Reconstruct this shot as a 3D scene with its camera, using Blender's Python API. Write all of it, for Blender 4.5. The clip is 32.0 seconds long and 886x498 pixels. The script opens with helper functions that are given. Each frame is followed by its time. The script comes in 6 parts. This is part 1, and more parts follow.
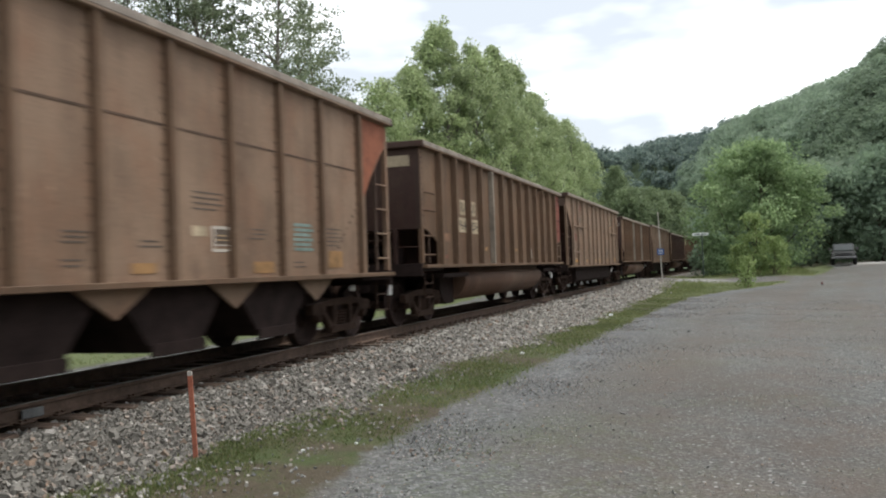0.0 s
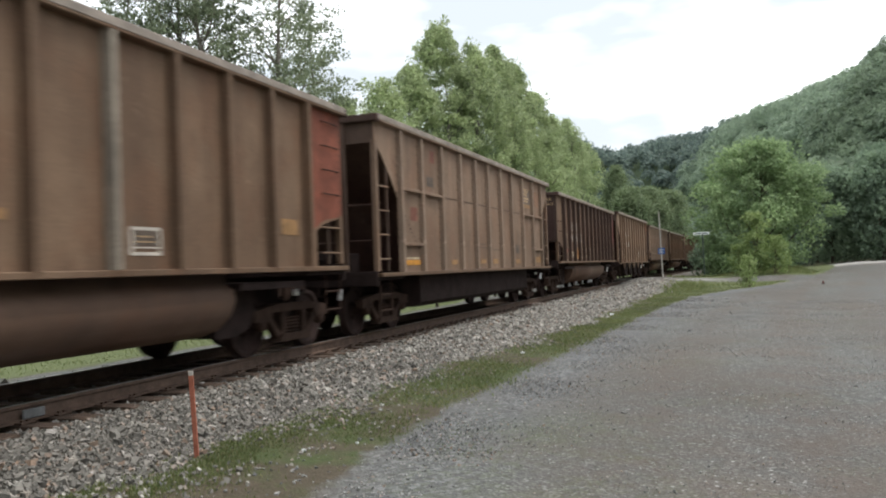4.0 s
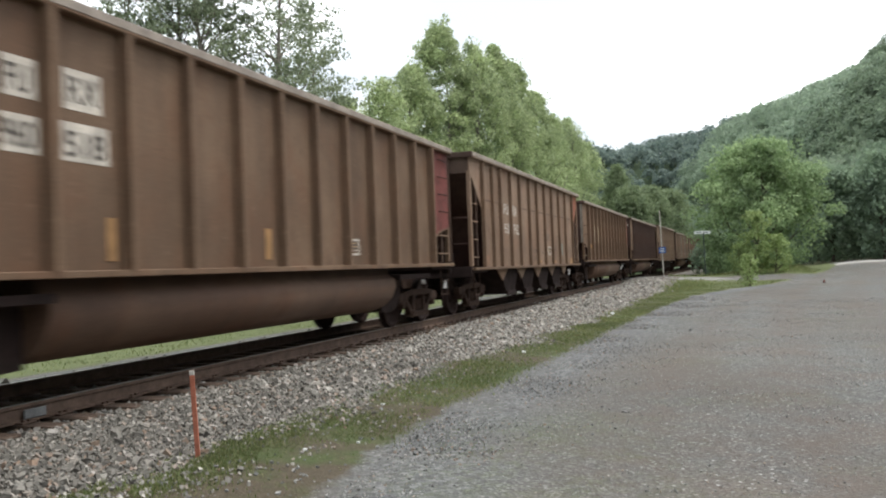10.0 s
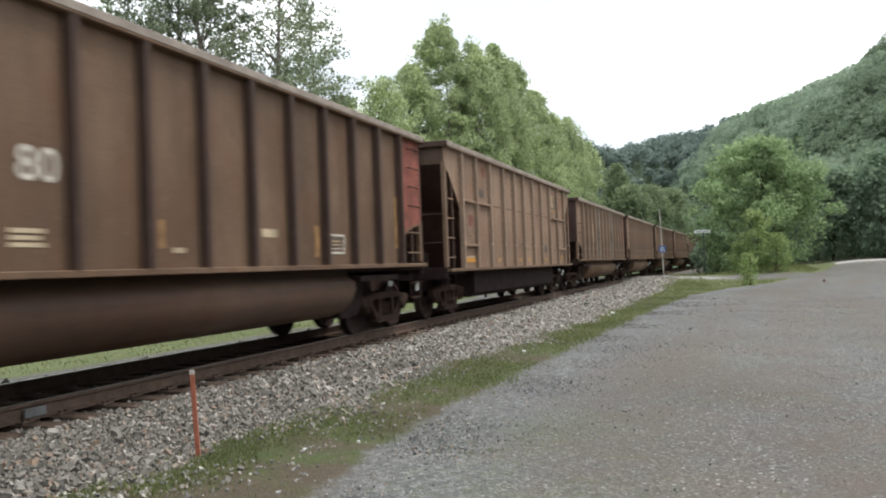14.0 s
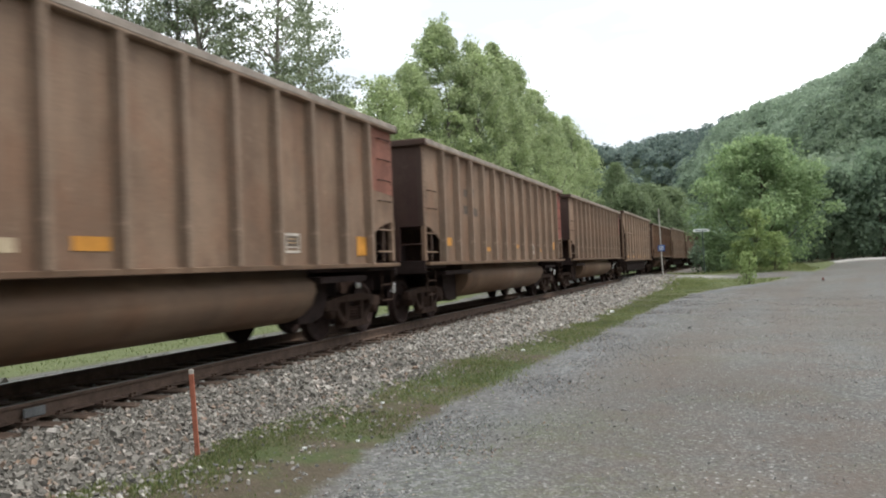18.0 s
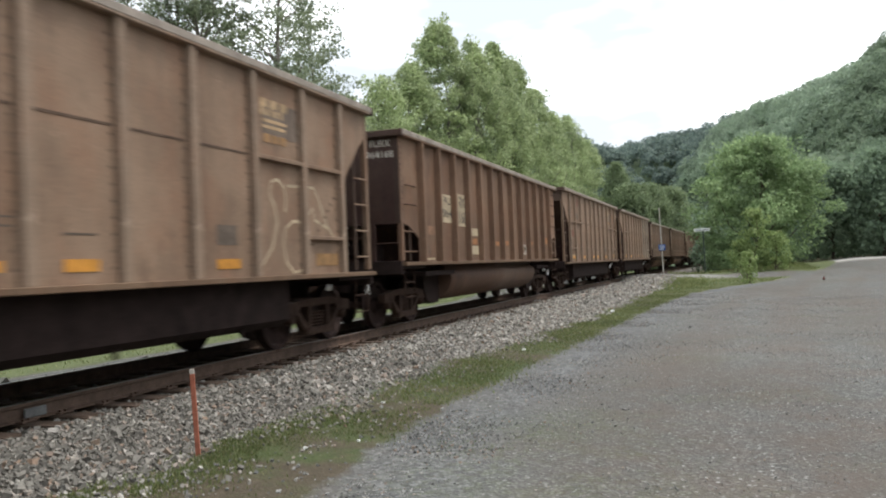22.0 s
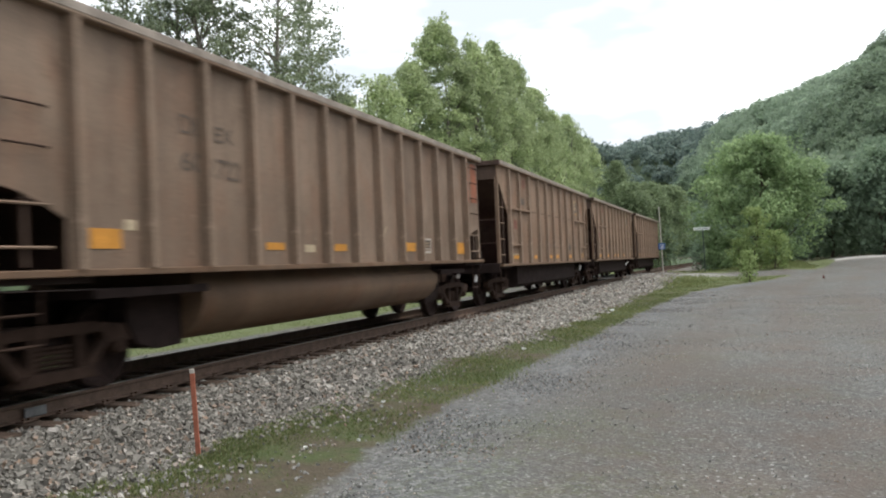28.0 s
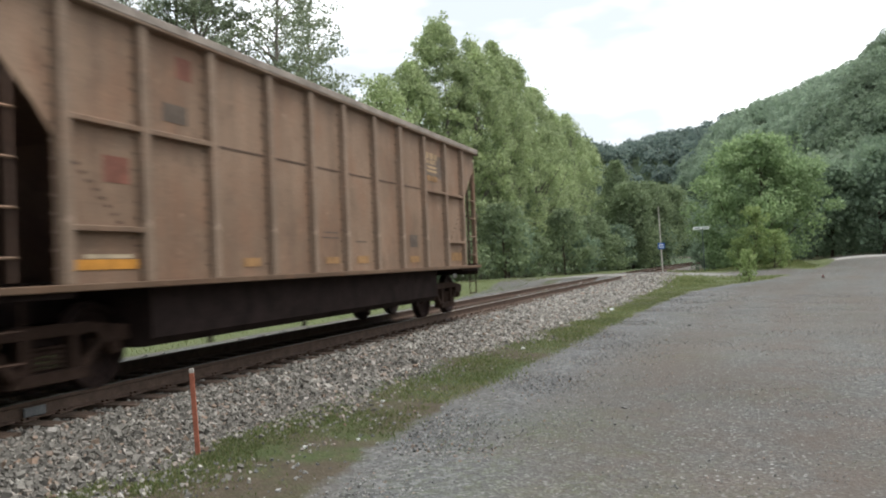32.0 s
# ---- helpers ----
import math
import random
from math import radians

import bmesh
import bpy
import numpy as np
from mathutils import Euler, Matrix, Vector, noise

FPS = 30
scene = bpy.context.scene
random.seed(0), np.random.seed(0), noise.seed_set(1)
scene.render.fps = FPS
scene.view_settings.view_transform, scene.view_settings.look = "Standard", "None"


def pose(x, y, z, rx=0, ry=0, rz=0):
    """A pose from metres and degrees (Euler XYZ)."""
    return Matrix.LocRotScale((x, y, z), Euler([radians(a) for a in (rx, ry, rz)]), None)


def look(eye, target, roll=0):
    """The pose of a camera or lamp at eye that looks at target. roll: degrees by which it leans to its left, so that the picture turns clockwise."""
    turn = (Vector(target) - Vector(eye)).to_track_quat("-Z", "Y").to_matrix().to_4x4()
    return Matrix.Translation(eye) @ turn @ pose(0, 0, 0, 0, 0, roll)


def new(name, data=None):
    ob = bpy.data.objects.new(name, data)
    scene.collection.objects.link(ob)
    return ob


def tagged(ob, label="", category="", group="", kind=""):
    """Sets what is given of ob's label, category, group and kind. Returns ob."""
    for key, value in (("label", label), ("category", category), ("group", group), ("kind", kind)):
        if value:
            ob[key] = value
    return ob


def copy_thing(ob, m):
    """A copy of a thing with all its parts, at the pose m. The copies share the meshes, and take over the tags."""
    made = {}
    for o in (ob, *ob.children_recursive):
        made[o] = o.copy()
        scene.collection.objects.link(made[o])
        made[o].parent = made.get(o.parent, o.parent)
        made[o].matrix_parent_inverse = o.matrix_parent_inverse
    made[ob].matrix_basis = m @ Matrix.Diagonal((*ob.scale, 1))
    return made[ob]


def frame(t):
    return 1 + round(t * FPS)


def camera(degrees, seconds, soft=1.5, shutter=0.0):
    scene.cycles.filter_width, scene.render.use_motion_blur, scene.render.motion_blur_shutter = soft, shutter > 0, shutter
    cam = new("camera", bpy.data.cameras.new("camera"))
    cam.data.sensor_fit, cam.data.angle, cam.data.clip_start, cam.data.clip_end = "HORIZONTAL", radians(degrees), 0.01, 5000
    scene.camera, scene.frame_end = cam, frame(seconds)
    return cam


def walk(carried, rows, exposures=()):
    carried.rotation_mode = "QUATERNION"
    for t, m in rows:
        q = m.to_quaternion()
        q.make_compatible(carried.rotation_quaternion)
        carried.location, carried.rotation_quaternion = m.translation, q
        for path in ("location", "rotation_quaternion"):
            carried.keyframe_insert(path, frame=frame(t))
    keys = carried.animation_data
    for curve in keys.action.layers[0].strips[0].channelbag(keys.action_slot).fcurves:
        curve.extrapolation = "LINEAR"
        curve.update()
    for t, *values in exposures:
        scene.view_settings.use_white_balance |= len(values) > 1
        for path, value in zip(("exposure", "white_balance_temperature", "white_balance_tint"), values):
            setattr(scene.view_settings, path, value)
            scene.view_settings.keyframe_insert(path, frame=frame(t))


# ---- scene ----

EYE = (7.278, 0.0, 1.171)   # beside the line; z = 0 is the rail head, the track runs along +y
cam = camera(56.21, 32.0, soft=2.0, shutter=0.35)


def aim(yaw, pitch, roll):
    a, b = radians(yaw), radians(pitch)
    way = Vector((math.sin(a) * math.cos(b), math.cos(a) * math.cos(b), math.sin(b)))
    return look(EYE, Vector(EYE) + way * 10, roll)


# seconds, yaw, pitch, roll: a held camera that sinks and leans a little
AIMS = (
    (0, -18.389, 1.37, -2.001),
    (1, -18.399, 1.367, -2.016),
    (2, -18.433, 1.348, -2.067),
    (3, -18.424, 1.344, -2.062),
    (3.5, -18.438, 1.347, -2.056),
    (5.5, -18.472, 1.309, -2.091),
    (6, -18.496, 1.337, -2.102),
    (7, -18.547, 1.349, -2.12),
    (8, -18.505, 1.334, -2.118),
    (9, -18.535, 1.34, -2.118),
    (10, -18.498, 1.298, -2.132),
    (11, -18.508, 1.298, -2.152),
    (12, -18.512, 1.3, -2.166),
    (13, -18.542, 1.278, -2.185),
    (14, -18.5, 1.248, -2.171),
    (14.5, -18.5, 1.251, -2.176),
    (16.5, -18.532, 1.266, -2.21),
    (17, -18.527, 1.259, -2.199),
    (17.5, -18.473, 1.21, -2.244),
    (18, -18.443, 1.186, -2.242),
    (19, -18.453, 1.191, -2.258),
    (20, -18.451, 1.189, -2.255),
    (21, -18.468, 1.17, -2.266),
    (22, -18.482, 1.163, -2.288),
    (23, -18.48, 1.17, -2.29),
    (24, -18.46, 1.162, -2.292),
    (25, -18.447, 1.153, -2.31),
    (25.5, -18.454, 1.154, -2.297),
    (27.5, -18.477, 1.113, -2.368),
    (28, -18.472, 1.105, -2.367),
    (29, -18.459, 1.093, -2.361),
    (30, -18.452, 1.086, -2.381),
    (31, -18.441, 1.078, -2.388),
    (32, -18.439, 1.072, -2.389),
)
# the camera opens up a little as the pale sky and cars shift its metering
STOPS = ((0, -0.17), (2, -0.17), (4.5, -0.05), (7, 0.05), (9, 0.12), (14, 0.12), (18, 0.07), (21, 0.0), (25, 0.0), (30, -0.05), (32, -0.05))
walk(cam, [(t, aim(*a)) for t, *a in AIMS], [(t, 0.78 + s) for t, s in STOPS])

# ---- light ----
scene.view_settings.exposure = 0.78
world = bpy.data.worlds.new("overcast_sky")
scene.world = world
world.use_nodes = True
wn, wl = world.node_tree.nodes, world.node_tree.links
wn.clear()
w_out = wn.new("ShaderNodeOutputWorld")
w_bg = wn.new("ShaderNodeBackground")
w_sky = wn.new("ShaderNodeTexSky")
w_sky.sky_type, w_sky.sun_disc = "NISHITA", False
w_sky.sun_elevation, w_sky.sun_rotation = radians(69), radians(63)
w_sky.air_density, w_sky.dust_density = 1.0, 3.0
w_co = wn.new("ShaderNodeTexCoord")
w_map = wn.new("ShaderNodeMapping")
w_map.inputs["Scale"].default_value = (1.0, 1.0, 3.2)
w_map.inputs["Rotation"].default_value = (0, 0, radians(70))
w_no = wn.new("ShaderNodeTexNoise")
w_no.inputs["Scale"].default_value, w_no.inputs["Detail"].default_value, w_no.inputs["Roughness"].default_value = 2.0, 5, 0.5
w_rmp = wn.new("ShaderNodeValToRGB")
w_rmp.color_ramp.elements[0].position, w_rmp.color_ramp.elements[0].color = 0.455, (2.9, 3.1, 3.3, 1)
w_rmp.color_ramp.elements[1].position, w_rmp.color_ramp.elements[1].color = 0.63, (7.4, 7.5, 7.6, 1)
w_mix = wn.new("ShaderNodeMix")
w_mix.data_type = "RGBA"
w_mix.inputs[0].default_value = 0.88
wl.new(w_co.outputs["Generated"], w_map.inputs["Vector"])
wl.new(w_map.outputs[0], w_no.inputs["Vector"])
wl.new(w_no.outputs["Fac"], w_rmp.inputs[0])
wl.new(w_sky.outputs[0], w_mix.inputs[6])
wl.new(w_rmp.outputs[0], w_mix.inputs[7])
wl.new(w_mix.outputs[2], w_bg.inputs["Color"])
w_bg.inputs["Strength"].default_value = 0.19
wl.new(w_bg.outputs[0], w_out.inputs[0])
sun = new("sun", bpy.data.lights.new("sun", "SUN"))
sun.data.energy, sun.data.angle, sun.data.color = 1.5, radians(20), (1.0, 0.96, 0.90)
sun.matrix_world = look((32, 46, 92), (0, 30, 0))

# ---- materials ----
def nodes(name):
    m = bpy.data.materials.new(name)
    m.use_nodes = True
    nt = m.node_tree
    return m, nt, nt.nodes["Principled BSDF"]


def link(nt, a, b):
    nt.links.new(a, b)


def noise_node(nt, scale, detail=5, rough=0.6, stretch=None, coords="Object"):
    co = nt.nodes.new("ShaderNodeTexCoord")
    n = nt.nodes.new("ShaderNodeTexNoise")
    n.inputs["Scale"].default_value, n.inputs["Detail"].default_value, n.inputs["Roughness"].default_value = scale, detail, rough
    if stretch:
        mp = nt.nodes.new("ShaderNodeMapping")
        mp.inputs["Scale"].default_value = stretch
        link(nt, co.outputs[coords], mp.inputs["Vector"])
        link(nt, mp.outputs[0], n.inputs["Vector"])
    else:
        link(nt, co.outputs[coords], n.inputs["Vector"])
    return n.outputs["Fac"]


def ramp(nt, fac, stops):
    r = nt.nodes.new("ShaderNodeValToRGB")
    e = r.color_ramp.elements
    while len(e) < len(stops):
        e.new(0.5)
    for k, (p, c) in zip(e, stops):
        k.position, k.color = p, (*c, 1)
    link(nt, fac, r.inputs[0])
    return r.outputs[0]


def mixed(nt, fac, a, b, mode="MIX"):
    m = nt.nodes.new("ShaderNodeMix")
    m.data_type, m.blend_type = "RGBA", mode
    for sock, v in ((m.inputs[0], fac), (m.inputs[6], a), (m.inputs[7], b)):
        if isinstance(v, (int, float)):
            sock.default_value = v
        elif isinstance(v, tuple):
            sock.default_value = (*v, 1)
        else:
            link(nt, v, sock)
    return m.outputs[2]


def bumped(nt, bsdf, fac, dist, strength=0.6):
    b = nt.nodes.new("ShaderNodeBump")
    b.inputs["Strength"].default_value, b.inputs["Distance"].default_value = strength, dist
    link(nt, fac, b.inputs["Height"])
    link(nt, b.outputs[0], bsdf.inputs["Normal"])


def plain(name, color, rough=0.7, var=0.25, scale=6.0, metal=0.0, bump=0.0, gloss=0.3):
    """A surface of one colour with mottling at two scales."""
    m, nt, b = nodes(name)
    lo, hi = tuple(c * (1 - var) for c in color), tuple(min(1, c * (1 + var)) for c in color)
    big = ramp(nt, noise_node(nt, scale, 4), [(0.3, lo), (0.7, hi)])
    fine = ramp(nt, noise_node(nt, scale * 9, 3), [(0.3, (0.8, 0.8, 0.8)), (0.7, (1.1, 1.1, 1.1))])
    link(nt, mixed(nt, 1.0, big, fine, "MULTIPLY"), b.inputs["Base Color"])
    b.inputs["Roughness"].default_value, b.inputs["Metallic"].default_value = rough, metal
    b.inputs["Specular IOR Level"].default_value = gloss
    if bump:
        bumped(nt, b, noise_node(nt, scale * 8, 4), bump)
    return m


def car_paint(name, dust, base, streak, chipped=0.5):
    """Weathered freight-car paint under a coat of road dust, streaked downwards, stained darker and rustier in places."""
    m, nt, b = nodes(name)
    info = nt.nodes.new("ShaderNodeObjectInfo")
    big = noise_node(nt, 0.55, 4, 0.6)
    col = mixed(nt, ramp(nt, big, [(0.38, (0, 0, 0)), (0.62, (1, 1, 1))]), dust, base)
    rusty = noise_node(nt, 1.25, 5, 0.68, (1.0, 1.0, 0.7))
    col = mixed(nt, ramp(nt, rusty, [(0.47, (0, 0, 0)), (0.66, (0.62, 0.62, 0.62))]), col, (dust[0] * 0.86, dust[1] * 0.68, dust[2] * 0.60))
    smudge = noise_node(nt, 2.7, 5, 0.7, (1.0, 1.0, 0.5))
    col = mixed(nt, ramp(nt, smudge, [(0.54, (0, 0, 0)), (0.72, (0.5, 0.5, 0.5))]), col, tuple(c * 0.9 for c in streak))
    runs = noise_node(nt, 3.2, 5, 0.65, (1.0, 1.0, 0.09))
    col = mixed(nt, ramp(nt, runs, [(0.44, (0, 0, 0)), (0.76, (0.55, 0.55, 0.55))]), col, streak)
    spots = noise_node(nt, 9.0, 6, 0.7)
    col = mixed(nt, ramp(nt, spots, [(0.62, (0, 0, 0)), (0.74, (0.55, 0.55, 0.55))]), col, (0.10, 0.045, 0.022))
    scuff = ramp(nt, noise_node(nt, 5.0, 6, 0.75), [(0.66 - 0.10 * chipped, (0, 0, 0)), (0.72, (chipped,) * 3)])
    col = mixed(nt, scuff, col, tuple(min(0.6, c * 1.45 + 0.03) for c in dust))
    fine = ramp(nt, noise_node(nt, 38, 3), [(0.3, (0.82, 0.82, 0.82)), (0.7, (1.14, 1.12, 1.1))])
    col = mixed(nt, 1.0, col, fine, "MULTIPLY")
    tone = nt.nodes.new("ShaderNodeMapRange")
    tone.inputs[3].default_value, tone.inputs[4].default_value = 0.9, 1.1
    link(nt, info.outputs["Random"], tone.inputs[0])
    hs = nt.nodes.new("ShaderNodeHueSaturation")
    link(nt, tone.outputs[0], hs.inputs["Value"])
    link(nt, col, hs.inputs["Color"])
    link(nt, hs.outputs[0], b.inputs["Base Color"])
    b.inputs["Roughness"].default_value = 0.72
    b.inputs["Specular IOR Level"].default_value = 0.3
    bumped(nt, b, noise_node(nt, 2.2, 3), 0.012, 0.5)
    return m


PAINTS = {
    "tan": car_paint("dusty_tan_paint", (0.272, 0.186, 0.128), (0.186, 0.123, 0.083), (0.114, 0.072, 0.048)),
    "brown": car_paint("dusty_brown_paint", (0.185, 0.120, 0.076), (0.122, 0.076, 0.047), (0.074, 0.044, 0.027)),
    "grey": car_paint("dusty_grey_brown_paint", (0.275, 0.200, 0.146), (0.190, 0.135, 0.097), (0.120, 0.083, 0.059)),
    # dusty and chipped; light on chords and post faces is in its paler tone
    "post": car_paint("dusty_post_paint", (0.300, 0.222, 0.162), (0.205, 0.146, 0.104), (0.120, 0.080, 0.055), 0.85),
    "rust": car_paint("rusty_red_brown_paint", (0.228, 0.142, 0.092), (0.152, 0.092, 0.060), (0.092, 0.053, 0.035)),
}
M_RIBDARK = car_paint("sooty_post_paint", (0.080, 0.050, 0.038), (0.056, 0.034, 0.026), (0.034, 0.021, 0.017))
# soot, darkened further: the shade between the cars is put into this colour
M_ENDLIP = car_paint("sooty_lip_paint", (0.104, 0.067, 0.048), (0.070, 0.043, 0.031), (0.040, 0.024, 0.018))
M_SEAM = plain("sooty_seam_weld", (0.105, 0.068, 0.048), 0.85, 0.4, 4.0)
M_TUBRUST = car_paint("rusty_dark_tub_paint", (0.142, 0.088, 0.060), (0.100, 0.060, 0.042), (0.062, 0.036, 0.026))
M_TUB = car_paint("sooty_tub_paint", (0.182, 0.118, 0.076), (0.130, 0.083, 0.053), (0.080, 0.049, 0.032))
# soot on the ends, plus the shade of gaps and openings painted in
M_SOOTSHADE = car_paint("sooty_end_paint", (0.078, 0.048, 0.036), (0.048, 0.021, 0.018), (0.026, 0.012, 0.011))
# near-black steel; on the hopper chutes it also carries painted shade
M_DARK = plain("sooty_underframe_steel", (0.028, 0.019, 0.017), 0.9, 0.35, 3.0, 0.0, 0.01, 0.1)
M_TRUCK = plain("rusty_cast_steel", (0.044, 0.027, 0.020), 0.9, 0.45, 5.0, 0.0, 0.01, 0.12)
M_WHEEL = plain("dark_wheel_steel", (0.034, 0.021, 0.018), 0.8, 0.4, 6.0, 0.0, 0.0, 0.15)
# near-white, to paint small glints under the cars
M_GLINT = plain("pale_bearing_cap", (0.78, 0.77, 0.75), 0.35, 0.1, 12.0)
# the sky's sheen on the top edge, put into a pale colour
M_SKYEDGE = plain("worn_pale_steel_edge", (0.29, 0.245, 0.205), 0.65, 0.35, 3.0)
M_RED = plain("faded_red_paint", (0.225, 0.072, 0.050), 0.75, 0.4, 2.5)
M_ORANGE = plain("faded_orange_red_paint", (0.285, 0.098, 0.052), 0.7, 0.3, 2.5)
M_OLDORANGE = plain("rusty_orange_ghost_paint", (0.225, 0.128, 0.080), 0.78, 0.4, 2.2)
M_FADERED = plain("ghost_red_paint", (0.215, 0.088, 0.060), 0.75, 0.35, 3.0)
M_PALERIB = plain("pale_primed_post", (0.28, 0.24, 0.19), 0.7, 0.25, 3.0)
M_YELLOW = plain("amber_reflective_tape", (0.52, 0.235, 0.040), 0.5, 0.3, 5.0)
M_STRAW = plain("faded_amber_tape", (0.31, 0.175, 0.075), 0.6, 0.35, 5.0)
M_RUSTTAPE = plain("faded_orange_tape", (0.34, 0.150, 0.062), 0.6, 0.35, 5.0)
M_WORN = plain("worn_amber_lettering", (0.42, 0.29, 0.165), 0.75, 0.45, 7.0)
M_WHITE = plain("dirty_white_lettering", (0.55, 0.50, 0.43), 0.7, 0.3, 5.0)
M_CREAM = plain("dirty_cream_panel", (0.46, 0.37, 0.25), 0.75, 0.25, 3.0)
M_INK = plain("faded_black_lettering", (0.055, 0.045, 0.038), 0.7, 0.3, 5.0)
M_GHOST = plain("worn_grey_lettering", (0.115, 0.088, 0.068), 0.8, 0.35, 6.0)
M_SMOKE = plain("faded_dark_ground_paint", (0.165, 0.125, 0.098), 0.8, 0.3, 3.0)
M_PATCH = plain("pale_repaint_patch", (0.35, 0.265, 0.185), 0.75, 0.25, 3.0)
M_TEAL = plain("faded_teal_stencil", (0.20, 0.27, 0.24), 0.7, 0.3, 5.0)
M_RAIL = plain("rusty_rail_steel", (0.105, 0.068, 0.049), 0.75, 0.35, 7.0)
M_RAILTOP = plain("worn_rail_head", (0.26, 0.235, 0.215), 0.35, 0.2, 5.0, 0.85)
M_TIE = plain("creosoted_oak_tie", (0.086, 0.059, 0.043), 0.9, 0.45, 5.0, 0.0, 0.03)
M_STAKE = plain("orange_painted_wood", (0.38, 0.130, 0.080), 0.75, 0.25, 9.0)
M_CONCRETE = plain("pale_painted_steel", (0.15, 0.15, 0.147), 0.8, 0.25, 6.0)
M_POLE = plain("weathered_grey_post", (0.46, 0.43, 0.38), 0.8, 0.25, 6.0)
M_BLUE = plain("blue_sign_sheet", (0.035, 0.115, 0.36), 0.45, 0.12, 6.0)
M_SIGNW = plain("white_sign_sheet", (0.72, 0.74, 0.72), 0.5, 0.08, 6.0)
M_SIGNB = plain("green_sign_post", (0.10, 0.13, 0.11), 0.6, 0.2, 6.0)
M_BARK = plain("grey_brown_bark", (0.085, 0.066, 0.050), 0.95, 0.4, 4.0, 0.0, 0.05)
M_BARKPALE = plain("pale_bark", (0.20, 0.18, 0.15), 0.95, 0.35, 4.0, 0.0, 0.04)
M_GLASS = plain("dark_glazing", (0.02, 0.024, 0.026), 0.08, 0.1, 3.0)
M_CARBODY = plain("dark_green_car_paint", (0.012, 0.015, 0.014), 0.4, 0.15, 3.0)
M_CHROME = plain("chrome_trim", (0.16, 0.16, 0.165), 0.45, 0.1, 6.0, 0.6)
M_TYRE = plain("tyre_rubber", (0.018, 0.018, 0.018), 0.85, 0.2, 6.0)
M_SCREEN = plain("sky_mirroring_glass", (0.07, 0.08, 0.08), 0.3, 0.05, 3.0, 0.1)
M_HEADLAMP = plain("pale_lamp_glass", (0.16, 0.16, 0.155), 0.3, 0.1, 6.0)


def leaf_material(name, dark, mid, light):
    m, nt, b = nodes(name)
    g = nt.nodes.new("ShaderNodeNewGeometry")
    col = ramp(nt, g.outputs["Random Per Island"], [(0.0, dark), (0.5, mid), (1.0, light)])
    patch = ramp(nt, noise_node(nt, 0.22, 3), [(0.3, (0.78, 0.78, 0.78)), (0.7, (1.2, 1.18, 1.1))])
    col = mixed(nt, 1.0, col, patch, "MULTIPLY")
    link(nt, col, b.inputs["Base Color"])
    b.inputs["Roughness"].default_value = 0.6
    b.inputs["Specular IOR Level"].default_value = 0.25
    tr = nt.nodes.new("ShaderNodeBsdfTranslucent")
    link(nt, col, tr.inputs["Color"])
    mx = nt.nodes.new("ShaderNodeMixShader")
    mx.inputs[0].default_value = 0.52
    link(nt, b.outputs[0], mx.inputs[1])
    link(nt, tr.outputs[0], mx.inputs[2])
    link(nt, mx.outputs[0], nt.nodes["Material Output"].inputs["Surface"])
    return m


# poplar leaves are paler and bluer: a little haze is in their colour
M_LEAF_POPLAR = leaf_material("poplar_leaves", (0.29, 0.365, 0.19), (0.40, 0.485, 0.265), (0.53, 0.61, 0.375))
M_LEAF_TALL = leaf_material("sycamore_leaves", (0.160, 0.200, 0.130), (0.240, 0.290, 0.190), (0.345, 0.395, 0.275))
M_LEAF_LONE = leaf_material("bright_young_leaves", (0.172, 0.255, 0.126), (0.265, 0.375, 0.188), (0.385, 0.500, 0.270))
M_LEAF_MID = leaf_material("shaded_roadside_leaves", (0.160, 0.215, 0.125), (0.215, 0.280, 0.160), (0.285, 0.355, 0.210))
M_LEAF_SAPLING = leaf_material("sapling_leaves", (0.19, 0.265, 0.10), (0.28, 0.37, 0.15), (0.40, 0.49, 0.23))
# distance haze is put into these woods' leaf colours, paler and bluer farther off
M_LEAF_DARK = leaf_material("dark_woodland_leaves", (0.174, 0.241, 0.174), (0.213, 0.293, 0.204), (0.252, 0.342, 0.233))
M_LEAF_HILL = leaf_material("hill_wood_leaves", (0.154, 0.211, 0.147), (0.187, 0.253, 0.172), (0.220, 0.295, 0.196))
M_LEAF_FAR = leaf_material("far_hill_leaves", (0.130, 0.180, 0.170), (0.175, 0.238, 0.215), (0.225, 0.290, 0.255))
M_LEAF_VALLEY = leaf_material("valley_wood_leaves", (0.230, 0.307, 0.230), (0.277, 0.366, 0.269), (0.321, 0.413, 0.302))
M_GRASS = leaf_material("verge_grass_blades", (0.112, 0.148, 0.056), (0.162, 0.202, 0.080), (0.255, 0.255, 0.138))


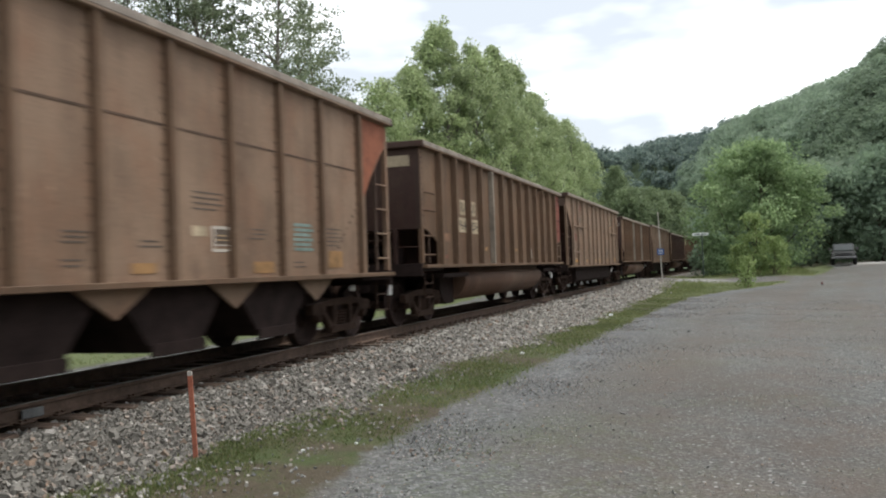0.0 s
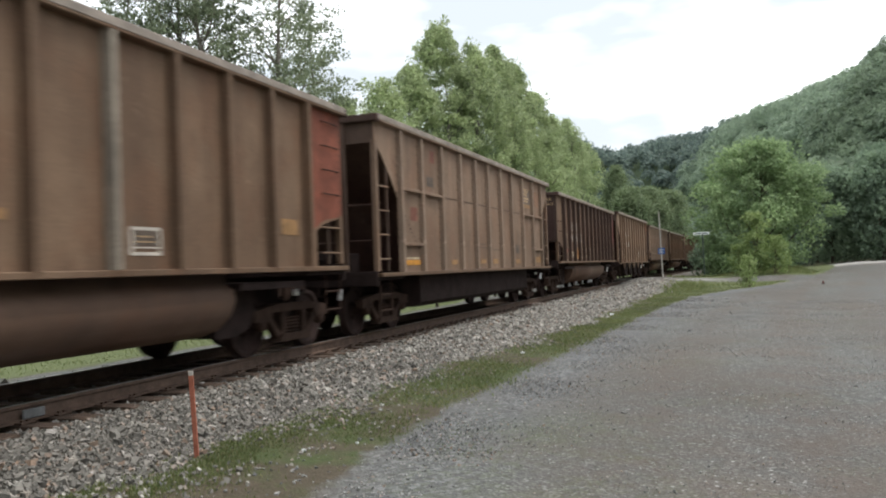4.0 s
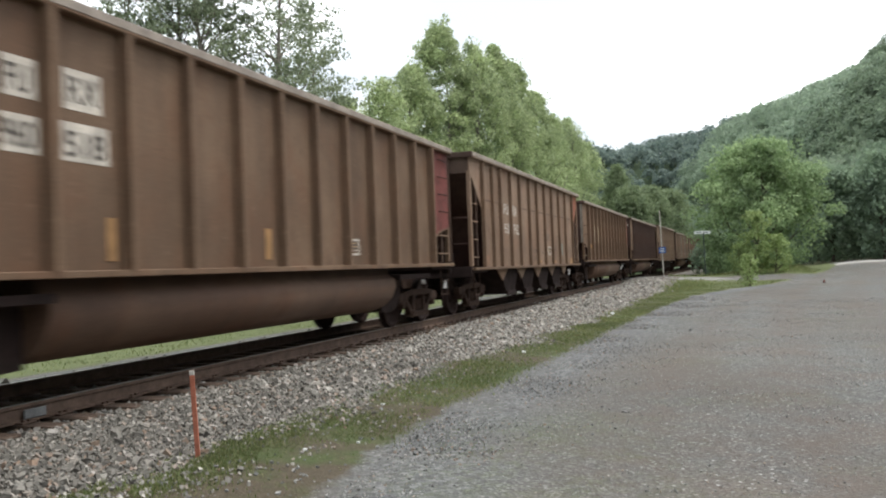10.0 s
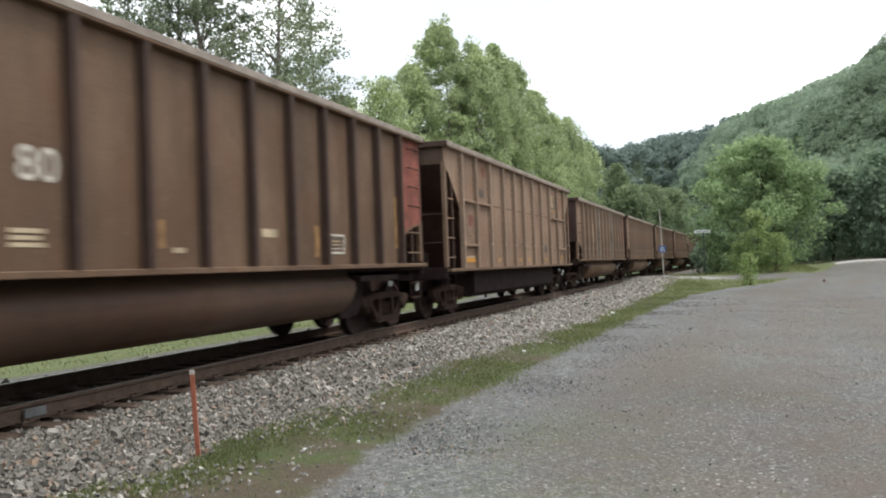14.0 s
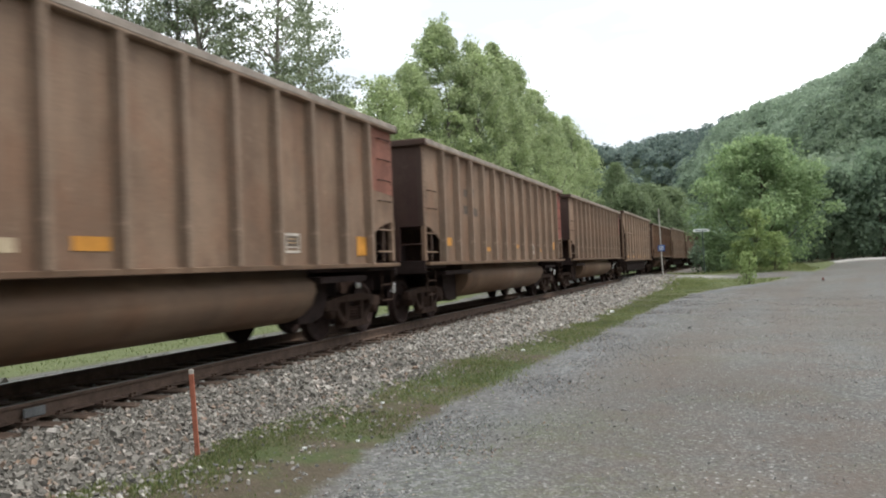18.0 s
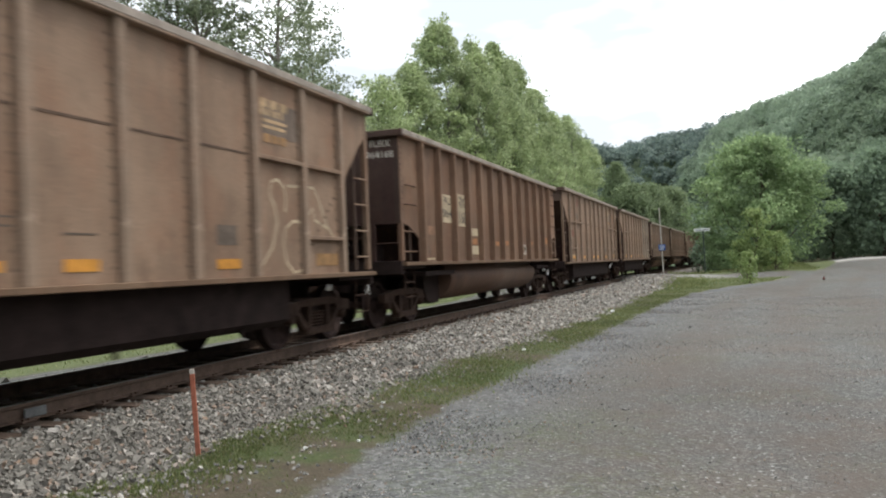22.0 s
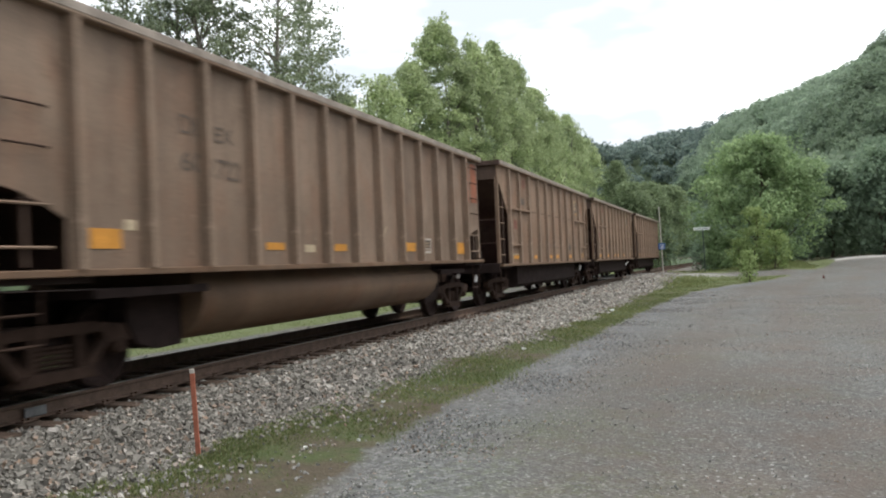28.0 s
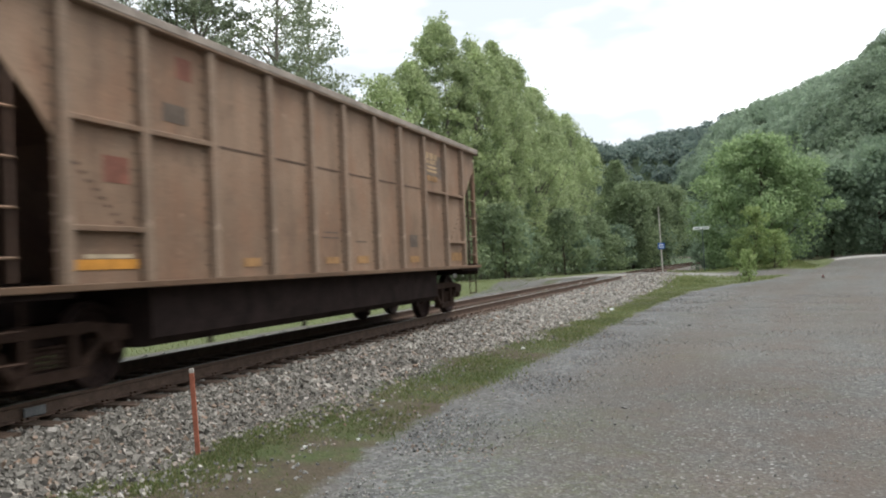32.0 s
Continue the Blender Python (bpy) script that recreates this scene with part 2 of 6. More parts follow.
def ground_material():
    """Verge grass, dusty gravel and bare earth over one sheet of ground, parted by noise along the edges of the lot and the lane."""
    m, nt, b = nodes("ground_earth_gravel_and_grass")
    co = nt.nodes.new("ShaderNodeTexCoord")
    at = nt.nodes.new("ShaderNodeAttribute")
    at.attribute_name = "gravel"
    edge = noise_node(nt, 1.3, 6, 0.7)
    add = nt.nodes.new("ShaderNodeMath")
    add.operation = "MULTIPLY_ADD"
    add.inputs[1].default_value = 1.0
    link(nt, at.outputs["Fac"], add.inputs[0])
    sub = nt.nodes.new("ShaderNodeMath")
    sub.operation = "MULTIPLY_ADD"
    sub.inputs[1].default_value, sub.inputs[2].default_value = 0.9, -0.45
    link(nt, edge, sub.inputs[0])
    link(nt, sub.outputs[0], add.inputs[2])
    fac = ramp(nt, add.outputs[0], [(0.42, (0, 0, 0)), (0.58, (1, 1, 1))])
    # gravel: fine chips, worn reddish tracks, pale dust
    v = nt.nodes.new("ShaderNodeTexVoronoi")
    v.inputs["Scale"].default_value = 42.0
    link(nt, co.outputs["Object"], v.inputs["Vector"])
    chips = nt.nodes.new("ShaderNodeSeparateColor")
    link(nt, v.outputs["Color"], chips.inputs[0])
    grey = ramp(nt, chips.outputs[0], [(0.0, (0.058, 0.059, 0.056)), (0.5, (0.100, 0.102, 0.097)), (0.9, (0.142, 0.142, 0.134)), (1.0, (0.24, 0.238, 0.225))])
    earth = ramp(nt, noise_node(nt, 26, 5, 0.7), [(0.3, (0.070, 0.062, 0.053)), (0.7, (0.126, 0.114, 0.099))])
    wear = ramp(nt, noise_node(nt, 0.33, 5, 0.6, (1.0, 0.35, 1.0)), [(0.46, (0, 0, 0)), (0.66, (0.8, 0.8, 0.8))])
    gravel = mixed(nt, wear, grey, earth)
    # reddish-brown earth that shows through in patches
    brown = ramp(nt, noise_node(nt, 0.8, 6, 0.68), [(0.47, (0, 0, 0)), (0.66, (0.55, 0.55, 0.55))])
    gravel = mixed(nt, brown, gravel, ramp(nt, noise_node(nt, 30, 5, 0.7), [(0.3, (0.080, 0.063, 0.051)), (0.7, (0.150, 0.120, 0.097))]))
    # pale chips lying loose, one here and one there
    v3 = nt.nodes.new("ShaderNodeTexVoronoi")
    v3.inputs["Scale"].default_value = 24.0
    link(nt, co.outputs["Object"], v3.inputs["Vector"])
    pick = nt.nodes.new("ShaderNodeSeparateColor")
    link(nt, v3.outputs["Color"], pick.inputs[0])
    loose = ramp(nt, pick.outputs[1], [(0.80, (0, 0, 0)), (0.86, (1, 1, 1))])
    loose = mixed(nt, 1.0, loose, ramp(nt, v3.outputs["Distance"], [(0.30, (1, 1, 1)), (0.42, (0, 0, 0))]), "MULTIPLY")
    gravel = mixed(nt, loose, gravel, ramp(nt, pick.outputs[2], [(0.0, (0.16, 0.162, 0.155)), (1.0, (0.34, 0.34, 0.325))]))
    # tracks worn by tyres, and the coarse blue-grey gravel thrown up beside them
    tk = nt.nodes.new("ShaderNodeAttribute")
    tk.attribute_name = "tyre_track"
    worn = ramp(nt, noise_node(nt, 3.0, 5, 0.7), [(0.35, (0, 0, 0)), (0.65, (1, 1, 1))])
    worn = mixed(nt, 1.0, worn, tk.outputs["Fac"], "MULTIPLY")
    gravel = mixed(nt, worn, gravel, (0.102, 0.084, 0.071))
    co2 = nt.nodes.new("ShaderNodeAttribute")
    co2.attribute_name = "coarse"
    v2 = nt.nodes.new("ShaderNodeTexVoronoi")
    v2.inputs["Scale"].default_value = 22.0
    link(nt, co.outputs["Object"], v2.inputs["Vector"])
    lumps = nt.nodes.new("ShaderNodeSeparateColor")
    link(nt, v2.outputs["Color"], lumps.inputs[0])
    blue = ramp(nt, lumps.outputs[0], [(0.0, (0.062, 0.064, 0.066)), (0.6, (0.120, 0.124, 0.126)), (1.0, (0.22, 0.224, 0.222))])
    gravel = mixed(nt, co2.outputs["Fac"], gravel, blue)
    pd = nt.nodes.new("ShaderNodeAttribute")
    pd.attribute_name = "pale_dust"
    gravel = mixed(nt, pd.outputs["Fac"], gravel, (0.34, 0.33, 0.31))
    tone = ramp(nt, noise_node(nt, 0.16, 3), [(0.3, (0.88, 0.88, 0.88)), (0.7, (1.10, 1.10, 1.10))])
    gravel = mixed(nt, 1.0, gravel, tone, "MULTIPLY")
    # thin moss and seedlings between the chips
    moss = ramp(nt, noise_node(nt, 0.55, 6, 0.72), [(0.52, (0, 0, 0)), (0.70, (0.55, 0.55, 0.55))])
    moss = mixed(nt, 1.0, moss, ramp(nt, noise_node(nt, 17, 4), [(0.40, (0, 0, 0)), (0.60, (1, 1, 1))]), "MULTIPLY")
    gravel = mixed(nt, moss, gravel, (0.085, 0.098, 0.045))
    wd = nt.nodes.new("ShaderNodeAttribute")
    wd.attribute_name = "weedy"
    tufts = ramp(nt, noise_node(nt, 7.0, 6, 0.75), [(0.46, (0, 0, 0)), (0.64, (0.6, 0.6, 0.6))])
    gravel = mixed(nt, mixed(nt, 1.0, tufts, wd.outputs["Fac"], "MULTIPLY"), gravel, (0.092, 0.108, 0.050))
    turf = ramp(nt, noise_node(nt, 5.0, 6, 0.7), [(0.25, (0.044, 0.060, 0.023)), (0.5, (0.062, 0.080, 0.032)), (0.75, (0.092, 0.086, 0.048))])
    dirt = ramp(nt, noise_node(nt, 14, 5, 0.7), [(0.3, (0.056, 0.041, 0.031)), (0.7, (0.102, 0.080, 0.061))])
    bare = ramp(nt, noise_node(nt, 0.9, 5, 0.65), [(0.42, (0, 0, 0)), (0.56, (0.85, 0.85, 0.85))])
    turf = mixed(nt, bare, turf, dirt)
    litter = ramp(nt, noise_node(nt, 48, 5, 0.75), [(0.32, (0.55, 0.55, 0.55)), (0.52, (1.0, 1.0, 1.0)), (0.72, (1.45, 1.42, 1.36))])
    turf = mixed(nt, 1.0, turf, litter, "MULTIPLY")
    lw = nt.nodes.new("ShaderNodeAttribute")
    lw.attribute_name = "lawn"
    lawn = ramp(nt, noise_node(nt, 3.0, 5, 0.7), [(0.3, (0.080, 0.102, 0.040)), (0.7, (0.122, 0.140, 0.064))])
    turf = mixed(nt, lw.outputs["Fac"], turf, lawn)
    ws = nt.nodes.new("ShaderNodeAttribute")
    ws.attribute_name = "wooded"
    under = ramp(nt, noise_node(nt, 0.4, 4), [(0.3, (0.050, 0.075, 0.040)), (0.7, (0.085, 0.115, 0.062))])
    turf = mixed(nt, ws.outputs["Fac"], turf, under)
    link(nt, mixed(nt, fac, turf, gravel), b.inputs["Base Color"])
    b.inputs["Roughness"].default_value = 0.92
    b.inputs["Specular IOR Level"].default_value = 0.2
    bumped(nt, b, v.outputs["Distance"], 0.012, 0.7)
    return m


def stone_material(name, lo, mid, hi):
    m, nt, b = nodes(name)
    g = nt.nodes.new("ShaderNodeNewGeometry")
    col = ramp(nt, g.outputs["Random Per Island"], [(0.0, lo), (0.45, mid), (0.85, hi), (0.93, (0.22, 0.15, 0.105)), (1.0, (0.38, 0.36, 0.33))])
    grain = ramp(nt, noise_node(nt, 45, 4), [(0.3, (0.75, 0.75, 0.75)), (0.7, (1.15, 1.15, 1.15))])
    link(nt, mixed(nt, 1.0, col, grain, "MULTIPLY"), b.inputs["Base Color"])
    b.inputs["Roughness"].default_value = 0.9
    return m


M_GROUND = ground_material()
M_BALLAST = stone_material("ballast_stone", (0.082, 0.076, 0.065), (0.148, 0.138, 0.120), (0.240, 0.224, 0.196))
M_BALLASTPALE = stone_material("pale_ballast_stone", (0.15, 0.142, 0.126), (0.27, 0.255, 0.225), (0.40, 0.38, 0.335))
M_BED = plain("ballast_bed", (0.135, 0.124, 0.108), 0.95, 0.35, 30.0, 0.0, 0.02)
M_CHIPS = stone_material("gravel_chips", (0.115, 0.115, 0.112), (0.190, 0.190, 0.182), (0.32, 0.318, 0.30))


# ---- mesh helpers ----
def box(bm, x0, x1, y0, y1, z0, z1, bevel=0.0):
    v = [bm.verts.new((x, y, z)) for z in (z0, z1) for y in (y0, y1) for x in (x0, x1)]
    fs = [(0, 2, 3, 1), (4, 5, 7, 6), (0, 1, 5, 4), (2, 6, 7, 3), (0, 4, 6, 2), (1, 3, 7, 5)]
    made = [bm.faces.new([v[i] for i in f]) for f in fs]
    if bevel:
        edges = list({e for f in made for e in f.edges})
        bmesh.ops.bevel(bm, geom=edges, offset=bevel, segments=1, affect="EDGES")
    return bm


def prism(bm, outline, axis, a, b):
    """Extrude an outline (pairs) along an axis from a to b. The pairs are the two other axes in order."""
    def at(p, c):
        return {"x": (c, p[0], p[1]), "y": (p[0], c, p[1]), "z": (p[0], p[1], c)}[axis]
    lo = [bm.verts.new(at(p, a)) for p in outline]
    hi = [bm.verts.new(at(p, b)) for p in outline]
    n = len(outline)
    bm.faces.new(lo)
    bm.faces.new(hi[::-1])
    for i in range(n):
        j = (i + 1) % n
        bm.faces.new((lo[i], hi[i], hi[j], lo[j]))
    bmesh.ops.recalc_face_normals(bm, faces=bm.faces)
    return bm


def tube(bm, p, q, r, n=8, r2=None):
    """A round bar from p to q."""
    p, q = Vector(p), Vector(q)
    turn = (q - p).to_track_quat("Z", "Y")
    r2 = r if r2 is None else r2
    rings = []
    for c, rad in ((p, r), (q, r2)):
        rings.append([bm.verts.new(c + turn @ Vector((rad * math.cos(2 * math.pi * i / n), rad * math.sin(2 * math.pi * i / n), 0))) for i in range(n)])
    for i in range(n):
        j = (i + 1) % n
        bm.faces.new((rings[0][i], rings[0][j], rings[1][j], rings[1][i]))
    bm.faces.new(rings[0][::-1])
    bm.faces.new(rings[1])
    return bm


def mesh_of(name, bm, material):
    me = bpy.data.meshes.new(name)
    bm.to_mesh(me)
    bm.free()
    me.materials.append(material)
    return me


def part(name, bm, material, parent, label=""):
    """Links a bmesh, or a mesh that is shared, as one mesh object under a thing or a part."""
    me = bm if isinstance(bm, bpy.types.Mesh) else mesh_of(name, bm, material)
    ob = new(name, me)
    ob.parent = parent
    return tagged(ob, label) if label else ob


def quads(name, corners, material, colors=None):
    """One mesh of free quads from an array (n, 4, 3)."""
    n = len(corners)
    me = bpy.data.meshes.new(name)
    me.vertices.add(n * 4)
    me.vertices.foreach_set("co", corners.reshape(-1).astype(np.float32))
    me.loops.add(n * 4)
    me.loops.foreach_set("vertex_index", np.arange(n * 4, dtype=np.int32))
    me.polygons.add(n)
    me.polygons.foreach_set("loop_start", np.arange(0, n * 4, 4, dtype=np.int32))
    me.update()
    me.materials.append(material)
    return me


def leaf_quads(rng, centres, size, droop=0.0, facing=None, loose=0.6):
    """Leaf sprays: kite-shaped quads round the given centres, turned at random, or more or less square to the way they face."""
    n = len(centres)
    d = rng.normal(size=(n, 3))
    d[:, 2] = d[:, 2] * 0.7 - droop
    e = rng.normal(size=(n, 3))
    if facing is not None:
        e = facing + e * loose
        e /= np.linalg.norm(e, axis=1)[:, None]
        d = d - e * (d * e).sum(1)[:, None]
    d /= np.linalg.norm(d, axis=1)[:, None]
    s = np.cross(d, e)
    s /= np.linalg.norm(s, axis=1)[:, None]
    L = (size * rng.uniform(0.6, 1.35, n))[:, None]
    W = L * rng.uniform(0.5, 0.85, n)[:, None]
    nrm = np.cross(d, s) * L * 0.18
    return np.stack([centres - d * L * 0.5, centres + s * W * 0.5 + nrm, centres + d * L * 0.5, centres - s * W * 0.5 + nrm], axis=1)


def scattered(name, shapes, where, material, turn_all=True, seed=3):
    """Many small closed shapes joined into one mesh: shapes is a list of (verts, faces); where rows x, y, z, sx, sy, sz."""
    rng = np.random.default_rng(seed)
    vs, fs, base = [], [], 0
    pick = rng.integers(0, len(shapes), len(where))
    for k, (sv, sf) in enumerate(shapes):
        rows = where[pick == k]
        n = len(rows)
        if not n:
            continue
        q = rng.normal(size=(n, 4))
        if not turn_all:
            q[:, 1:3] = 0
        q /= np.linalg.norm(q, axis=1)[:, None]
        w, x, y, z = q.T
        R = np.stack([np.stack([1 - 2 * (y * y + z * z), 2 * (x * y - z * w), 2 * (x * z + y * w)], 1),
                      np.stack([2 * (x * y + z * w), 1 - 2 * (x * x + z * z), 2 * (y * z - x * w)], 1),
                      np.stack([2 * (x * z - y * w), 2 * (y * z + x * w), 1 - 2 * (x * x + y * y)], 1)], 1)
        loc = sv[None] * rows[:, None, 3:6]
        P = np.einsum("nij,nvj->nvi", R, loc) + rows[:, None, :3]
        vs.append(P.reshape(-1, 3))
        F = sf[None] + (np.arange(n) * len(sv))[:, None, None] + base
        fs.append(F.reshape(-1, 3))
        base += n * len(sv)
    V, F = np.concatenate(vs), np.concatenate(fs)
    me = bpy.data.meshes.new(name)
    me.vertices.add(len(V))
    me.vertices.foreach_set("co", V.reshape(-1).astype(np.float32))
    me.loops.add(len(F) * 3)
    me.loops.foreach_set("vertex_index", F.reshape(-1).astype(np.int32))
    me.polygons.add(len(F))
    me.polygons.foreach_set("loop_start", np.arange(0, len(F) * 3, 3, dtype=np.int32))
    me.update()
    me.shade_flat()
    me.materials.append(material)
    return new(name, me)


def pebble(seed):
    """A broken, blocky stone as vertices and triangles."""
    bm = bmesh.new()
    bmesh.ops.create_cube(bm, size=0.78)
    rng = random.Random(seed)
    for v in bm.verts:
        v.co = Vector((v.co.x * rng.uniform(0.55, 1.25), v.co.y * rng.uniform(0.55, 1.25), v.co.z * rng.uniform(0.5, 1.2)))
    bmesh.ops.triangulate(bm, faces=bm.faces[:])
    bm.verts.index_update()
    bm.faces.ensure_lookup_table()
    V = np.array([v.co[:] for v in bm.verts])
    F = np.array([[v.index for v in f.verts] for f in bm.faces])
    bm.free()
    return V, F


def smoothstep(a, b, x):
    t = np.clip((x - a) / (b - a), 0, 1)
    return t * t * (3 - 2 * t)


def hills(seed_rows):
    return np.array(seed_rows, dtype=float)


# ---- the lie of the land ----
CURVE = 0.000463      # the track bends gently away from straight beyond the camera


def track_x(y):
    y = np.clip(np.asarray(y, dtype=float), 0, None)
    far = np.clip(y - 160, 0, None)
    return CURVE * y ** 2 / 2 - (CURVE / 2 + 0.0006) * far ** 2


# crests of the wooded hills: x, y, height
RIDGE_RIGHT = hills([(190, -150, 30), (150, 120, 36), (92, 280, 56), (74, 335, 61), (60, 430, 71), (38, 515, 76), (2, 630, 82), (-60, 760, 92)])
RIDGE_LEFT = hills([(-190, -100, 50), (-170, 200, 55), (-150, 450, 62), (-105, 660, 88), (-150, 760, 100)])


def verge_edge(y):
    """How far from the track the verge gives way to the lot."""
    return np.interp(y, [0, 4, 7.5, 12, 20, 30, 38, 44, 50, 55, 60, 66, 74, 82], [4.6, 4.6, 4.15, 4.35, 4.6, 5.05, 5.7, 7.0, 9.0, 10.1, 12.0, 13.4, 14.8, 15.6])


def ridge(x, y, line, wide):
    best = np.zeros_like(x)
    for (x0, y0, h0), (x1, y1, h1) in zip(line[:-1], line[1:]):
        dx, dy = x1 - x0, y1 - y0
        s = np.clip(((x - x0) * dx + (y - y0) * dy) / (dx * dx + dy * dy), 0, 1)
        d = np.hypot(x - x0 - s * dx, y - y0 - s * dy)
        h = (h0 + (h1 - h0) * s) * (1 - smoothstep(0.0, wide, d))
        best = np.maximum(best, h)
    return best


def land(x, y):
    """Height of the ground. The lot lies below the rails; the lane over the crossing climbs to the east."""
    x, y = np.asarray(x, dtype=float), np.asarray(y, dtype=float)
    side = x - track_x(y)
    z = np.full_like(x, -0.45)
    z = z + 0.10 * (1 - smoothstep(2.6, 4.5, np.abs(side)))
    lane = smoothstep(47, 55, y) * (1 - smoothstep(62, 68, y))
    z = z + 0.33 * lane * (1 - smoothstep(9, 22, -side)) * (1 - smoothstep(4, 9, side))
    east = smoothstep(8, 18, side) * smoothstep(50, 80, y)
    z = z + 0.92 * east
    bank = smoothstep(54, 70, y) * smoothstep(4.5, 8.5, side) * (1 - smoothstep(10.5, 14, side))
    z = z + 0.65 * bank
    far = smoothstep(9, 40, np.abs(side))
    z = z + far * (ridge(x, y, RIDGE_RIGHT, 82) + 0) * (side > 0) + far * ridge(x, y, RIDGE_LEFT, 120) * (side < 0)
    end = smoothstep(480, 640, y)
    z = np.where(end > 0, np.maximum(z, end * np.maximum(ridge(x, y, RIDGE_RIGHT, 150), ridge(x, y, RIDGE_LEFT, 150))), z)
    return z


def ground_sheet():
    xs = np.concatenate([np.linspace(-1500, -220, 14), np.linspace(-200, -32, 29), np.linspace(-30, 30, 121), np.linspace(32, 200, 43), np.linspace(220, 1500, 14)])
    ys = np.concatenate([np.linspace(-1500, -120, 14), np.linspace(-100, -6, 20), np.linspace(-5, 90, 191), np.linspace(94, 240, 38), np.linspace(250, 800, 56), np.linspace(830, 2500, 12)])
    X, Y = np.meshgrid(xs, ys)
    Z = land(X, Y)
    rough = np.array([noise.noise((a * 0.6, b * 0.6, 0.0)) for a, b in zip(X.ravel(), Y.ravel())]).reshape(X.shape)
    Z = Z + rough * 0.035 * smoothstep(1.5, 4.0, np.abs(X - track_x(Y)))
    me = bpy.data.meshes.new("ground")
    nx, ny = len(xs), len(ys)
    V = np.stack([X, Y, Z], -1).reshape(-1, 3)
    i = np.arange(nx * ny).reshape(ny, nx)
    F = np.stack([i[:-1, :-1], i[:-1, 1:], i[1:, 1:], i[1:, :-1]], -1).reshape(-1, 4)
    me.from_pydata(V.tolist(), [], F.tolist())
    # where gravel lies: the lot, the lane over the crossing, the lane on the far side
    side = X - track_x(Y)
    left = verge_edge(Y)
    mid = 57.0
    lot = smoothstep(-0.5, 0.5, side - left) * (1 - smoothstep(-1.5, 1.5, Y - 77))
    turn = smoothstep(6, 9, side)
    lane = np.exp(-((Y - mid - 2.2 * turn) / (3.4 - 0.9 * turn)) ** 6) * smoothstep(-7, -5, side) * (1 - smoothstep(14, 15, side))
    back = np.exp(-((side + 3.5 + 0.12 * np.clip(Y - 35, 0, 40)) / (0.75 + 0.05 * np.clip(Y - 30, 0, 30))) ** 4) * (1 - smoothstep(58, 62, Y))
    near = np.exp(-(side / 3.2) ** 6)
    yard = np.exp(-((Y - 80) / 6) ** 6) * smoothstep(14, 16, side)
    g = np.clip(np.maximum.reduce([lot, lane, back, near, yard]), 0, 1)
    a = me.attributes.new("gravel", "FLOAT", "POINT")
    a.data.foreach_set("value", g.reshape(-1).astype(np.float32))
    # wheel tracks that sweep from the lane along the lot, and the coarse gravel at its edge
    bend = 0.0022 * np.clip(Y, 0, 60) ** 2
    tracks = sum(w * np.exp(-((side - c - bend * f) / 0.42) ** 2) for c, f, w in ((6.3, 0.55, 0.75), (8.0, 0.6, 0.85), (9.9, 0.7, 0.6), (11.6, 0.75, 0.7), (13.6, 0.8, 0.5)))
    coarse = np.exp(-((side - left - 0.55) / 0.50) ** 2) * 0.9 * (Y < 50)
    pale = np.exp(-((Y - 76.5) / 2.6) ** 2) * smoothstep(13.5, 15.5, side)
    pale = np.maximum(pale, 0.62 * np.exp(-((Y - mid) / 2.4) ** 4) * smoothstep(-6, -3, side) * (1 - smoothstep(5.5, 8, side)))
    weedy = np.exp(-((X - 5.25 - 0.06 * (Y - 6)) / 0.55) ** 2 - ((Y - 6.4) / 2.2) ** 2)
    wooded = np.maximum(smoothstep(95, 110, Y), smoothstep(45, 60, np.abs(side)))
    for name, field in (("weedy", weedy), ("wooded", wooded), ("tyre_track", tracks), ("coarse", coarse), ("pale_dust", pale), ("lawn", np.maximum(smoothstep(3.8, 4.6, -side) * (1 - smoothstep(9, 14, -side)), 0.9 * smoothstep(34, 50, Y) * smoothstep(3.2, 4.4, side) * (1 - smoothstep(80, 90, Y))))):
        a = me.attributes.new(name, "FLOAT", "POINT")
        a.data.foreach_set("value", np.clip(field, 0, 1).reshape(-1).astype(np.float32))
    for p in me.polygons:
        p.use_smooth = True
    me.materials.append(M_GROUND)
    return tagged(new("ground", me), "dusty grey gravel lot with a grassy verge", "ground", kind="structure")


ground_sheet()


# ---- the track ----
def strip_along(profile, y0, y1, step, material, name):
    """A profile (x across the track, z) swept along the curving track."""
    ys = np.arange(y0, y1 + step, step)
    V, F, n = [], [], len(profile)
    for y in ys:
        c = float(track_x(y))
        V += [(c + px, y, pz) for px, pz in profile]
    for k in range(len(ys) - 1):
        for i in range(n):
            j = (i + 1) % n
            F.append((k * n + i, k * n + j, (k + 1) * n + j, (k + 1) * n + i))
    F.append(tuple(range(n))[::-1])
    F.append(tuple((len(ys) - 1) * n + i for i in range(n)))
    me = bpy.data.meshes.new(name)
    me.from_pydata(V, [], F)
    me.update()
    bm = bmesh.new()
    bm.from_mesh(me)
    bmesh.ops.recalc_face_normals(bm, faces=bm.faces)
    bm.to_mesh(me)
    bm.free()
    me.materials.append(material)
    return me


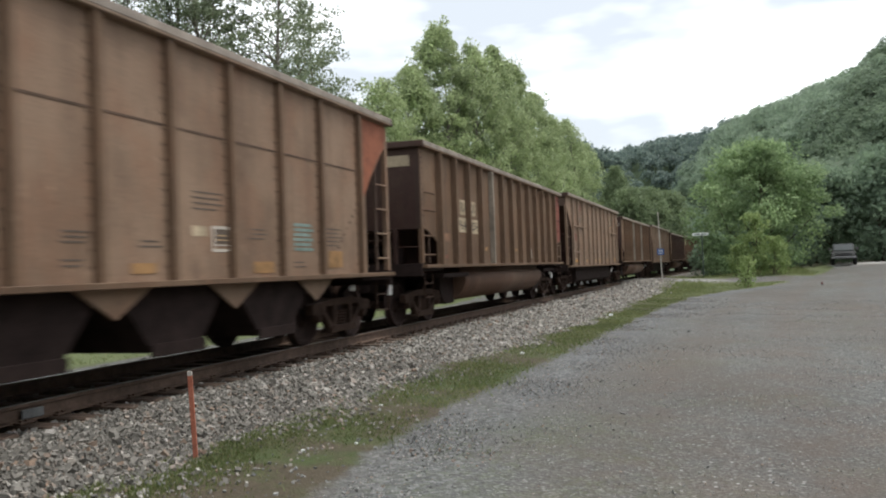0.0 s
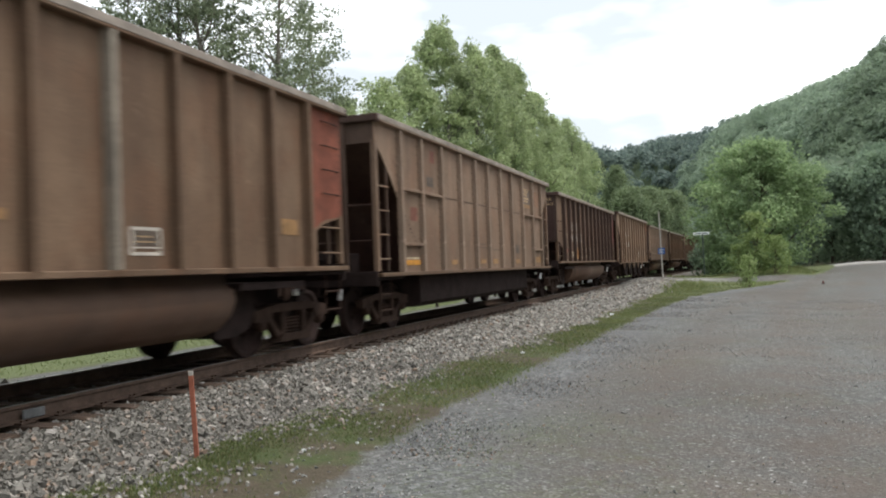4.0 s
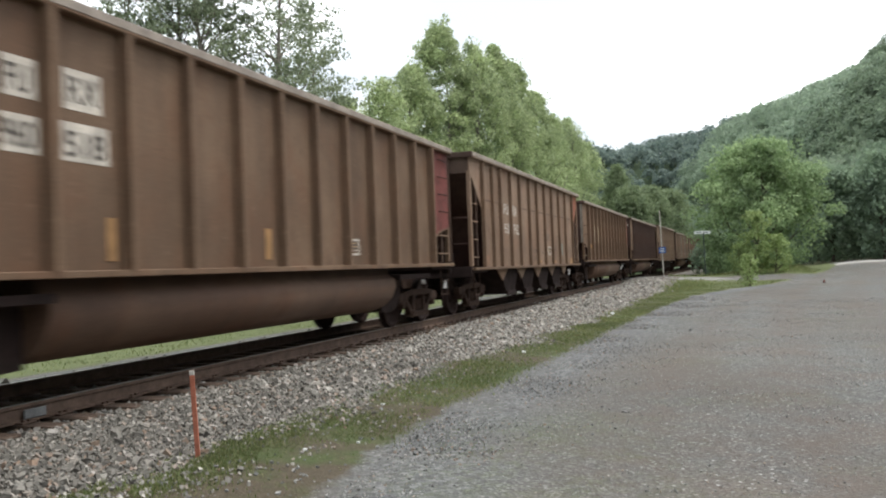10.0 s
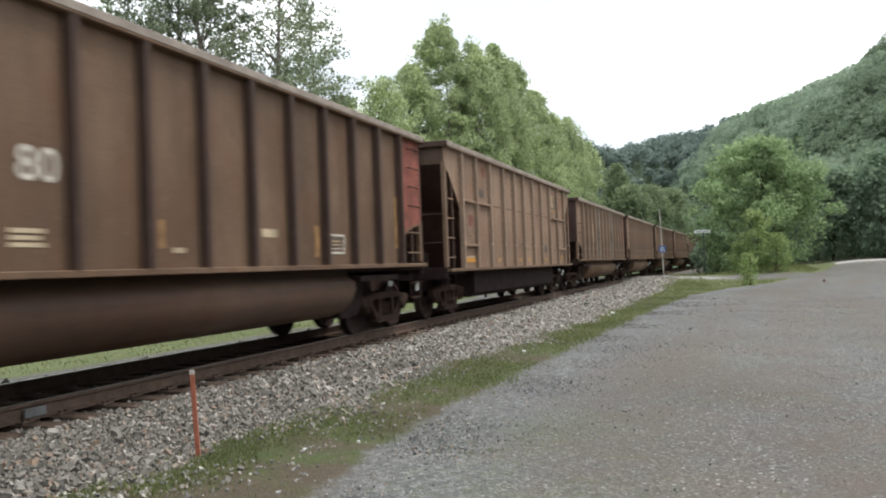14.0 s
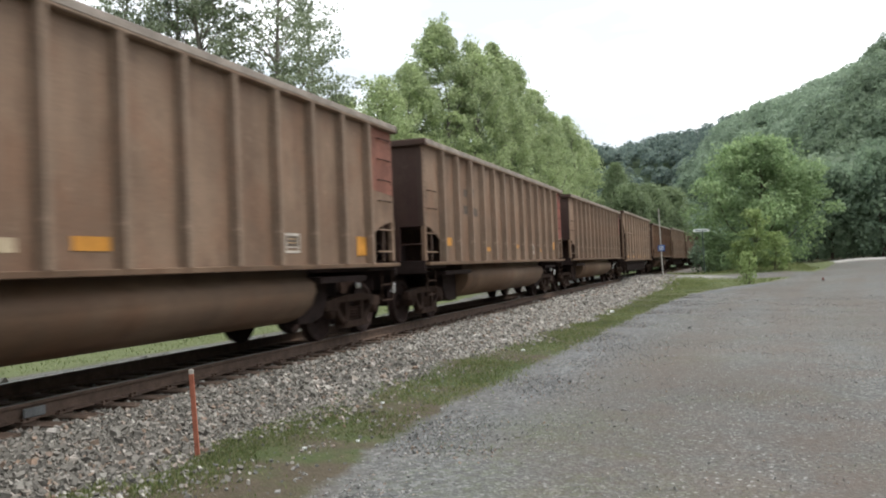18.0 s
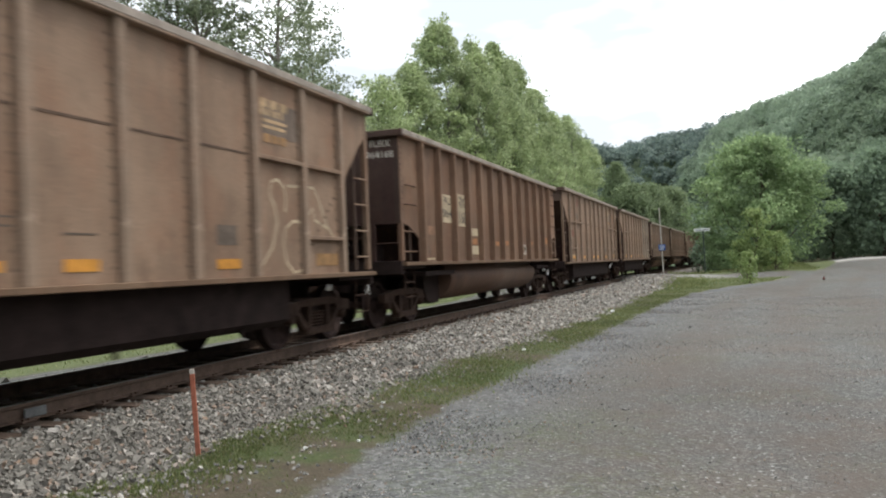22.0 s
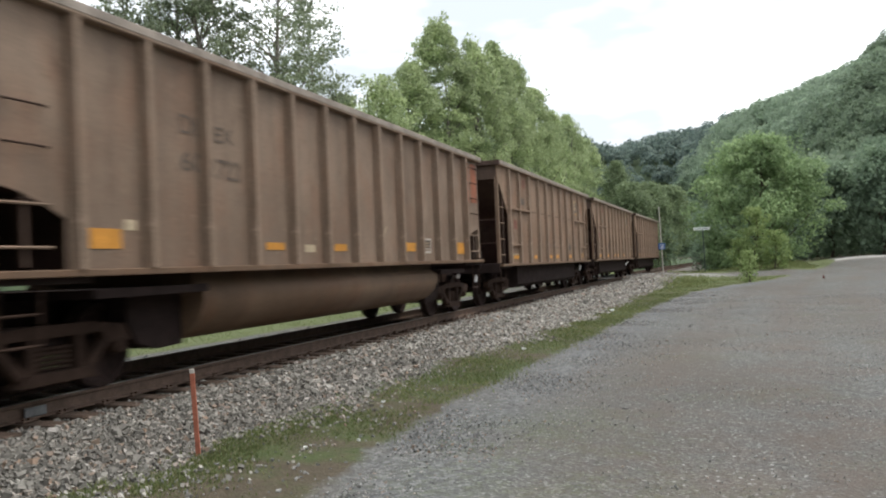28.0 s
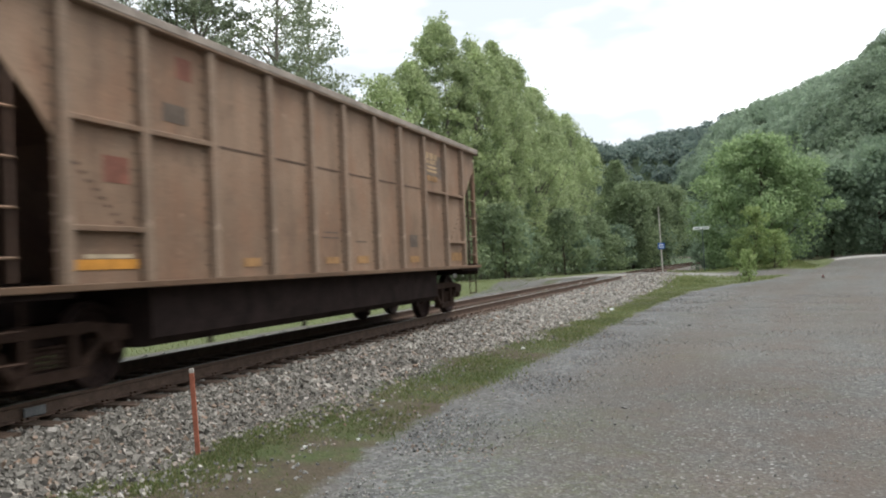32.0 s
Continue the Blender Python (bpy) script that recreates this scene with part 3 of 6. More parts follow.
def build_track():
    track = tagged(new("railway_track"), "rusty single railway track on oak ties in ballast", "railway track", kind="structure")
    foot = [(-0.07, -0.172), (0.07, -0.172), (0.07, -0.16), (0.012, -0.145), (0.010, -0.045), (0.036, -0.035), (0.036, -0.004), (-0.036, -0.004),
            (-0.036, -0.035), (-0.010, -0.045), (-0.012, -0.145), (-0.07, -0.16)]
    for side in (-0.753, 0.753):
        rail = part("rail", strip_along([(side + a, b) for a, b in foot], -420, 440, 2.0, M_RAIL, "rail"), None, track)
        part("rail_head", strip_along([(side - 0.03, -0.006), (side + 0.03, -0.006), (side + 0.026, 0.0), (side - 0.026, 0.0)], -420, 440, 2.0, M_RAILTOP, "rail_head"), None, rail, "bright worn running surface")
    # ties one by one where the camera passes, the rest joined
    rng = random.Random(5)
    ties = []
    for k in range(4):
        bm = bmesh.new()
        box(bm, -1.3, 1.3, -0.115, 0.115, -0.36, -0.174, 0.012)
        for v in bm.verts:
            v.co += Vector((rng.uniform(-0.02, 0.02), rng.uniform(-0.008, 0.008), rng.uniform(-0.006, 0.004)))
        ties.append(mesh_of("tie", bm, M_TIE))
    y, n = 2.0, 0
    while y < 92:
        t = part("tie", rng.choice(ties), None, track)
        t.location = (float(track_x(y)) + rng.uniform(-0.06, 0.06), y, rng.uniform(-0.006, 0.0))
        t.rotation_euler = (0, 0, rng.uniform(-0.02, 0.02))
        y += 0.53 + rng.uniform(-0.03, 0.03)
    bm = bmesh.new()
    for y in list(np.arange(-60, 2, 0.54)) + list(np.arange(92.3, 260, 0.54)):
        c = float(track_x(y))
        box(bm, c - 1.3, c + 1.3, y - 0.115, y + 0.115, -0.36, -0.174)
    tagged(part("far_ties", bm, M_TIE, track), kind="stuff")
    # tie plates with spikes beside the near rail
    bm = bmesh.new()
    box(bm, -0.16, 0.16, -0.09, 0.09, -0.176, -0.158, 0.006)
    for sx in (-0.11, 0.11):
        box(bm, sx - 0.016, sx + 0.016, -0.05, -0.02, -0.158, -0.138)
        box(bm, sx - 0.016, sx + 0.016, 0.02, 0.05, -0.158, -0.138)
    plate = mesh_of("tie_plate", bm, M_RAIL)
    for t in [o for o in track.children if o.name.startswith("tie")]:
        if t.location.y < 40:
            p = part("tie_plate", plate, None, track)
            p.location = (t.location.x + 0.753, t.location.y, 0.0)
    bm = bmesh.new()
    box(bm, 0.80, 0.83, 6.34, 6.62, -0.150, -0.055, 0.01)
    part("joint_bar", bm, M_CONCRETE, track, "pale painted joint bar on the rail")
    return track


def ballast_z(side):
    """Height of the ballast's surface across the track."""
    a = np.abs(side)
    return np.interp(a, [0, 0.9, 1.2, 1.5, 2.1, 3.05, 3.6], [-0.235, -0.235, -0.225, -0.19, -0.24, -0.40, -0.52])


def build_ballast():
    prof = [(-3.3, -0.60), (3.3, -0.60), (3.05, -0.42), (2.1, -0.262), (1.55, -0.225), (0.9, -0.265), (0.0, -0.265), (-0.9, -0.265), (-1.55, -0.225), (-2.1, -0.262), (-3.05, -0.42)]
    bed = new("ballast_bed", strip_along(prof, -420, 440, 4.0, M_BED, "ballast_bed"))
    tagged(bed, "raised bed of grey crushed stone under the track", "ballast", kind="structure")
    rng = np.random.default_rng(11)
    shapes = [pebble(k) for k in range(7)]
    rows = []
    # the stone shoulder towards the camera, finest where it is nearest
    for y0, y1, per, size in ((-9, 3.2, 420, 0.060), (3.2, 9, 1450, 0.041), (9, 16, 1000, 0.049), (16, 28, 640, 0.060), (28, 46, 300, 0.080), (46, 57, 150, 0.10)):
        n = int((y1 - y0) * per * 3.14)
        s, y = rng.uniform(0.86, 4.0, n), rng.uniform(y0, y1, n)
        ragged = 2.9 + 0.85 * smoothstep(8, 24, y) + 0.22 * np.sin(y * 0.9) + 0.22 * np.sin(y * 2.3 + 1) + rng.normal(0, 0.16, n)
        keep = (s < ragged)
        s, y = s[keep], y[keep]
        z = np.maximum(ballast_z(s), land(s + track_x(y), y) - 0.005) + rng.uniform(-0.035, 0.012, len(s))
        r = size * rng.lognormal(0, 0.28, len(s))
        rows.append(np.stack([track_x(y) + s, y, z, r * rng.uniform(0.8, 1.3, len(s)), r * rng.uniform(0.8, 1.3, len(s)), r * rng.uniform(0.6, 1.0, len(s))], 1))
    # between the rails and the far shoulder
    for lo, hi, y0, y1, n, size in ((-0.66, 0.66, 3, 30, 4200, 0.07), (-3.2, -0.9, 3, 30, 5600, 0.08), (-3.2, -0.9, 30, 56, 2600, 0.12), (-0.66, 0.66, 30, 56, 1500, 0.11)):
        s, y = rng.uniform(lo, hi, n), rng.uniform(y0, y1, n)
        r = size * rng.lognormal(0, 0.28, n)
        rows.append(np.stack([track_x(y) + s, y, ballast_z(s) + rng.uniform(-0.03, 0.0, n), r, r * rng.uniform(0.8, 1.3, n), r * 0.8], 1))
    # heaped stone beside the crossing
    n = 1500
    u, v = rng.normal(0, 1, n), rng.normal(0, 1, n)
    x, y = 3.1 + u * 0.55, 49 + v * 3.2
    z = -0.38 + 0.16 * np.exp(-(u * u + v * v) * 0.45) + rng.uniform(-0.05, 0.02, n)
    r = 0.12 * rng.lognormal(0, 0.3, n)
    rows.append(np.stack([x, y, z, r, r, r * 0.8], 1))
    rows = np.concatenate(rows)
    # fresh pale stone was tipped farther along the line
    near_side = rows[:, 0] > track_x(rows[:, 1]) + 0.86
    pale = near_side & (rng.random(len(rows)) < 0.64 * smoothstep(6, 22, rows[:, 1]) + 0.06)
    st = scattered("pale_ballast_stones", shapes, rows[pale], M_BALLASTPALE, seed=4)
    tagged(st, "loose cream-white fresh ballast stones beside the rails", "ballast", kind="stuff")
    st = scattered("ballast_stones", shapes, rows[~pale], M_BALLAST)
    tagged(st, "loose grey and white crushed ballast stones", "ballast", kind="stuff")
    # chips that have rolled on to the verge and the lot
    rows = []
    n = 2200
    s, y = rng.uniform(2.8, 5.2, n), 3.2 + 30 * rng.random(n) ** 1.6
    r = 0.021 * rng.lognormal(0, 0.35, n)
    rows.append(np.stack([s, y, land(s + track_x(y), y) + r * 0.2, r, r * 1.1, r * 0.7], 1))
    # ballast strewn thinly through the grass
    n = 2600
    y = 3.2 + 14 * rng.random(n) ** 1.5
    s = 2.55 + np.abs(rng.normal(0, 0.62, n))
    strew = np.array([noise.noise((a * 1.3, b * 0.9, 21.0)) for a, b in zip(s, y)])
    s, y = s[strew > -0.08], y[strew > -0.08]
    r = 0.026 * rng.lognormal(0, 0.35, len(s))
    lone = np.stack([s + track_x(y), y, land(s + track_x(y), y) + r * 0.25, r * 1.1, r, r * 0.7], 1)
    tagged(scattered("strewn_stones", shapes, lone, M_BALLASTPALE, seed=9), "pale ballast stones strewn thinly through the verge grass", "ballast", kind="stuff")
    # coarser gravel thrown up along the edge of the lot
    n = 9000
    y = 3.0 + 34 * rng.random(n) ** 1.8
    s = verge_edge(y) + 0.15 + np.abs(rng.normal(0, 0.45, n)) * (1 + 0.03 * y)
    r = 0.0135 * rng.lognormal(0, 0.3, n) * (1 + y * 0.03)
    rows.append(np.stack([s + track_x(y), y, land(s + track_x(y), y) + r * 0.1, r, r * 1.1, r * 0.6], 1))
    n = 22000
    y = 2.6 + 30 * rng.random(n) ** 2.0
    x = rng.uniform(4.3, 13, n)
    r = 0.0085 * rng.lognormal(0, 0.28, n) * (1 + y * 0.035)
    rows.append(np.stack([x, y, land(x, y) + r * 0.15, r, r * 1.1, r * 0.6], 1))
    tagged(scattered("gravel_chips", shapes, np.concatenate(rows), M_CHIPS, seed=8), "small scattered grey gravel chips", "gravel", kind="stuff")
    # single pale stones on the verge
    for x, y, r in ((3.85, 14.6, 0.09), (4.12, 25.3, 0.13), (3.70, 6.62, 0.038), (4.0, 7.1, 0.034), (3.5, 8.9, 0.045)):
        V, F = pebble(int(x * 100))
        me = bpy.data.meshes.new("stone")
        me.from_pydata((V * (r, r * 1.2, r * 0.7)).tolist(), [], F.tolist())
        me.materials.append(M_SIGNW)
        o = tagged(new("stone", me), "pale loose stone lying on the grassy verge", "stone", "pale stones on the verge")
        o.location = (x, y, float(land(x, y)) + r * 0.25)


def build_grass():
    rng = np.random.default_rng(21)
    C, H = [], []
    def patch(n, x, y, h):
        C.append(np.stack([x, y, land(x, y) - 0.01], 1))
        H.append(np.full(n, h) * rng.uniform(0.5, 1.5, n))
    # the verge between ballast and lot
    n = 62000
    y = 3.0 + 50 * rng.random(n) ** 2.2
    left = verge_edge(y)
    s = 2.75 + 0.85 * smoothstep(8, 24, y) + (left - 2.75 - 0.85 * smoothstep(8, 24, y)) * rng.random(n) + rng.normal(0, 0.16, n)
    clump = np.array([noise.noise((a * 0.9, b * 0.5, 3.0)) + 0.5 * noise.noise((a * 3, b * 2, 7.0)) for a, b in zip(s, y)])
    bare = 0.55 * np.exp(-((s - 4.15) / 0.5) ** 2) * (1 - smoothstep(6.5, 9.5, y))
    k = clump - bare > -0.34 - 0.4 * smoothstep(8, 15, y)
    patch(k.sum(), s[k] + track_x(y[k]), y[k], 0.022)
    k = clump - bare > 0.24
    patch(k.sum(), s[k] + track_x(y[k]) + 0.03, y[k], 0.034)
    n = 34000
    y = rng.uniform(9, 52, n)
    left = verge_edge(y)
    s = 3.1 + 0.65 * smoothstep(8, 24, y) + (left - 3.1 - 0.65 * smoothstep(8, 24, y)) * rng.random(n) ** 0.8 + rng.normal(0, 0.10, n)
    patch(n, s + track_x(y), y, 0.045)
    n = 9000
    y = rng.uniform(-9, 3.2, n)
    s = 2.95 + (verge_edge(y) - 2.9) * rng.random(n)
    patch(n, s + track_x(y), y, 0.03)
    # thicker grass at the foot of the ballast
    n = 9000
    y = rng.uniform(4.2, 8.5, n)
    s = 2.78 + 0.05 * (y - 5) + np.abs(rng.normal(0, 0.42, n))
    clump = np.array([noise.noise((a * 1.8, b * 1.2, 31.0)) for a, b in zip(s, y)])
    k = clump > -0.15
    patch(k.sum(), s[k], y[k], 0.032)
    # thin short blades and litter over the bare near end
    n = 16000
    y = 3.0 + 9 * rng.random(n) ** 1.3
    s = 2.9 + (verge_edge(y) - 2.75) * rng.random(n)
    patch(n, s + track_x(y), y, 0.011)
    # thin seedlings that have crept on to the lot
    n = 16000
    y = rng.uniform(4.2, 10.5, n)
    x = 5.15 + 0.08 * (y - 6) + rng.normal(0, 0.42, n)
    clump = np.array([noise.noise((a * 1.6, b * 0.9, 11.0)) + 0.8 * noise.noise((a * 7, b * 6, 5.0)) + 0.5 * noise.noise((a * 21, b * 19, 6.0)) for a, b in zip(x, y)])
    k = clump > 0.42
    patch(k.sum(), x[k], y[k], 0.010)
    # rank grass round the saplings and along the lane
    n = 4500
    y = rng.uniform(50, 68, n)
    x = verge_edge(y) - 0.2 + 0.8 - np.abs(rng.normal(0, 2.4, n))
    k = np.abs(y - 59.0) > 2.6
    patch(k.sum(), x[k], y[k], 0.09)
    # rank weeds on the earth beside the crossing
    n = 2600
    x, y = rng.normal(5.3, 0.7, n), rng.normal(48.5, 2.2, n)
    patch(n, x, y, 0.12)
    # far side of the track and beyond the lane
    n = 34000
    y, s = rng.uniform(4, 60, n), -rng.uniform(4.3, 15, n)
    patch(n, s, y, 0.055)
    n = 7000
    x, y = rng.uniform(3.5, 13.5, n), rng.uniform(63, 73, n)
    patch(n, x, y, 0.16)
    P, h = np.concatenate(C), np.concatenate(H)
    n = len(P)
    a = rng.uniform(0, 2 * np.pi, n)
    wide = h * rng.uniform(0.08, 0.18, n) + 0.002
    lean = np.stack([np.cos(a + 1.3), np.sin(a + 1.3), np.zeros(n)], 1) * (h * rng.uniform(0.1, 0.8, n))[:, None]
    side = np.stack([np.cos(a), np.sin(a), np.zeros(n)], 1) * wide[:, None]
    up = np.stack([np.zeros(n), np.zeros(n), h], 1)
    Q = np.stack([P - side, P + side, P + side * 0.6 + up * 0.6 + lean * 0.4, P + up + lean], 1)
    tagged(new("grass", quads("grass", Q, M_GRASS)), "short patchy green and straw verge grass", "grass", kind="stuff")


# ---- coal cars ----
M_SILL = PAINTS["brown"]
PITCH = 16.2          # from coupler to coupler
TOPS = {"gondola": 3.80, "bay_hopper": 3.95, "long_hopper": 3.95}   # top of the sides above the rail
RIB_WIDTHS = {"gondola": 0.105, "bay_hopper": 0.11, "long_hopper": 0.15}


def side_outline(kind, zs, top):
    """The outline of a car's side: y, z. The lower corners are cut away over the end platforms."""
    if kind == "gondola":
        c = [(-6.37, zs - 0.05), (-6.37, zs + 0.44), (-6.64, zs + 0.57), (-6.93, zs + 0.67), (-7.3, zs + 0.74)]
        d = [(6.41, zs - 0.05), (6.41, zs + 0.50), (6.62, zs + 0.60), (6.9, zs + 0.67), (7.3, zs + 0.74)]
    else:
        c = [(-6.27, zs - 0.05), (-6.27, 2.50), (-6.50, 2.78), (-7.0, 3.26), (-7.3, 3.48)]
        d = [(6.27, zs - 0.05), (6.27, 2.50), (6.50, 2.78), (7.0, 3.26), (7.3, 3.48)]
    low = c + [(-7.3, top - 0.05), (7.3, top - 0.05)] + d[::-1]
    return low


def side_frame_mesh():
    """The cast side frame of a truck, with its two windows open."""
    bm = bmesh.new()
    top = [(-1.12, 0.50), (-1.12, 0.66), (-0.80, 0.70), (-0.45, 0.74), (0.45, 0.74), (0.80, 0.70), (1.12, 0.66), (1.12, 0.50), (0.68, 0.50), (0.62, 0.62), (-0.62, 0.62), (-0.68, 0.50)]
    prism(bm, top, "x", -0.07, 0.07)
    for s in (-1, 1):
        prism(bm, [(s * 0.66, 0.56), (s * 0.80, 0.60), (s * 0.46, 0.22), (s * 0.36, 0.30)], "x", -0.06, 0.06)
        prism(bm, [(s * 0.26, 0.28), (s * 0.36, 0.28), (s * 0.36, 0.64), (s * 0.26, 0.64)], "x", -0.065, 0.065)
    prism(bm, [(-0.50, 0.18), (0.50, 0.18), (0.42, 0.29), (-0.42, 0.29)], "x", -0.10, 0.10)
    return mesh_of("side_frame", bm, M_TRUCK)


def spring_mesh():
    bm = bmesh.new()
    n = 8
    rings = []
    for k in range(11):
        r, z = (0.062 if k % 2 else 0.045), 0.285 + 0.025 * k
        rings.append([bm.verts.new((r * math.cos(2 * math.pi * i / n), r * math.sin(2 * math.pi * i / n), z)) for i in range(n)])
    for a, b in zip(rings[:-1], rings[1:]):
        for i in range(n):
            bm.faces.new((a[i], a[(i + 1) % n], b[(i + 1) % n], b[i]))
    return mesh_of("spring", bm, M_TRUCK)


def wheelset_mesh():
    """Two flanged wheels with dished plates, on their axle."""
    bm = bmesh.new()
    prof = [(0.62, 0.10), (0.66, 0.15), (0.70, 0.36), (0.676, 0.44), (0.682, 0.482), (0.712, 0.482), (0.722, 0.459), (0.815, 0.455), (0.815, 0.40), (0.76, 0.36), (0.735, 0.17), (0.80, 0.13), (0.82, 0.10)]
    n = 28
    for s in (-1, 1):
        rings = [[bm.verts.new((s * px, r * math.cos(2 * math.pi * k / n), r * math.sin(2 * math.pi * k / n))) for k in range(n)] for px, r in prof]
        for a, b in zip(rings[:-1], rings[1:]):
            for k in range(n):
                j = (k + 1) % n
                bm.faces.new((a[k], a[j], b[j], b[k]))
    tube(bm, (-0.98, 0, 0), (0.98, 0, 0), 0.085, 12)
    bmesh.ops.recalc_face_normals(bm, faces=bm.faces)
    return mesh_of("wheelset", bm, M_WHEEL)


def cap_mesh():
    bm = bmesh.new()
    tube(bm, (-0.05, 0, 0), (0.05, 0, 0), 0.10, 12, 0.085)
    tube(bm, (0.05, 0, 0), (0.065, 0, 0), 0.05, 8)
    return mesh_of("bearing_cap", bm, M_TRUCK)


SIDE_FRAME, SPRINGS, WHEELSET, CAPS = side_frame_mesh(), spring_mesh(), wheelset_mesh(), cap_mesh()


def add_truck(car, y):
    bm = bmesh.new()
    box(bm, -0.95, 0.95, -0.20, 0.20, 0.52, 0.72, 0.02)
    tube(bm, (0, 0, 0.70), (0, 0, 0.90), 0.2, 12)
    truck = part("truck", bm, M_DARK, car, "rusty two-axle freight truck")
    truck.location = (0, y, 0)
    for s in (-1, 1):
        f = part("side_frame", SIDE_FRAME, None, truck)
        f.location = (s * 1.0, 0, 0)
        for y3 in (-0.15, 0.0, 0.15):
            g = part("spring", SPRINGS, None, truck)
            g.location = (s * 1.0, y3, 0)
    for y2 in (-0.89, 0.89):
        w = part("wheelset", WHEELSET, None, truck)
        w.location = (0, y2, 0.457)
        for s in (-1, 1):
            c = part("bearing_cap", CAPS, None, truck)
            c.location, c.rotation_euler = (s * 1.03, y2, 0.457), (0, 0, 0 if s > 0 else math.pi)
    return truck


def add_coupler(car, s):
    bm = bmesh.new()
    box(bm, -0.10, 0.10, s * 7.15 if s > 0 else -7.9, 7.9 if s > 0 else s * 7.15, 0.78, 0.98, 0.02)
    prism(bm, [(-0.16, s * 7.82), (0.14, s * 7.82), (0.20, s * 7.98), (0.10, s * 8.09), (-0.02, s * 8.03), (-0.10, s * 8.09), (-0.20, s * 8.0)], "z", 0.72, 1.04)
    part("coupler", bm, M_TRUCK, car)
    bm = bmesh.new()
    pts = [(0.35, 7.3, 0.78), (0.30, 7.55, 0.62), (0.22, 7.85, 0.50), (0.10, 8.08, 0.46)]
    for a, b in zip(pts[:-1], pts[1:]):
        tube(bm, (s * a[0], s * a[1], a[2]), (s * b[0], s * b[1], b[2]), 0.028, 6)
    part("air_hose", bm, M_DARK, car, "black rubber air hose")


def ladder(car, x, s, y0, y1, z0, z1, n, paint, rung_name="rung"):
    """Rungs between two end posts: flat on the car's side."""
    for k in range(n):
        z = z0 + (z1 - z0) * (k + 0.5) / n
        bm = bmesh.new()
        tube(bm, (x, s * y0, z), (x, s * y1, z), 0.016, 6)
        part(rung_name, bm, paint, car)


def coal_car(kind, paint_name, ribs, name, label):
    """A coal car standing on the rails at its own origin, its long side along y."""
    paint = PAINTS[paint_name]
    zs = 1.30 if kind == "gondola" else (1.18 if kind == "bay_hopper" else 1.16)
    ZT = TOPS[kind]
    car = tagged(new(name), label, "coal car", "coal train")
    xs = 1.50
    out = side_outline(kind, zs, ZT)
    for s in (-1, 1):
        bm = bmesh.new()
        prism(bm, out, "x", s * xs, s * (xs + 0.02))
        part("side_sheet", bm, paint, car)
        # sill and top chord
        bm = bmesh.new()
        box(bm, *sorted((s * (xs - 0.05), s * (xs + 0.12))), -7.3, 7.3, zs - 0.10, zs - 0.03, 0.008)
        part("side_sill", bm, M_SILL, car)
        bm = bmesh.new()
        box(bm, *sorted((s * (xs - 0.04), s * (xs + 0.125))), -7.32, 7.32, ZT - 0.13, ZT, 0.012)
        chord = part("top_chord", bm, PAINTS["post"], car)
        # a pale strip painted as the sky's gleam along the chord
        bm = bmesh.new()
        box(bm, *sorted((s * (xs + 0.02), s * (xs + 0.130))), -7.325, 7.325, ZT - 0.095, ZT + 0.004, 0.008)
        part("worn_edge", bm, M_SKYEDGE, chord, "pale top edge with the sky's sheen painted in")
        bm = bmesh.new()
        deep = 0.125 if kind == "gondola" else 0.085
        w = RIB_WIDTHS[kind] / 2
        prism(bm, [(-w, 0), (w, 0), (w - 0.014, deep), (-w + 0.014, deep)], "z", zs - 0.028, ZT - 0.132)
        bm.transform(Matrix.Rotation(radians(-90 * s), 4, "Z"))
        rib = mesh_of("side_post", bm, PAINTS["brown" if kind == "bay_hopper" else "post"])
        for y in ribs:
            r = part("side_post", rib, None, car)
            r.location = (s * (xs + 0.018), y, 0)
        # end platforms: posts and rungs at the open lower corners
        top = zs + 0.74 if kind == "gondola" else ZT - 0.47
        for e in (-1, 1):
            bm = bmesh.new()
            box(bm, *sorted((s * (xs - 0.06), s * (xs + 0.03))), *sorted((e * 7.19, e * 7.3)), zs, top + 0.03, 0.008)
            part("corner_post", bm, paint, car)
            bm = bmesh.new()
            y2 = 6.86 if kind == "gondola" else 6.78
            box(bm, *sorted((s * (xs - 0.03), s * (xs + 0.01))), *sorted((e * y2, e * (y2 - 0.05))), zs, (zs + 0.68) if kind == "gondola" else (zs + 1.92), 0.006)
            part("ladder_post", bm, M_ENDLIP, car)
            if kind == "gondola":
                ladder(car, s * (xs + 0.02), e, 6.55, 7.22, zs - 0.02, zs + 0.76, 2, paint)
            else:
                ladder(car, s * (xs + 0.02), e, 6.74, 7.22, zs + 0.0, zs + 1.75, 4, paint)
            bm = bmesh.new()
            for z in (zs - 0.42, zs - 0.70):
                tube(bm, (s * xs, e * 6.68, z), (s * xs, e * 7.18, z), 0.015, 6)
            for y in (6.68, 7.18):
                tube(bm, (s * xs, e * y, zs - 0.08), (s * xs, e * y, zs - 0.70), 0.014, 6)
            part("sill_step", bm, M_TRUCK, car)
            # grab irons on the sheet above the opening
            if kind == "gondola":
                for k in range(4 if e > 0 else 2):
                    bm = bmesh.new()
                    z = zs + 1.08 + k * 0.37
                    tube(bm, (s * (xs + 0.07), e * 6.62, z), (s * (xs + 0.07), e * 7.1, z), 0.011, 6)
                    for y in (6.62, 7.1):
                        tube(bm, (s * (xs + 0.01), e * y, z), (s * (xs + 0.075), e * y, z), 0.012, 6)
                    part("grab_iron", bm, M_TRUCK, car)
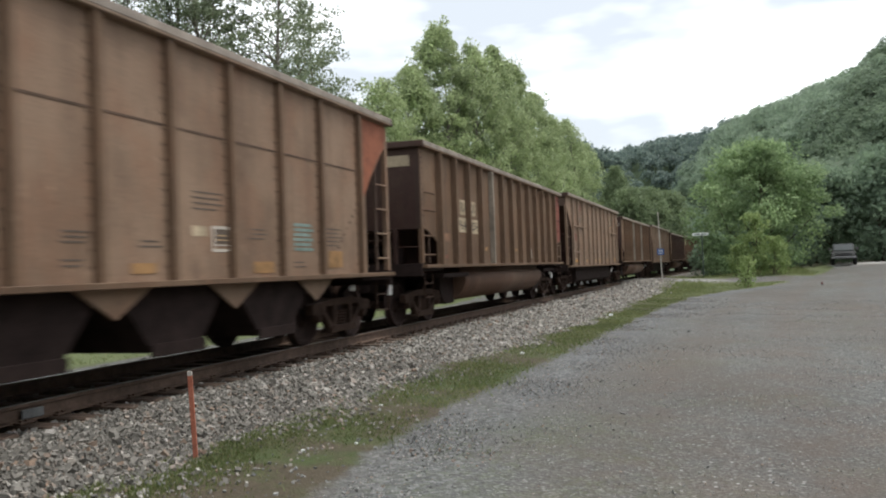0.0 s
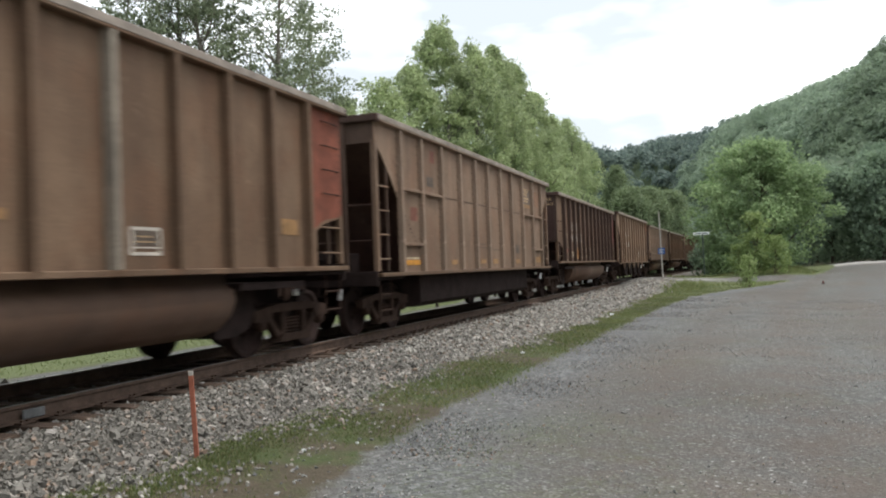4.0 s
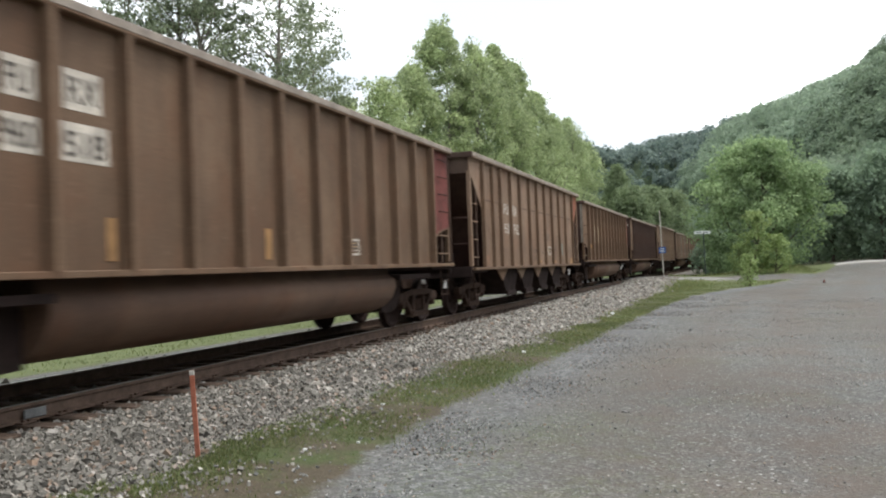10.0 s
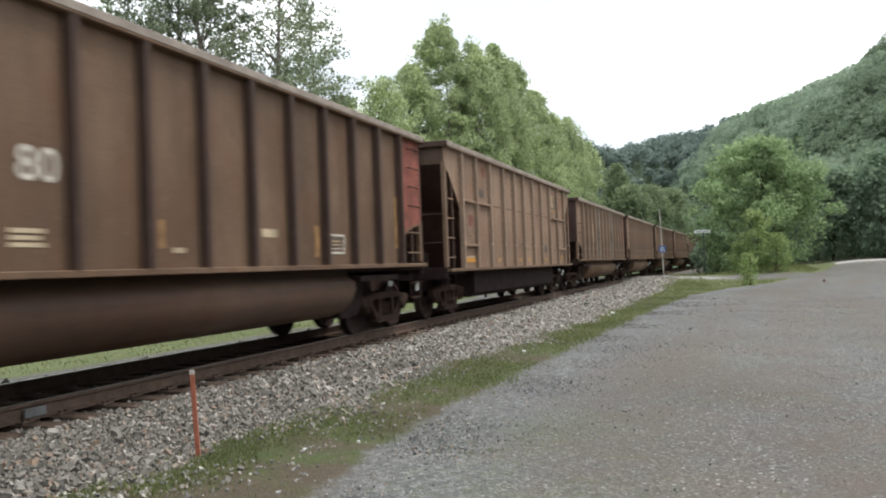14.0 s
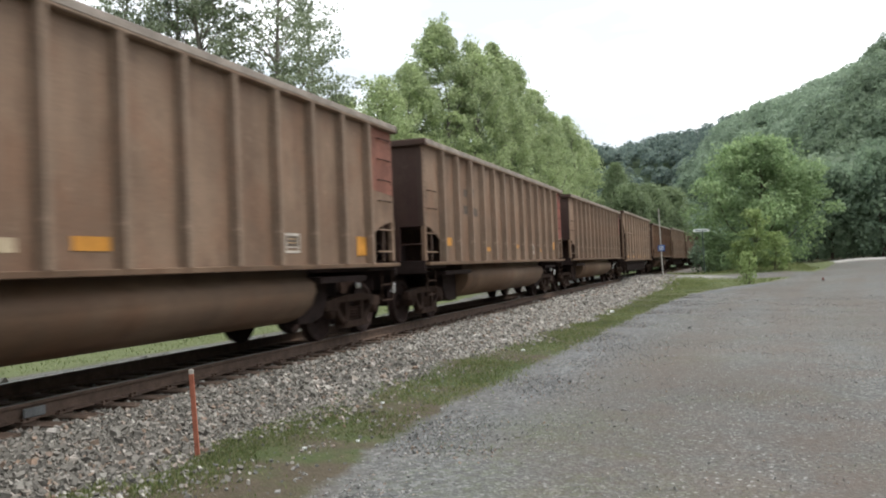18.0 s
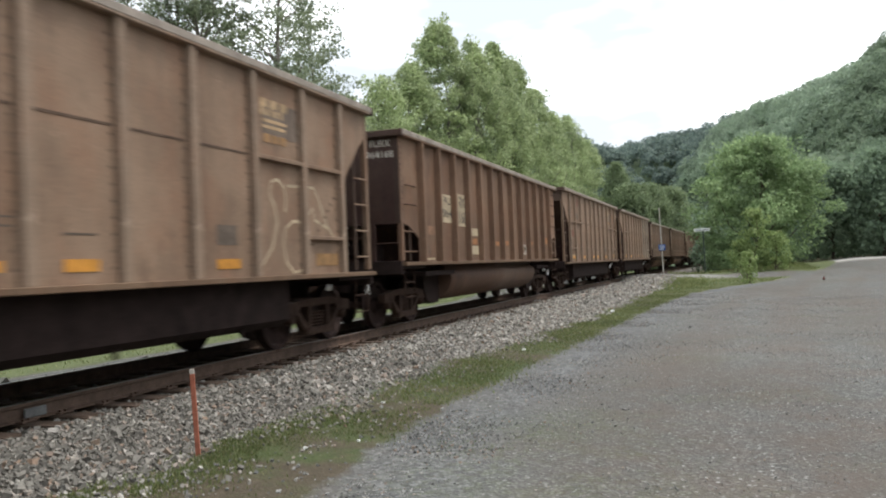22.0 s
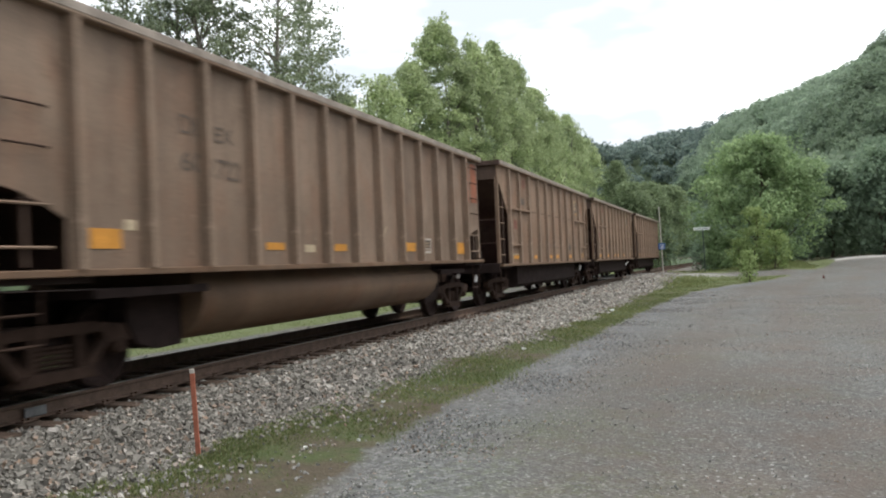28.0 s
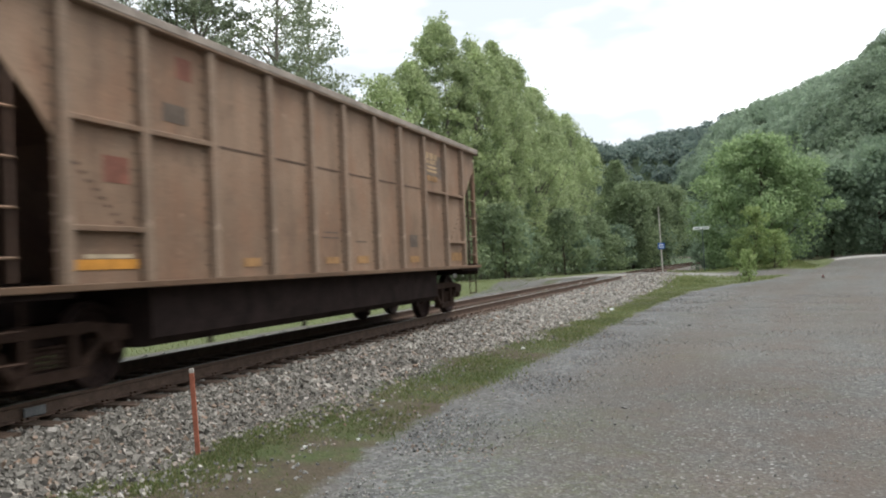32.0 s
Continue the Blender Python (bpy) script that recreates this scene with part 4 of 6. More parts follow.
    for e in (-1, 1):
        # end wall
        bm = bmesh.new()
        # dark sheets close the end opening; its shade is in their colour
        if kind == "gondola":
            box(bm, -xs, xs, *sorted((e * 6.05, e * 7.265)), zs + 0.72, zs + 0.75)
            part("slope_sheet", bm, M_SOOTSHADE, car)
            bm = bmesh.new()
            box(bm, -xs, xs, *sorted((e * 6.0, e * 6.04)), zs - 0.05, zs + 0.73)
            part("bulkhead", bm, M_SOOTSHADE, car)
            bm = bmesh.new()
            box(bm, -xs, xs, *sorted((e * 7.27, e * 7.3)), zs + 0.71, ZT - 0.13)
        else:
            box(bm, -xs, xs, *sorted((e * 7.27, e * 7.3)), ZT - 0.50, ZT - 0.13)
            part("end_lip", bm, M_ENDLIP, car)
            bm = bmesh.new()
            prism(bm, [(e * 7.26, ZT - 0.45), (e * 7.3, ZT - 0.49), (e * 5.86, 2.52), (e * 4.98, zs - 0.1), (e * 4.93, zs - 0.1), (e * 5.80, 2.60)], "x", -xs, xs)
        part("end_sheet", bm, M_SOOTSHADE, car)
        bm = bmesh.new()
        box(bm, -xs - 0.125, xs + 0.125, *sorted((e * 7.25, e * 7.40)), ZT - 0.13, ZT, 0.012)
        part("end_chord", bm, M_SOOTSHADE, car)
        for x in {"gondola": (-0.95, 0.95), "bay_hopper": (-0.98, -0.25, 0.25, 0.98), "long_hopper": (-0.92, 0.92)}[kind]:
            bm = bmesh.new()
            box(bm, x - 0.045, x + 0.045, *sorted((e * 7.3, e * 7.37)), zs, zs + 0.72 if kind == "gondola" else ZT - 0.13, 0.006)
            part("end_post", bm, M_SOOTSHADE if kind == "gondola" else M_ENDLIP, car)
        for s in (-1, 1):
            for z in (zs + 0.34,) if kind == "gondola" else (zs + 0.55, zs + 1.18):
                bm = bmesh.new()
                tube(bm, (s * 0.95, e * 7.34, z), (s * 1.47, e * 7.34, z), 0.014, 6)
                part("end_rung", bm, M_SOOTSHADE, car)
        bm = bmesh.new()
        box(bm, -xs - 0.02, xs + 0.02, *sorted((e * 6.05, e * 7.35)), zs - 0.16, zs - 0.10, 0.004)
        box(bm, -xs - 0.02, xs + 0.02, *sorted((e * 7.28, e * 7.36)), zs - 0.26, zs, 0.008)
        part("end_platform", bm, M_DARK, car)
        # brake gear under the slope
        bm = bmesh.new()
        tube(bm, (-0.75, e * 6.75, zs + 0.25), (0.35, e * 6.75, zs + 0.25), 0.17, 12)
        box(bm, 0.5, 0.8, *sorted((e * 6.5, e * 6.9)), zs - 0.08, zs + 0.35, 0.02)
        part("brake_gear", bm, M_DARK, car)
        add_coupler(car, e)
        add_truck(car, {"gondola": (-6.05, 6.45)}.get(kind, (-5.90, 6.20))[e > 0])
    if kind != "gondola":
        z = 2.72 if kind == "long_hopper" else 2.86
        for s in (-1, 1):
            bm = bmesh.new()
            box(bm, *sorted((s * (xs + 0.018), s * (xs + 0.026))), -6.1, 6.1, z - 0.013, z + 0.013)
            part("weld_seam", bm, M_SEAM, car)
    if kind == "gondola":
        for s in (-1, 1):
            for e in (-1, 1):
                bm = bmesh.new()
                box(bm, *sorted((s * 1.41, s * 1.505)), *sorted((e * 7.302, e * 7.316)), zs + 0.72, ZT - 0.135, 0.004)
                part("corner_angle", bm, M_RIBDARK, car)
        # rivet heads up the corners
        for s in (-1, 1):
            for e in (-1, 1):
                bm = bmesh.new()
                for y in (7.22,):
                    for k in range(13):
                        z = zs + 0.98 + k * 0.108
                        x = s * (xs + 0.021)
                        v = [bm.verts.new((x + s * 0.012 * (j == 6), e * y + 0.022 * math.cos(j * 1.0472) * (j < 6), z + 0.022 * math.sin(j * 1.0472) * (j < 6))) for j in range(7)]
                        for j in range(6):
                            bm.faces.new((v[j], v[(j + 1) % 6], v[6]))
                bmesh.ops.recalc_face_normals(bm, faces=bm.faces)
                tagged(part("rivet_row", bm, M_RIBDARK, car), kind="stuff")
    # made-up pale stubs that stand in for white glints by truck and coupler
    for s in (-1, 1):
        bm = bmesh.new()
        tube(bm, (s * 1.30, 6.02, 0.90), (s * 1.37, 6.05, 0.90), 0.05, 10)
        part("release_handle", bm, M_GLINT, car, "made-up pale stub for a white glint near the rear truck")
        bm = bmesh.new()
        tube(bm, (s * 0.90, -7.60, 0.69), (s * 0.93, -7.63, 0.87), 0.045, 8, 0.03)
        part("uncoupling_handle", bm, M_GLINT, car, "made-up pale stub for a white glint near the coupler")
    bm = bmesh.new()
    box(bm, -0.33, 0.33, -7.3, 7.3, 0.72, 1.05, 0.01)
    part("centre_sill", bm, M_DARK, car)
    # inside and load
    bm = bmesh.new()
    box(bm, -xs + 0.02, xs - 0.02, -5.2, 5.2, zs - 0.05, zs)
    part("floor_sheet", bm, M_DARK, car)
    if kind == "gondola":
        prof = [(-1.26, zs - 0.08), (-1.26, 1.08), (-1.40, 1.00), (-1.42, 0.86), (-1.34, 0.66), (-1.17, 0.50), (-0.92, 0.40), (-0.6, 0.36), (0.6, 0.36), (0.92, 0.40), (1.17, 0.50), (1.34, 0.66), (1.42, 0.86), (1.40, 1.00), (1.26, 1.08), (1.26, zs - 0.08)]
        bm = bmesh.new()
        prism(bm, prof, "y", -4.12, 4.32)
        for f in bm.faces:
            f.smooth = abs(f.normal.y) < 0.5
        part("tub", bm, M_TUB, car, "round-bottomed sooty steel tub")
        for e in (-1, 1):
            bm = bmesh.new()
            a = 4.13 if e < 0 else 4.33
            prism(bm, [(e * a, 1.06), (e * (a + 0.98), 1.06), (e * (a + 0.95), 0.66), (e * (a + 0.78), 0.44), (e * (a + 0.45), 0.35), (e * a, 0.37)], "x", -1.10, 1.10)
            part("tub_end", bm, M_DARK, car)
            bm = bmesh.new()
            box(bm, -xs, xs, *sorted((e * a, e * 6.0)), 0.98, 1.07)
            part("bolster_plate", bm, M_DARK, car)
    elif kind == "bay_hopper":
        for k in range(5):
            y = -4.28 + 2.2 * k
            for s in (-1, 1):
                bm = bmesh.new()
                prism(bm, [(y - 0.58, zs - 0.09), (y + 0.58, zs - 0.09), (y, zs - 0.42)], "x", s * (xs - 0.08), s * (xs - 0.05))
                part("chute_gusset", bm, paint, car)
        # chutes are near-black: the shade behind the gussets is put into their colour
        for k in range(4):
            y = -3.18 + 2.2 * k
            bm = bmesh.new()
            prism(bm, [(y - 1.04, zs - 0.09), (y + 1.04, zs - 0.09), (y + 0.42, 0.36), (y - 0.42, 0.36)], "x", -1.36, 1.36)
            part("hopper_chute", bm, M_DARK, car, "near-black discharge chute")
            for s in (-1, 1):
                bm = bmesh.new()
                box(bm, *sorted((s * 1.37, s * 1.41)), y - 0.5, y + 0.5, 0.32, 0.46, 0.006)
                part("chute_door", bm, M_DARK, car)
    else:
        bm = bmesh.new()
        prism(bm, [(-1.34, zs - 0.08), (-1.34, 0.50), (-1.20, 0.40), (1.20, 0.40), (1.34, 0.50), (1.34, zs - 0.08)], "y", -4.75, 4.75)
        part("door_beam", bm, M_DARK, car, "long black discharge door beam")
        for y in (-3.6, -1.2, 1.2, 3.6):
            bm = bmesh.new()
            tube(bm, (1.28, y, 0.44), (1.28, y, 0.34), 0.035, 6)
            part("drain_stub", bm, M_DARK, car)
        for s in (-1, 1):
            for (a, b, z) in ((0, 1, 2.71), (1, 2, 2.71), (0, 1, 1.66), (8, 9, 2.71), (9, 10, 2.71), (9, 10, 1.66)):
                bm = bmesh.new()
                box(bm, *sorted((s * xs, s * (xs + 0.10))), ribs[a] + 0.06, ribs[b] - 0.06, z - 0.03, z + 0.03, 0.008)
                part("stiffener_bar", bm, paint, car)
    if kind != "gondola":
        deep = RIB_WIDTHS[kind] / 2 + 0.035
        for s in (-1, 1):
            bm = bmesh.new()
            for k in range(15):
                z = zs + 0.12 + k * 0.168
                for e in (-1, 1):
                    box(bm, *sorted((s * (xs + 0.018), s * (xs + 0.030))), e * deep - 0.014, e * deep + 0.014, z - 0.014, z + 0.014)
            row = mesh_of("rivet_row", bm, M_SEAM)
            for y in ribs:
                r = tagged(part("rivet_row", row, None, car), kind="stuff")
                r.location = (0, y, 0)
            for (y0, z0), (y1, z1) in (((-5.78, 2.28), (-4.95, 1.50)), ((6.16, 2.30), (5.05, 1.25))):
                bm = bmesh.new()
                for k in range(11):
                    y, z = y0 + (y1 - y0) * k / 10, z0 + (z1 - z0) * k / 10
                    box(bm, *sorted((s * (xs + 0.018), s * (xs + 0.026))), y - 0.035, y + 0.035, z - 0.014, z + 0.014)
                tagged(part("rivet_line", bm, M_SEAM, car), kind="stuff")
    # the body sits a little to the rear of the middle of its wheelbase marks
    for o in car.children:
        fixed = ("side_post", "stiffener_bar") if kind == "gondola" else ("side_post", "stiffener_bar", "rivet_row", "rivet_line")
        if not o.name.startswith(fixed):
            o.location.y += 0.24 if kind == "gondola" else 0.22
    return car


def repaint(car, paint_name):
    """Gives a copied car another coat of paint."""
    new_mat = PAINTS[paint_name]
    coats = set(m.name for m in PAINTS.values())
    for o in car.children:
        if o.name.split(".")[0] == "tub" and paint_name in ("brown", "rust"):
            o.material_slots[0].link = "OBJECT"
            o.material_slots[0].material = M_TUBRUST
        if o.type == "MESH" and o.material_slots and o.name.split(".")[0] not in ("end_sheet", "end_post", "end_lip", "side_sill"):
            if o.material_slots[0].material.name in coats and not (o.name.startswith(("side_post", "top_chord")) and paint_name == "grey"):
                o.material_slots[0].link = "OBJECT"
                o.material_slots[0].material = new_mat


G_RIBS = [-6.04 + 12.34 * k / 12 for k in range(13)]
B_RIBS = [-6.10, -5.21, -4.42, -3.34, -2.25, -1.05, 0.02, 1.16, 2.34, 3.57, 4.78, 6.20]
F_RIBS = [-5.97, -4.84, -3.60, -2.27, -1.08, 0.04, 1.28, 2.48, 3.79, 5.12, 6.36]
WORDS = {
    "gondola": ("coal_gondola", "dusty brown ribbed steel coal gondola with a round tub"),
    "bay_hopper": ("bay_hopper", "dusty brown ribbed steel coal hopper with four chutes"),
    "long_hopper": ("long_hopper", "dusty brown steel coal hopper with framed corner panels"),
}
PROTO = {}
for _kind, _ribs in (("gondola", G_RIBS), ("bay_hopper", B_RIBS), ("long_hopper", F_RIBS)):
    PROTO[_kind] = coal_car(_kind, "tan", _ribs, *WORDS[_kind])

# the train in running order: kind, paint
TRAIN = (
    ("bay_hopper", "tan"), ("gondola", "brown"), ("long_hopper", "tan"), ("gondola", "brown"), ("long_hopper", "tan"), ("gondola", "brown"),
    ("bay_hopper", "tan"), ("gondola", "tan"), ("gondola", "brown"), ("bay_hopper", "tan"), ("gondola", "brown"), ("gondola", "brown"),
    ("long_hopper", "tan"), ("gondola", "tan"), ("gondola", "tan"), ("gondola", "tan"), ("gondola", "tan"), ("long_hopper", "tan"),
    ("gondola", "rust"), ("long_hopper", "tan"), ("long_hopper", "tan"), ("gondola", "grey"), ("gondola", "grey"), ("long_hopper", "tan"),
    ("long_hopper", "tan"), ("long_hopper", "tan"))


# how far each car stands out of an even spacing, by the slack in its couplers
SLACK = (0.07, 0.19, 0.01, 0.01, -0.17, -0.08, 0.01, -0.13, 0.08, 0.18, -0.06, -0.02, -0.01,
         0.16, 0.05, 0.11, 0.23, 0.13, 0.01, 0.09, -0.02, -0.20, -0.14, 0.17, -0.01, -0.10)


def middle(i, t):
    """Where the middle of car i stands along the track at t seconds."""
    u = (t - 16) / 16
    return -195.078 - 200.298 * u + 1.954 * u * u + 0.658 * u ** 3 + i * PITCH + SLACK[i]


def on_track(y):
    """The pose of a car whose middle is at y along the track."""
    a = y - 6.15, y + 6.15
    xa, xb = float(track_x(a[0])), float(track_x(a[1]))
    return pose((xa + xb) / 2, y, 0, 0, 0, math.degrees(math.atan2(xa - xb, a[1] - a[0])))


CARS = []
_used = set()
for _i, (_kind, _paint) in enumerate(TRAIN):
    _m = on_track(middle(_i, 0))
    if _kind in _used:
        _car = copy_thing(PROTO[_kind], _m)
    else:
        _car = PROTO[_kind]
        _used.add(_kind)
    CARS.append(_car)
for _i, (_kind, _paint) in enumerate(TRAIN):
    if _paint != "tan":
        repaint(CARS[_i], _paint)


# ---- paint and lettering on the cars ----
def face_x(car):
    return 1.5235


def fill(i, material, y0, y1, z0, z1, name="painted_patch"):
    """A patch of paint or tape on the near side of a car."""
    bm = bmesh.new()
    box(bm, face_x(i) - 0.003, face_x(i), y0, y1, z0, z1)
    return part({"M_YELLOW": "reflective_tape"}.get(name, name), bm, material, CARS[i])


def tape(i, material, y0, y1, z0, z1):
    """A strip of tape, a hair proud of any patch under it."""
    bm = bmesh.new()
    box(bm, face_x(i) - 0.003, face_x(i) + 0.004, y0, y1, z0, z1)
    return part("reflective_tape", bm, material, CARS[i])


def worn_words(i, y0, y1, z0, z1):
    """A faded owner's mark on a dark ground: one row of large blocks, two stripes, and a row of rusty blocks, past reading."""
    rng = random.Random(i * 7 + 3)
    w, h = y1 - y0, z1 - z0
    fill(i, M_SMOKE, y0 + w * 0.05, y1 + w * 0.04, z0 + h * 0.16, z1 - h * 0.10, "painted_ground")
    for k in range(3):
        a = y0 + w * (0.02 + 0.27 * k)
        tape_like(i, M_WORN, a, a + w * 0.20, z1 - h * 0.24, z1 - h * 0.06)
        tape_like(i, M_WORN, a, a + w * 0.07, z1 - h * 0.42, z1 - h * 0.24)
        if k < 2:
            tape_like(i, M_WORN, a + w * 0.12, a + w * 0.20, z1 - h * 0.42, z1 - h * 0.27)
    for k in range(2):
        z = z1 - h * (0.52 + 0.13 * k)
        tape_like(i, M_WORN, y0 + w * (0.06 + rng.uniform(0, 0.04)), y0 + w * (0.78 - rng.uniform(0, 0.10)), z - h * 0.035, z + h * 0.035)
    for k in range(4):
        if rng.random() < 0.8:
            tape_like(i, M_STRAW, y0 + w * (0.10 + 0.22 * k), y0 + w * (0.26 + 0.22 * k), z0 + h * 0.02, z0 + h * 0.20)


def tape_like(i, material, y0, y1, z0, z1):
    """A block of lettering that lies over its painted ground."""
    bm = bmesh.new()
    box(bm, face_x(i) - 0.002, face_x(i) + 0.003, y0, y1, z0, z1)
    return part("lettering_bar", bm, material, CARS[i])


def small_print(i, y0, y1, z0, z1, n):
    """Rows of faded dark print, past reading."""
    rng = random.Random(int(i * 31 + y0 * 10))
    for k in range(n):
        z = z1 - (z1 - z0) * (k + 0.5) / n
        fill(i, M_GHOST, y0 + rng.uniform(0, 0.08), y1 - rng.uniform(0, 0.3) * (y1 - y0), z - 0.010, z + 0.010, "lettering_bar")


def bars(i, material, n, y0, y1, z0, z1):
    """Lettering too worn to read: rows of bars."""
    step = (z1 - z0) / n
    for k in range(n):
        bm = bmesh.new()
        gap = step * (0.35 if n > 1 else 0.0)
        box(bm, face_x(i) - 0.002, face_x(i) + 0.001, y0, y1 - (0.12 * (y1 - y0) if k % 2 else 0), z0 + k * step + gap / 2, z0 + (k + 1) * step - gap / 2)
        part("lettering_bar", bm, material, CARS[i])


def stencil_box(i, y0, y1, z0, z1):
    """A white outlined data panel with bars of small print."""
    bm = bmesh.new()
    x, w = face_x(i), 0.035
    for a, b, c, d in ((y0, y1, z0, z0 + w), (y0, y1, z1 - w, z1), (y0, y0 + w, z0 + w, z1 - w), (y1 - w, y1, z0 + w, z1 - w), (y0 + w, y1 - w, z0 + 0.075, z0 + 0.075 + w * 0.4)):
        box(bm, x - 0.002, x + 0.002, a, b, c, d)
    ob = part("data_panel", bm, M_WHITE, CARS[i], "white outlined data panel")
    bm = bmesh.new()
    box(bm, x - 0.003, x, y0 + w, y1 - w, z0 + 0.10, z1 - w)
    part("panel_ground", bm, M_GHOST, ob)
    for k in range(2):
        bm = bmesh.new()
        box(bm, x, x + 0.002, y0 + 0.07 + 0.03 * k, y1 - 0.10 - 0.05 * k, z0 + 0.135 + 0.055 * k, z0 + 0.152 + 0.055 * k)
        part("lettering_bar", bm, M_WORN, ob)


def words(i, text, material, y0, y1, z0, z1, end=None):
    """Painted letters that fill the given box on the car's near side, or on its front end."""
    cu = bpy.data.curves.new("lettering", "FONT")
    cu.body, cu.offset = text, 0.012
    tmp = bpy.data.objects.new("lettering", cu)
    scene.collection.objects.link(tmp)
    dg = bpy.context.evaluated_depsgraph_get()
    me = bpy.data.meshes.new_from_object(tmp.evaluated_get(dg))
    bpy.data.objects.remove(tmp)
    n = len(me.vertices)
    co = np.empty(n * 3, dtype=np.float32)
    me.vertices.foreach_get("co", co)
    co = co.reshape(-1, 3)
    lo, hi = co.min(0), co.max(0)
    u, v = (co[:, 0] - lo[0]) / (hi[0] - lo[0]), (co[:, 1] - lo[1]) / (hi[1] - lo[1])
    a, b = y0 + u * (y1 - y0), z0 + v * (z1 - z0)
    P = np.stack([np.full(n, face_x(i) + 0.003), a, b], 1) if end is None else np.stack([a, np.full(n, end), b], 1)
    me.vertices.foreach_set("co", P.reshape(-1).astype(np.float32))
    me.update()
    me.materials.clear()
    me.materials.append(material)
    return part("lettering", me, None, CARS[i])


def end_panel(i, material, y0, y1, whole=True):
    """The painted panel at the rear corner of a gondola, cut away below."""
    top = 3.67
    low = [(y0, 1.82), (6.58, 1.82), (6.80, 1.94), (7.07, 2.0), (y1, 2.05)] if whole else [(y0, 2.62), (y0 + 0.3, 2.56), (y1, 2.50)]
    bm = bmesh.new()
    prism(bm, low + [(y1, top), (y0, top)], "x", 1.519, 1.5225)
    part("end_panel", bm, material, CARS[i], "red painted corner panel")


def stroke(i, material, pts, r=0.018, name="graffiti"):
    """A sprayed line on the car's side."""
    bm = bmesh.new()
    last = None
    for k, (a, b) in enumerate(pts):
        (p, q), (c, d) = pts[max(k - 1, 0)], pts[min(k + 1, len(pts) - 1)]
        n = Vector((-(d - q), c - p))
        n = (n.normalized() if n.length > 1e-6 else Vector((0, 1))) * r
        pair = [bm.verts.new((1.5245, a + s * n.x, b + s * n.y)) for s in (-1, 1)]
        if last:
            bm.faces.new((last[0], last[1], pair[1], pair[0]))
        last = pair
    bmesh.ops.recalc_face_normals(bm, faces=bm.faces)
    part(name, bm, material, CARS[i], "sprayed graffiti line")


def arc(cx, cz, rx, rz, a0, a1, n=14):
    return [(cx + rx * math.cos(radians(a0 + (a1 - a0) * k / n)), cz + rz * math.sin(radians(a0 + (a1 - a0) * k / n))) for k in range(n + 1)]


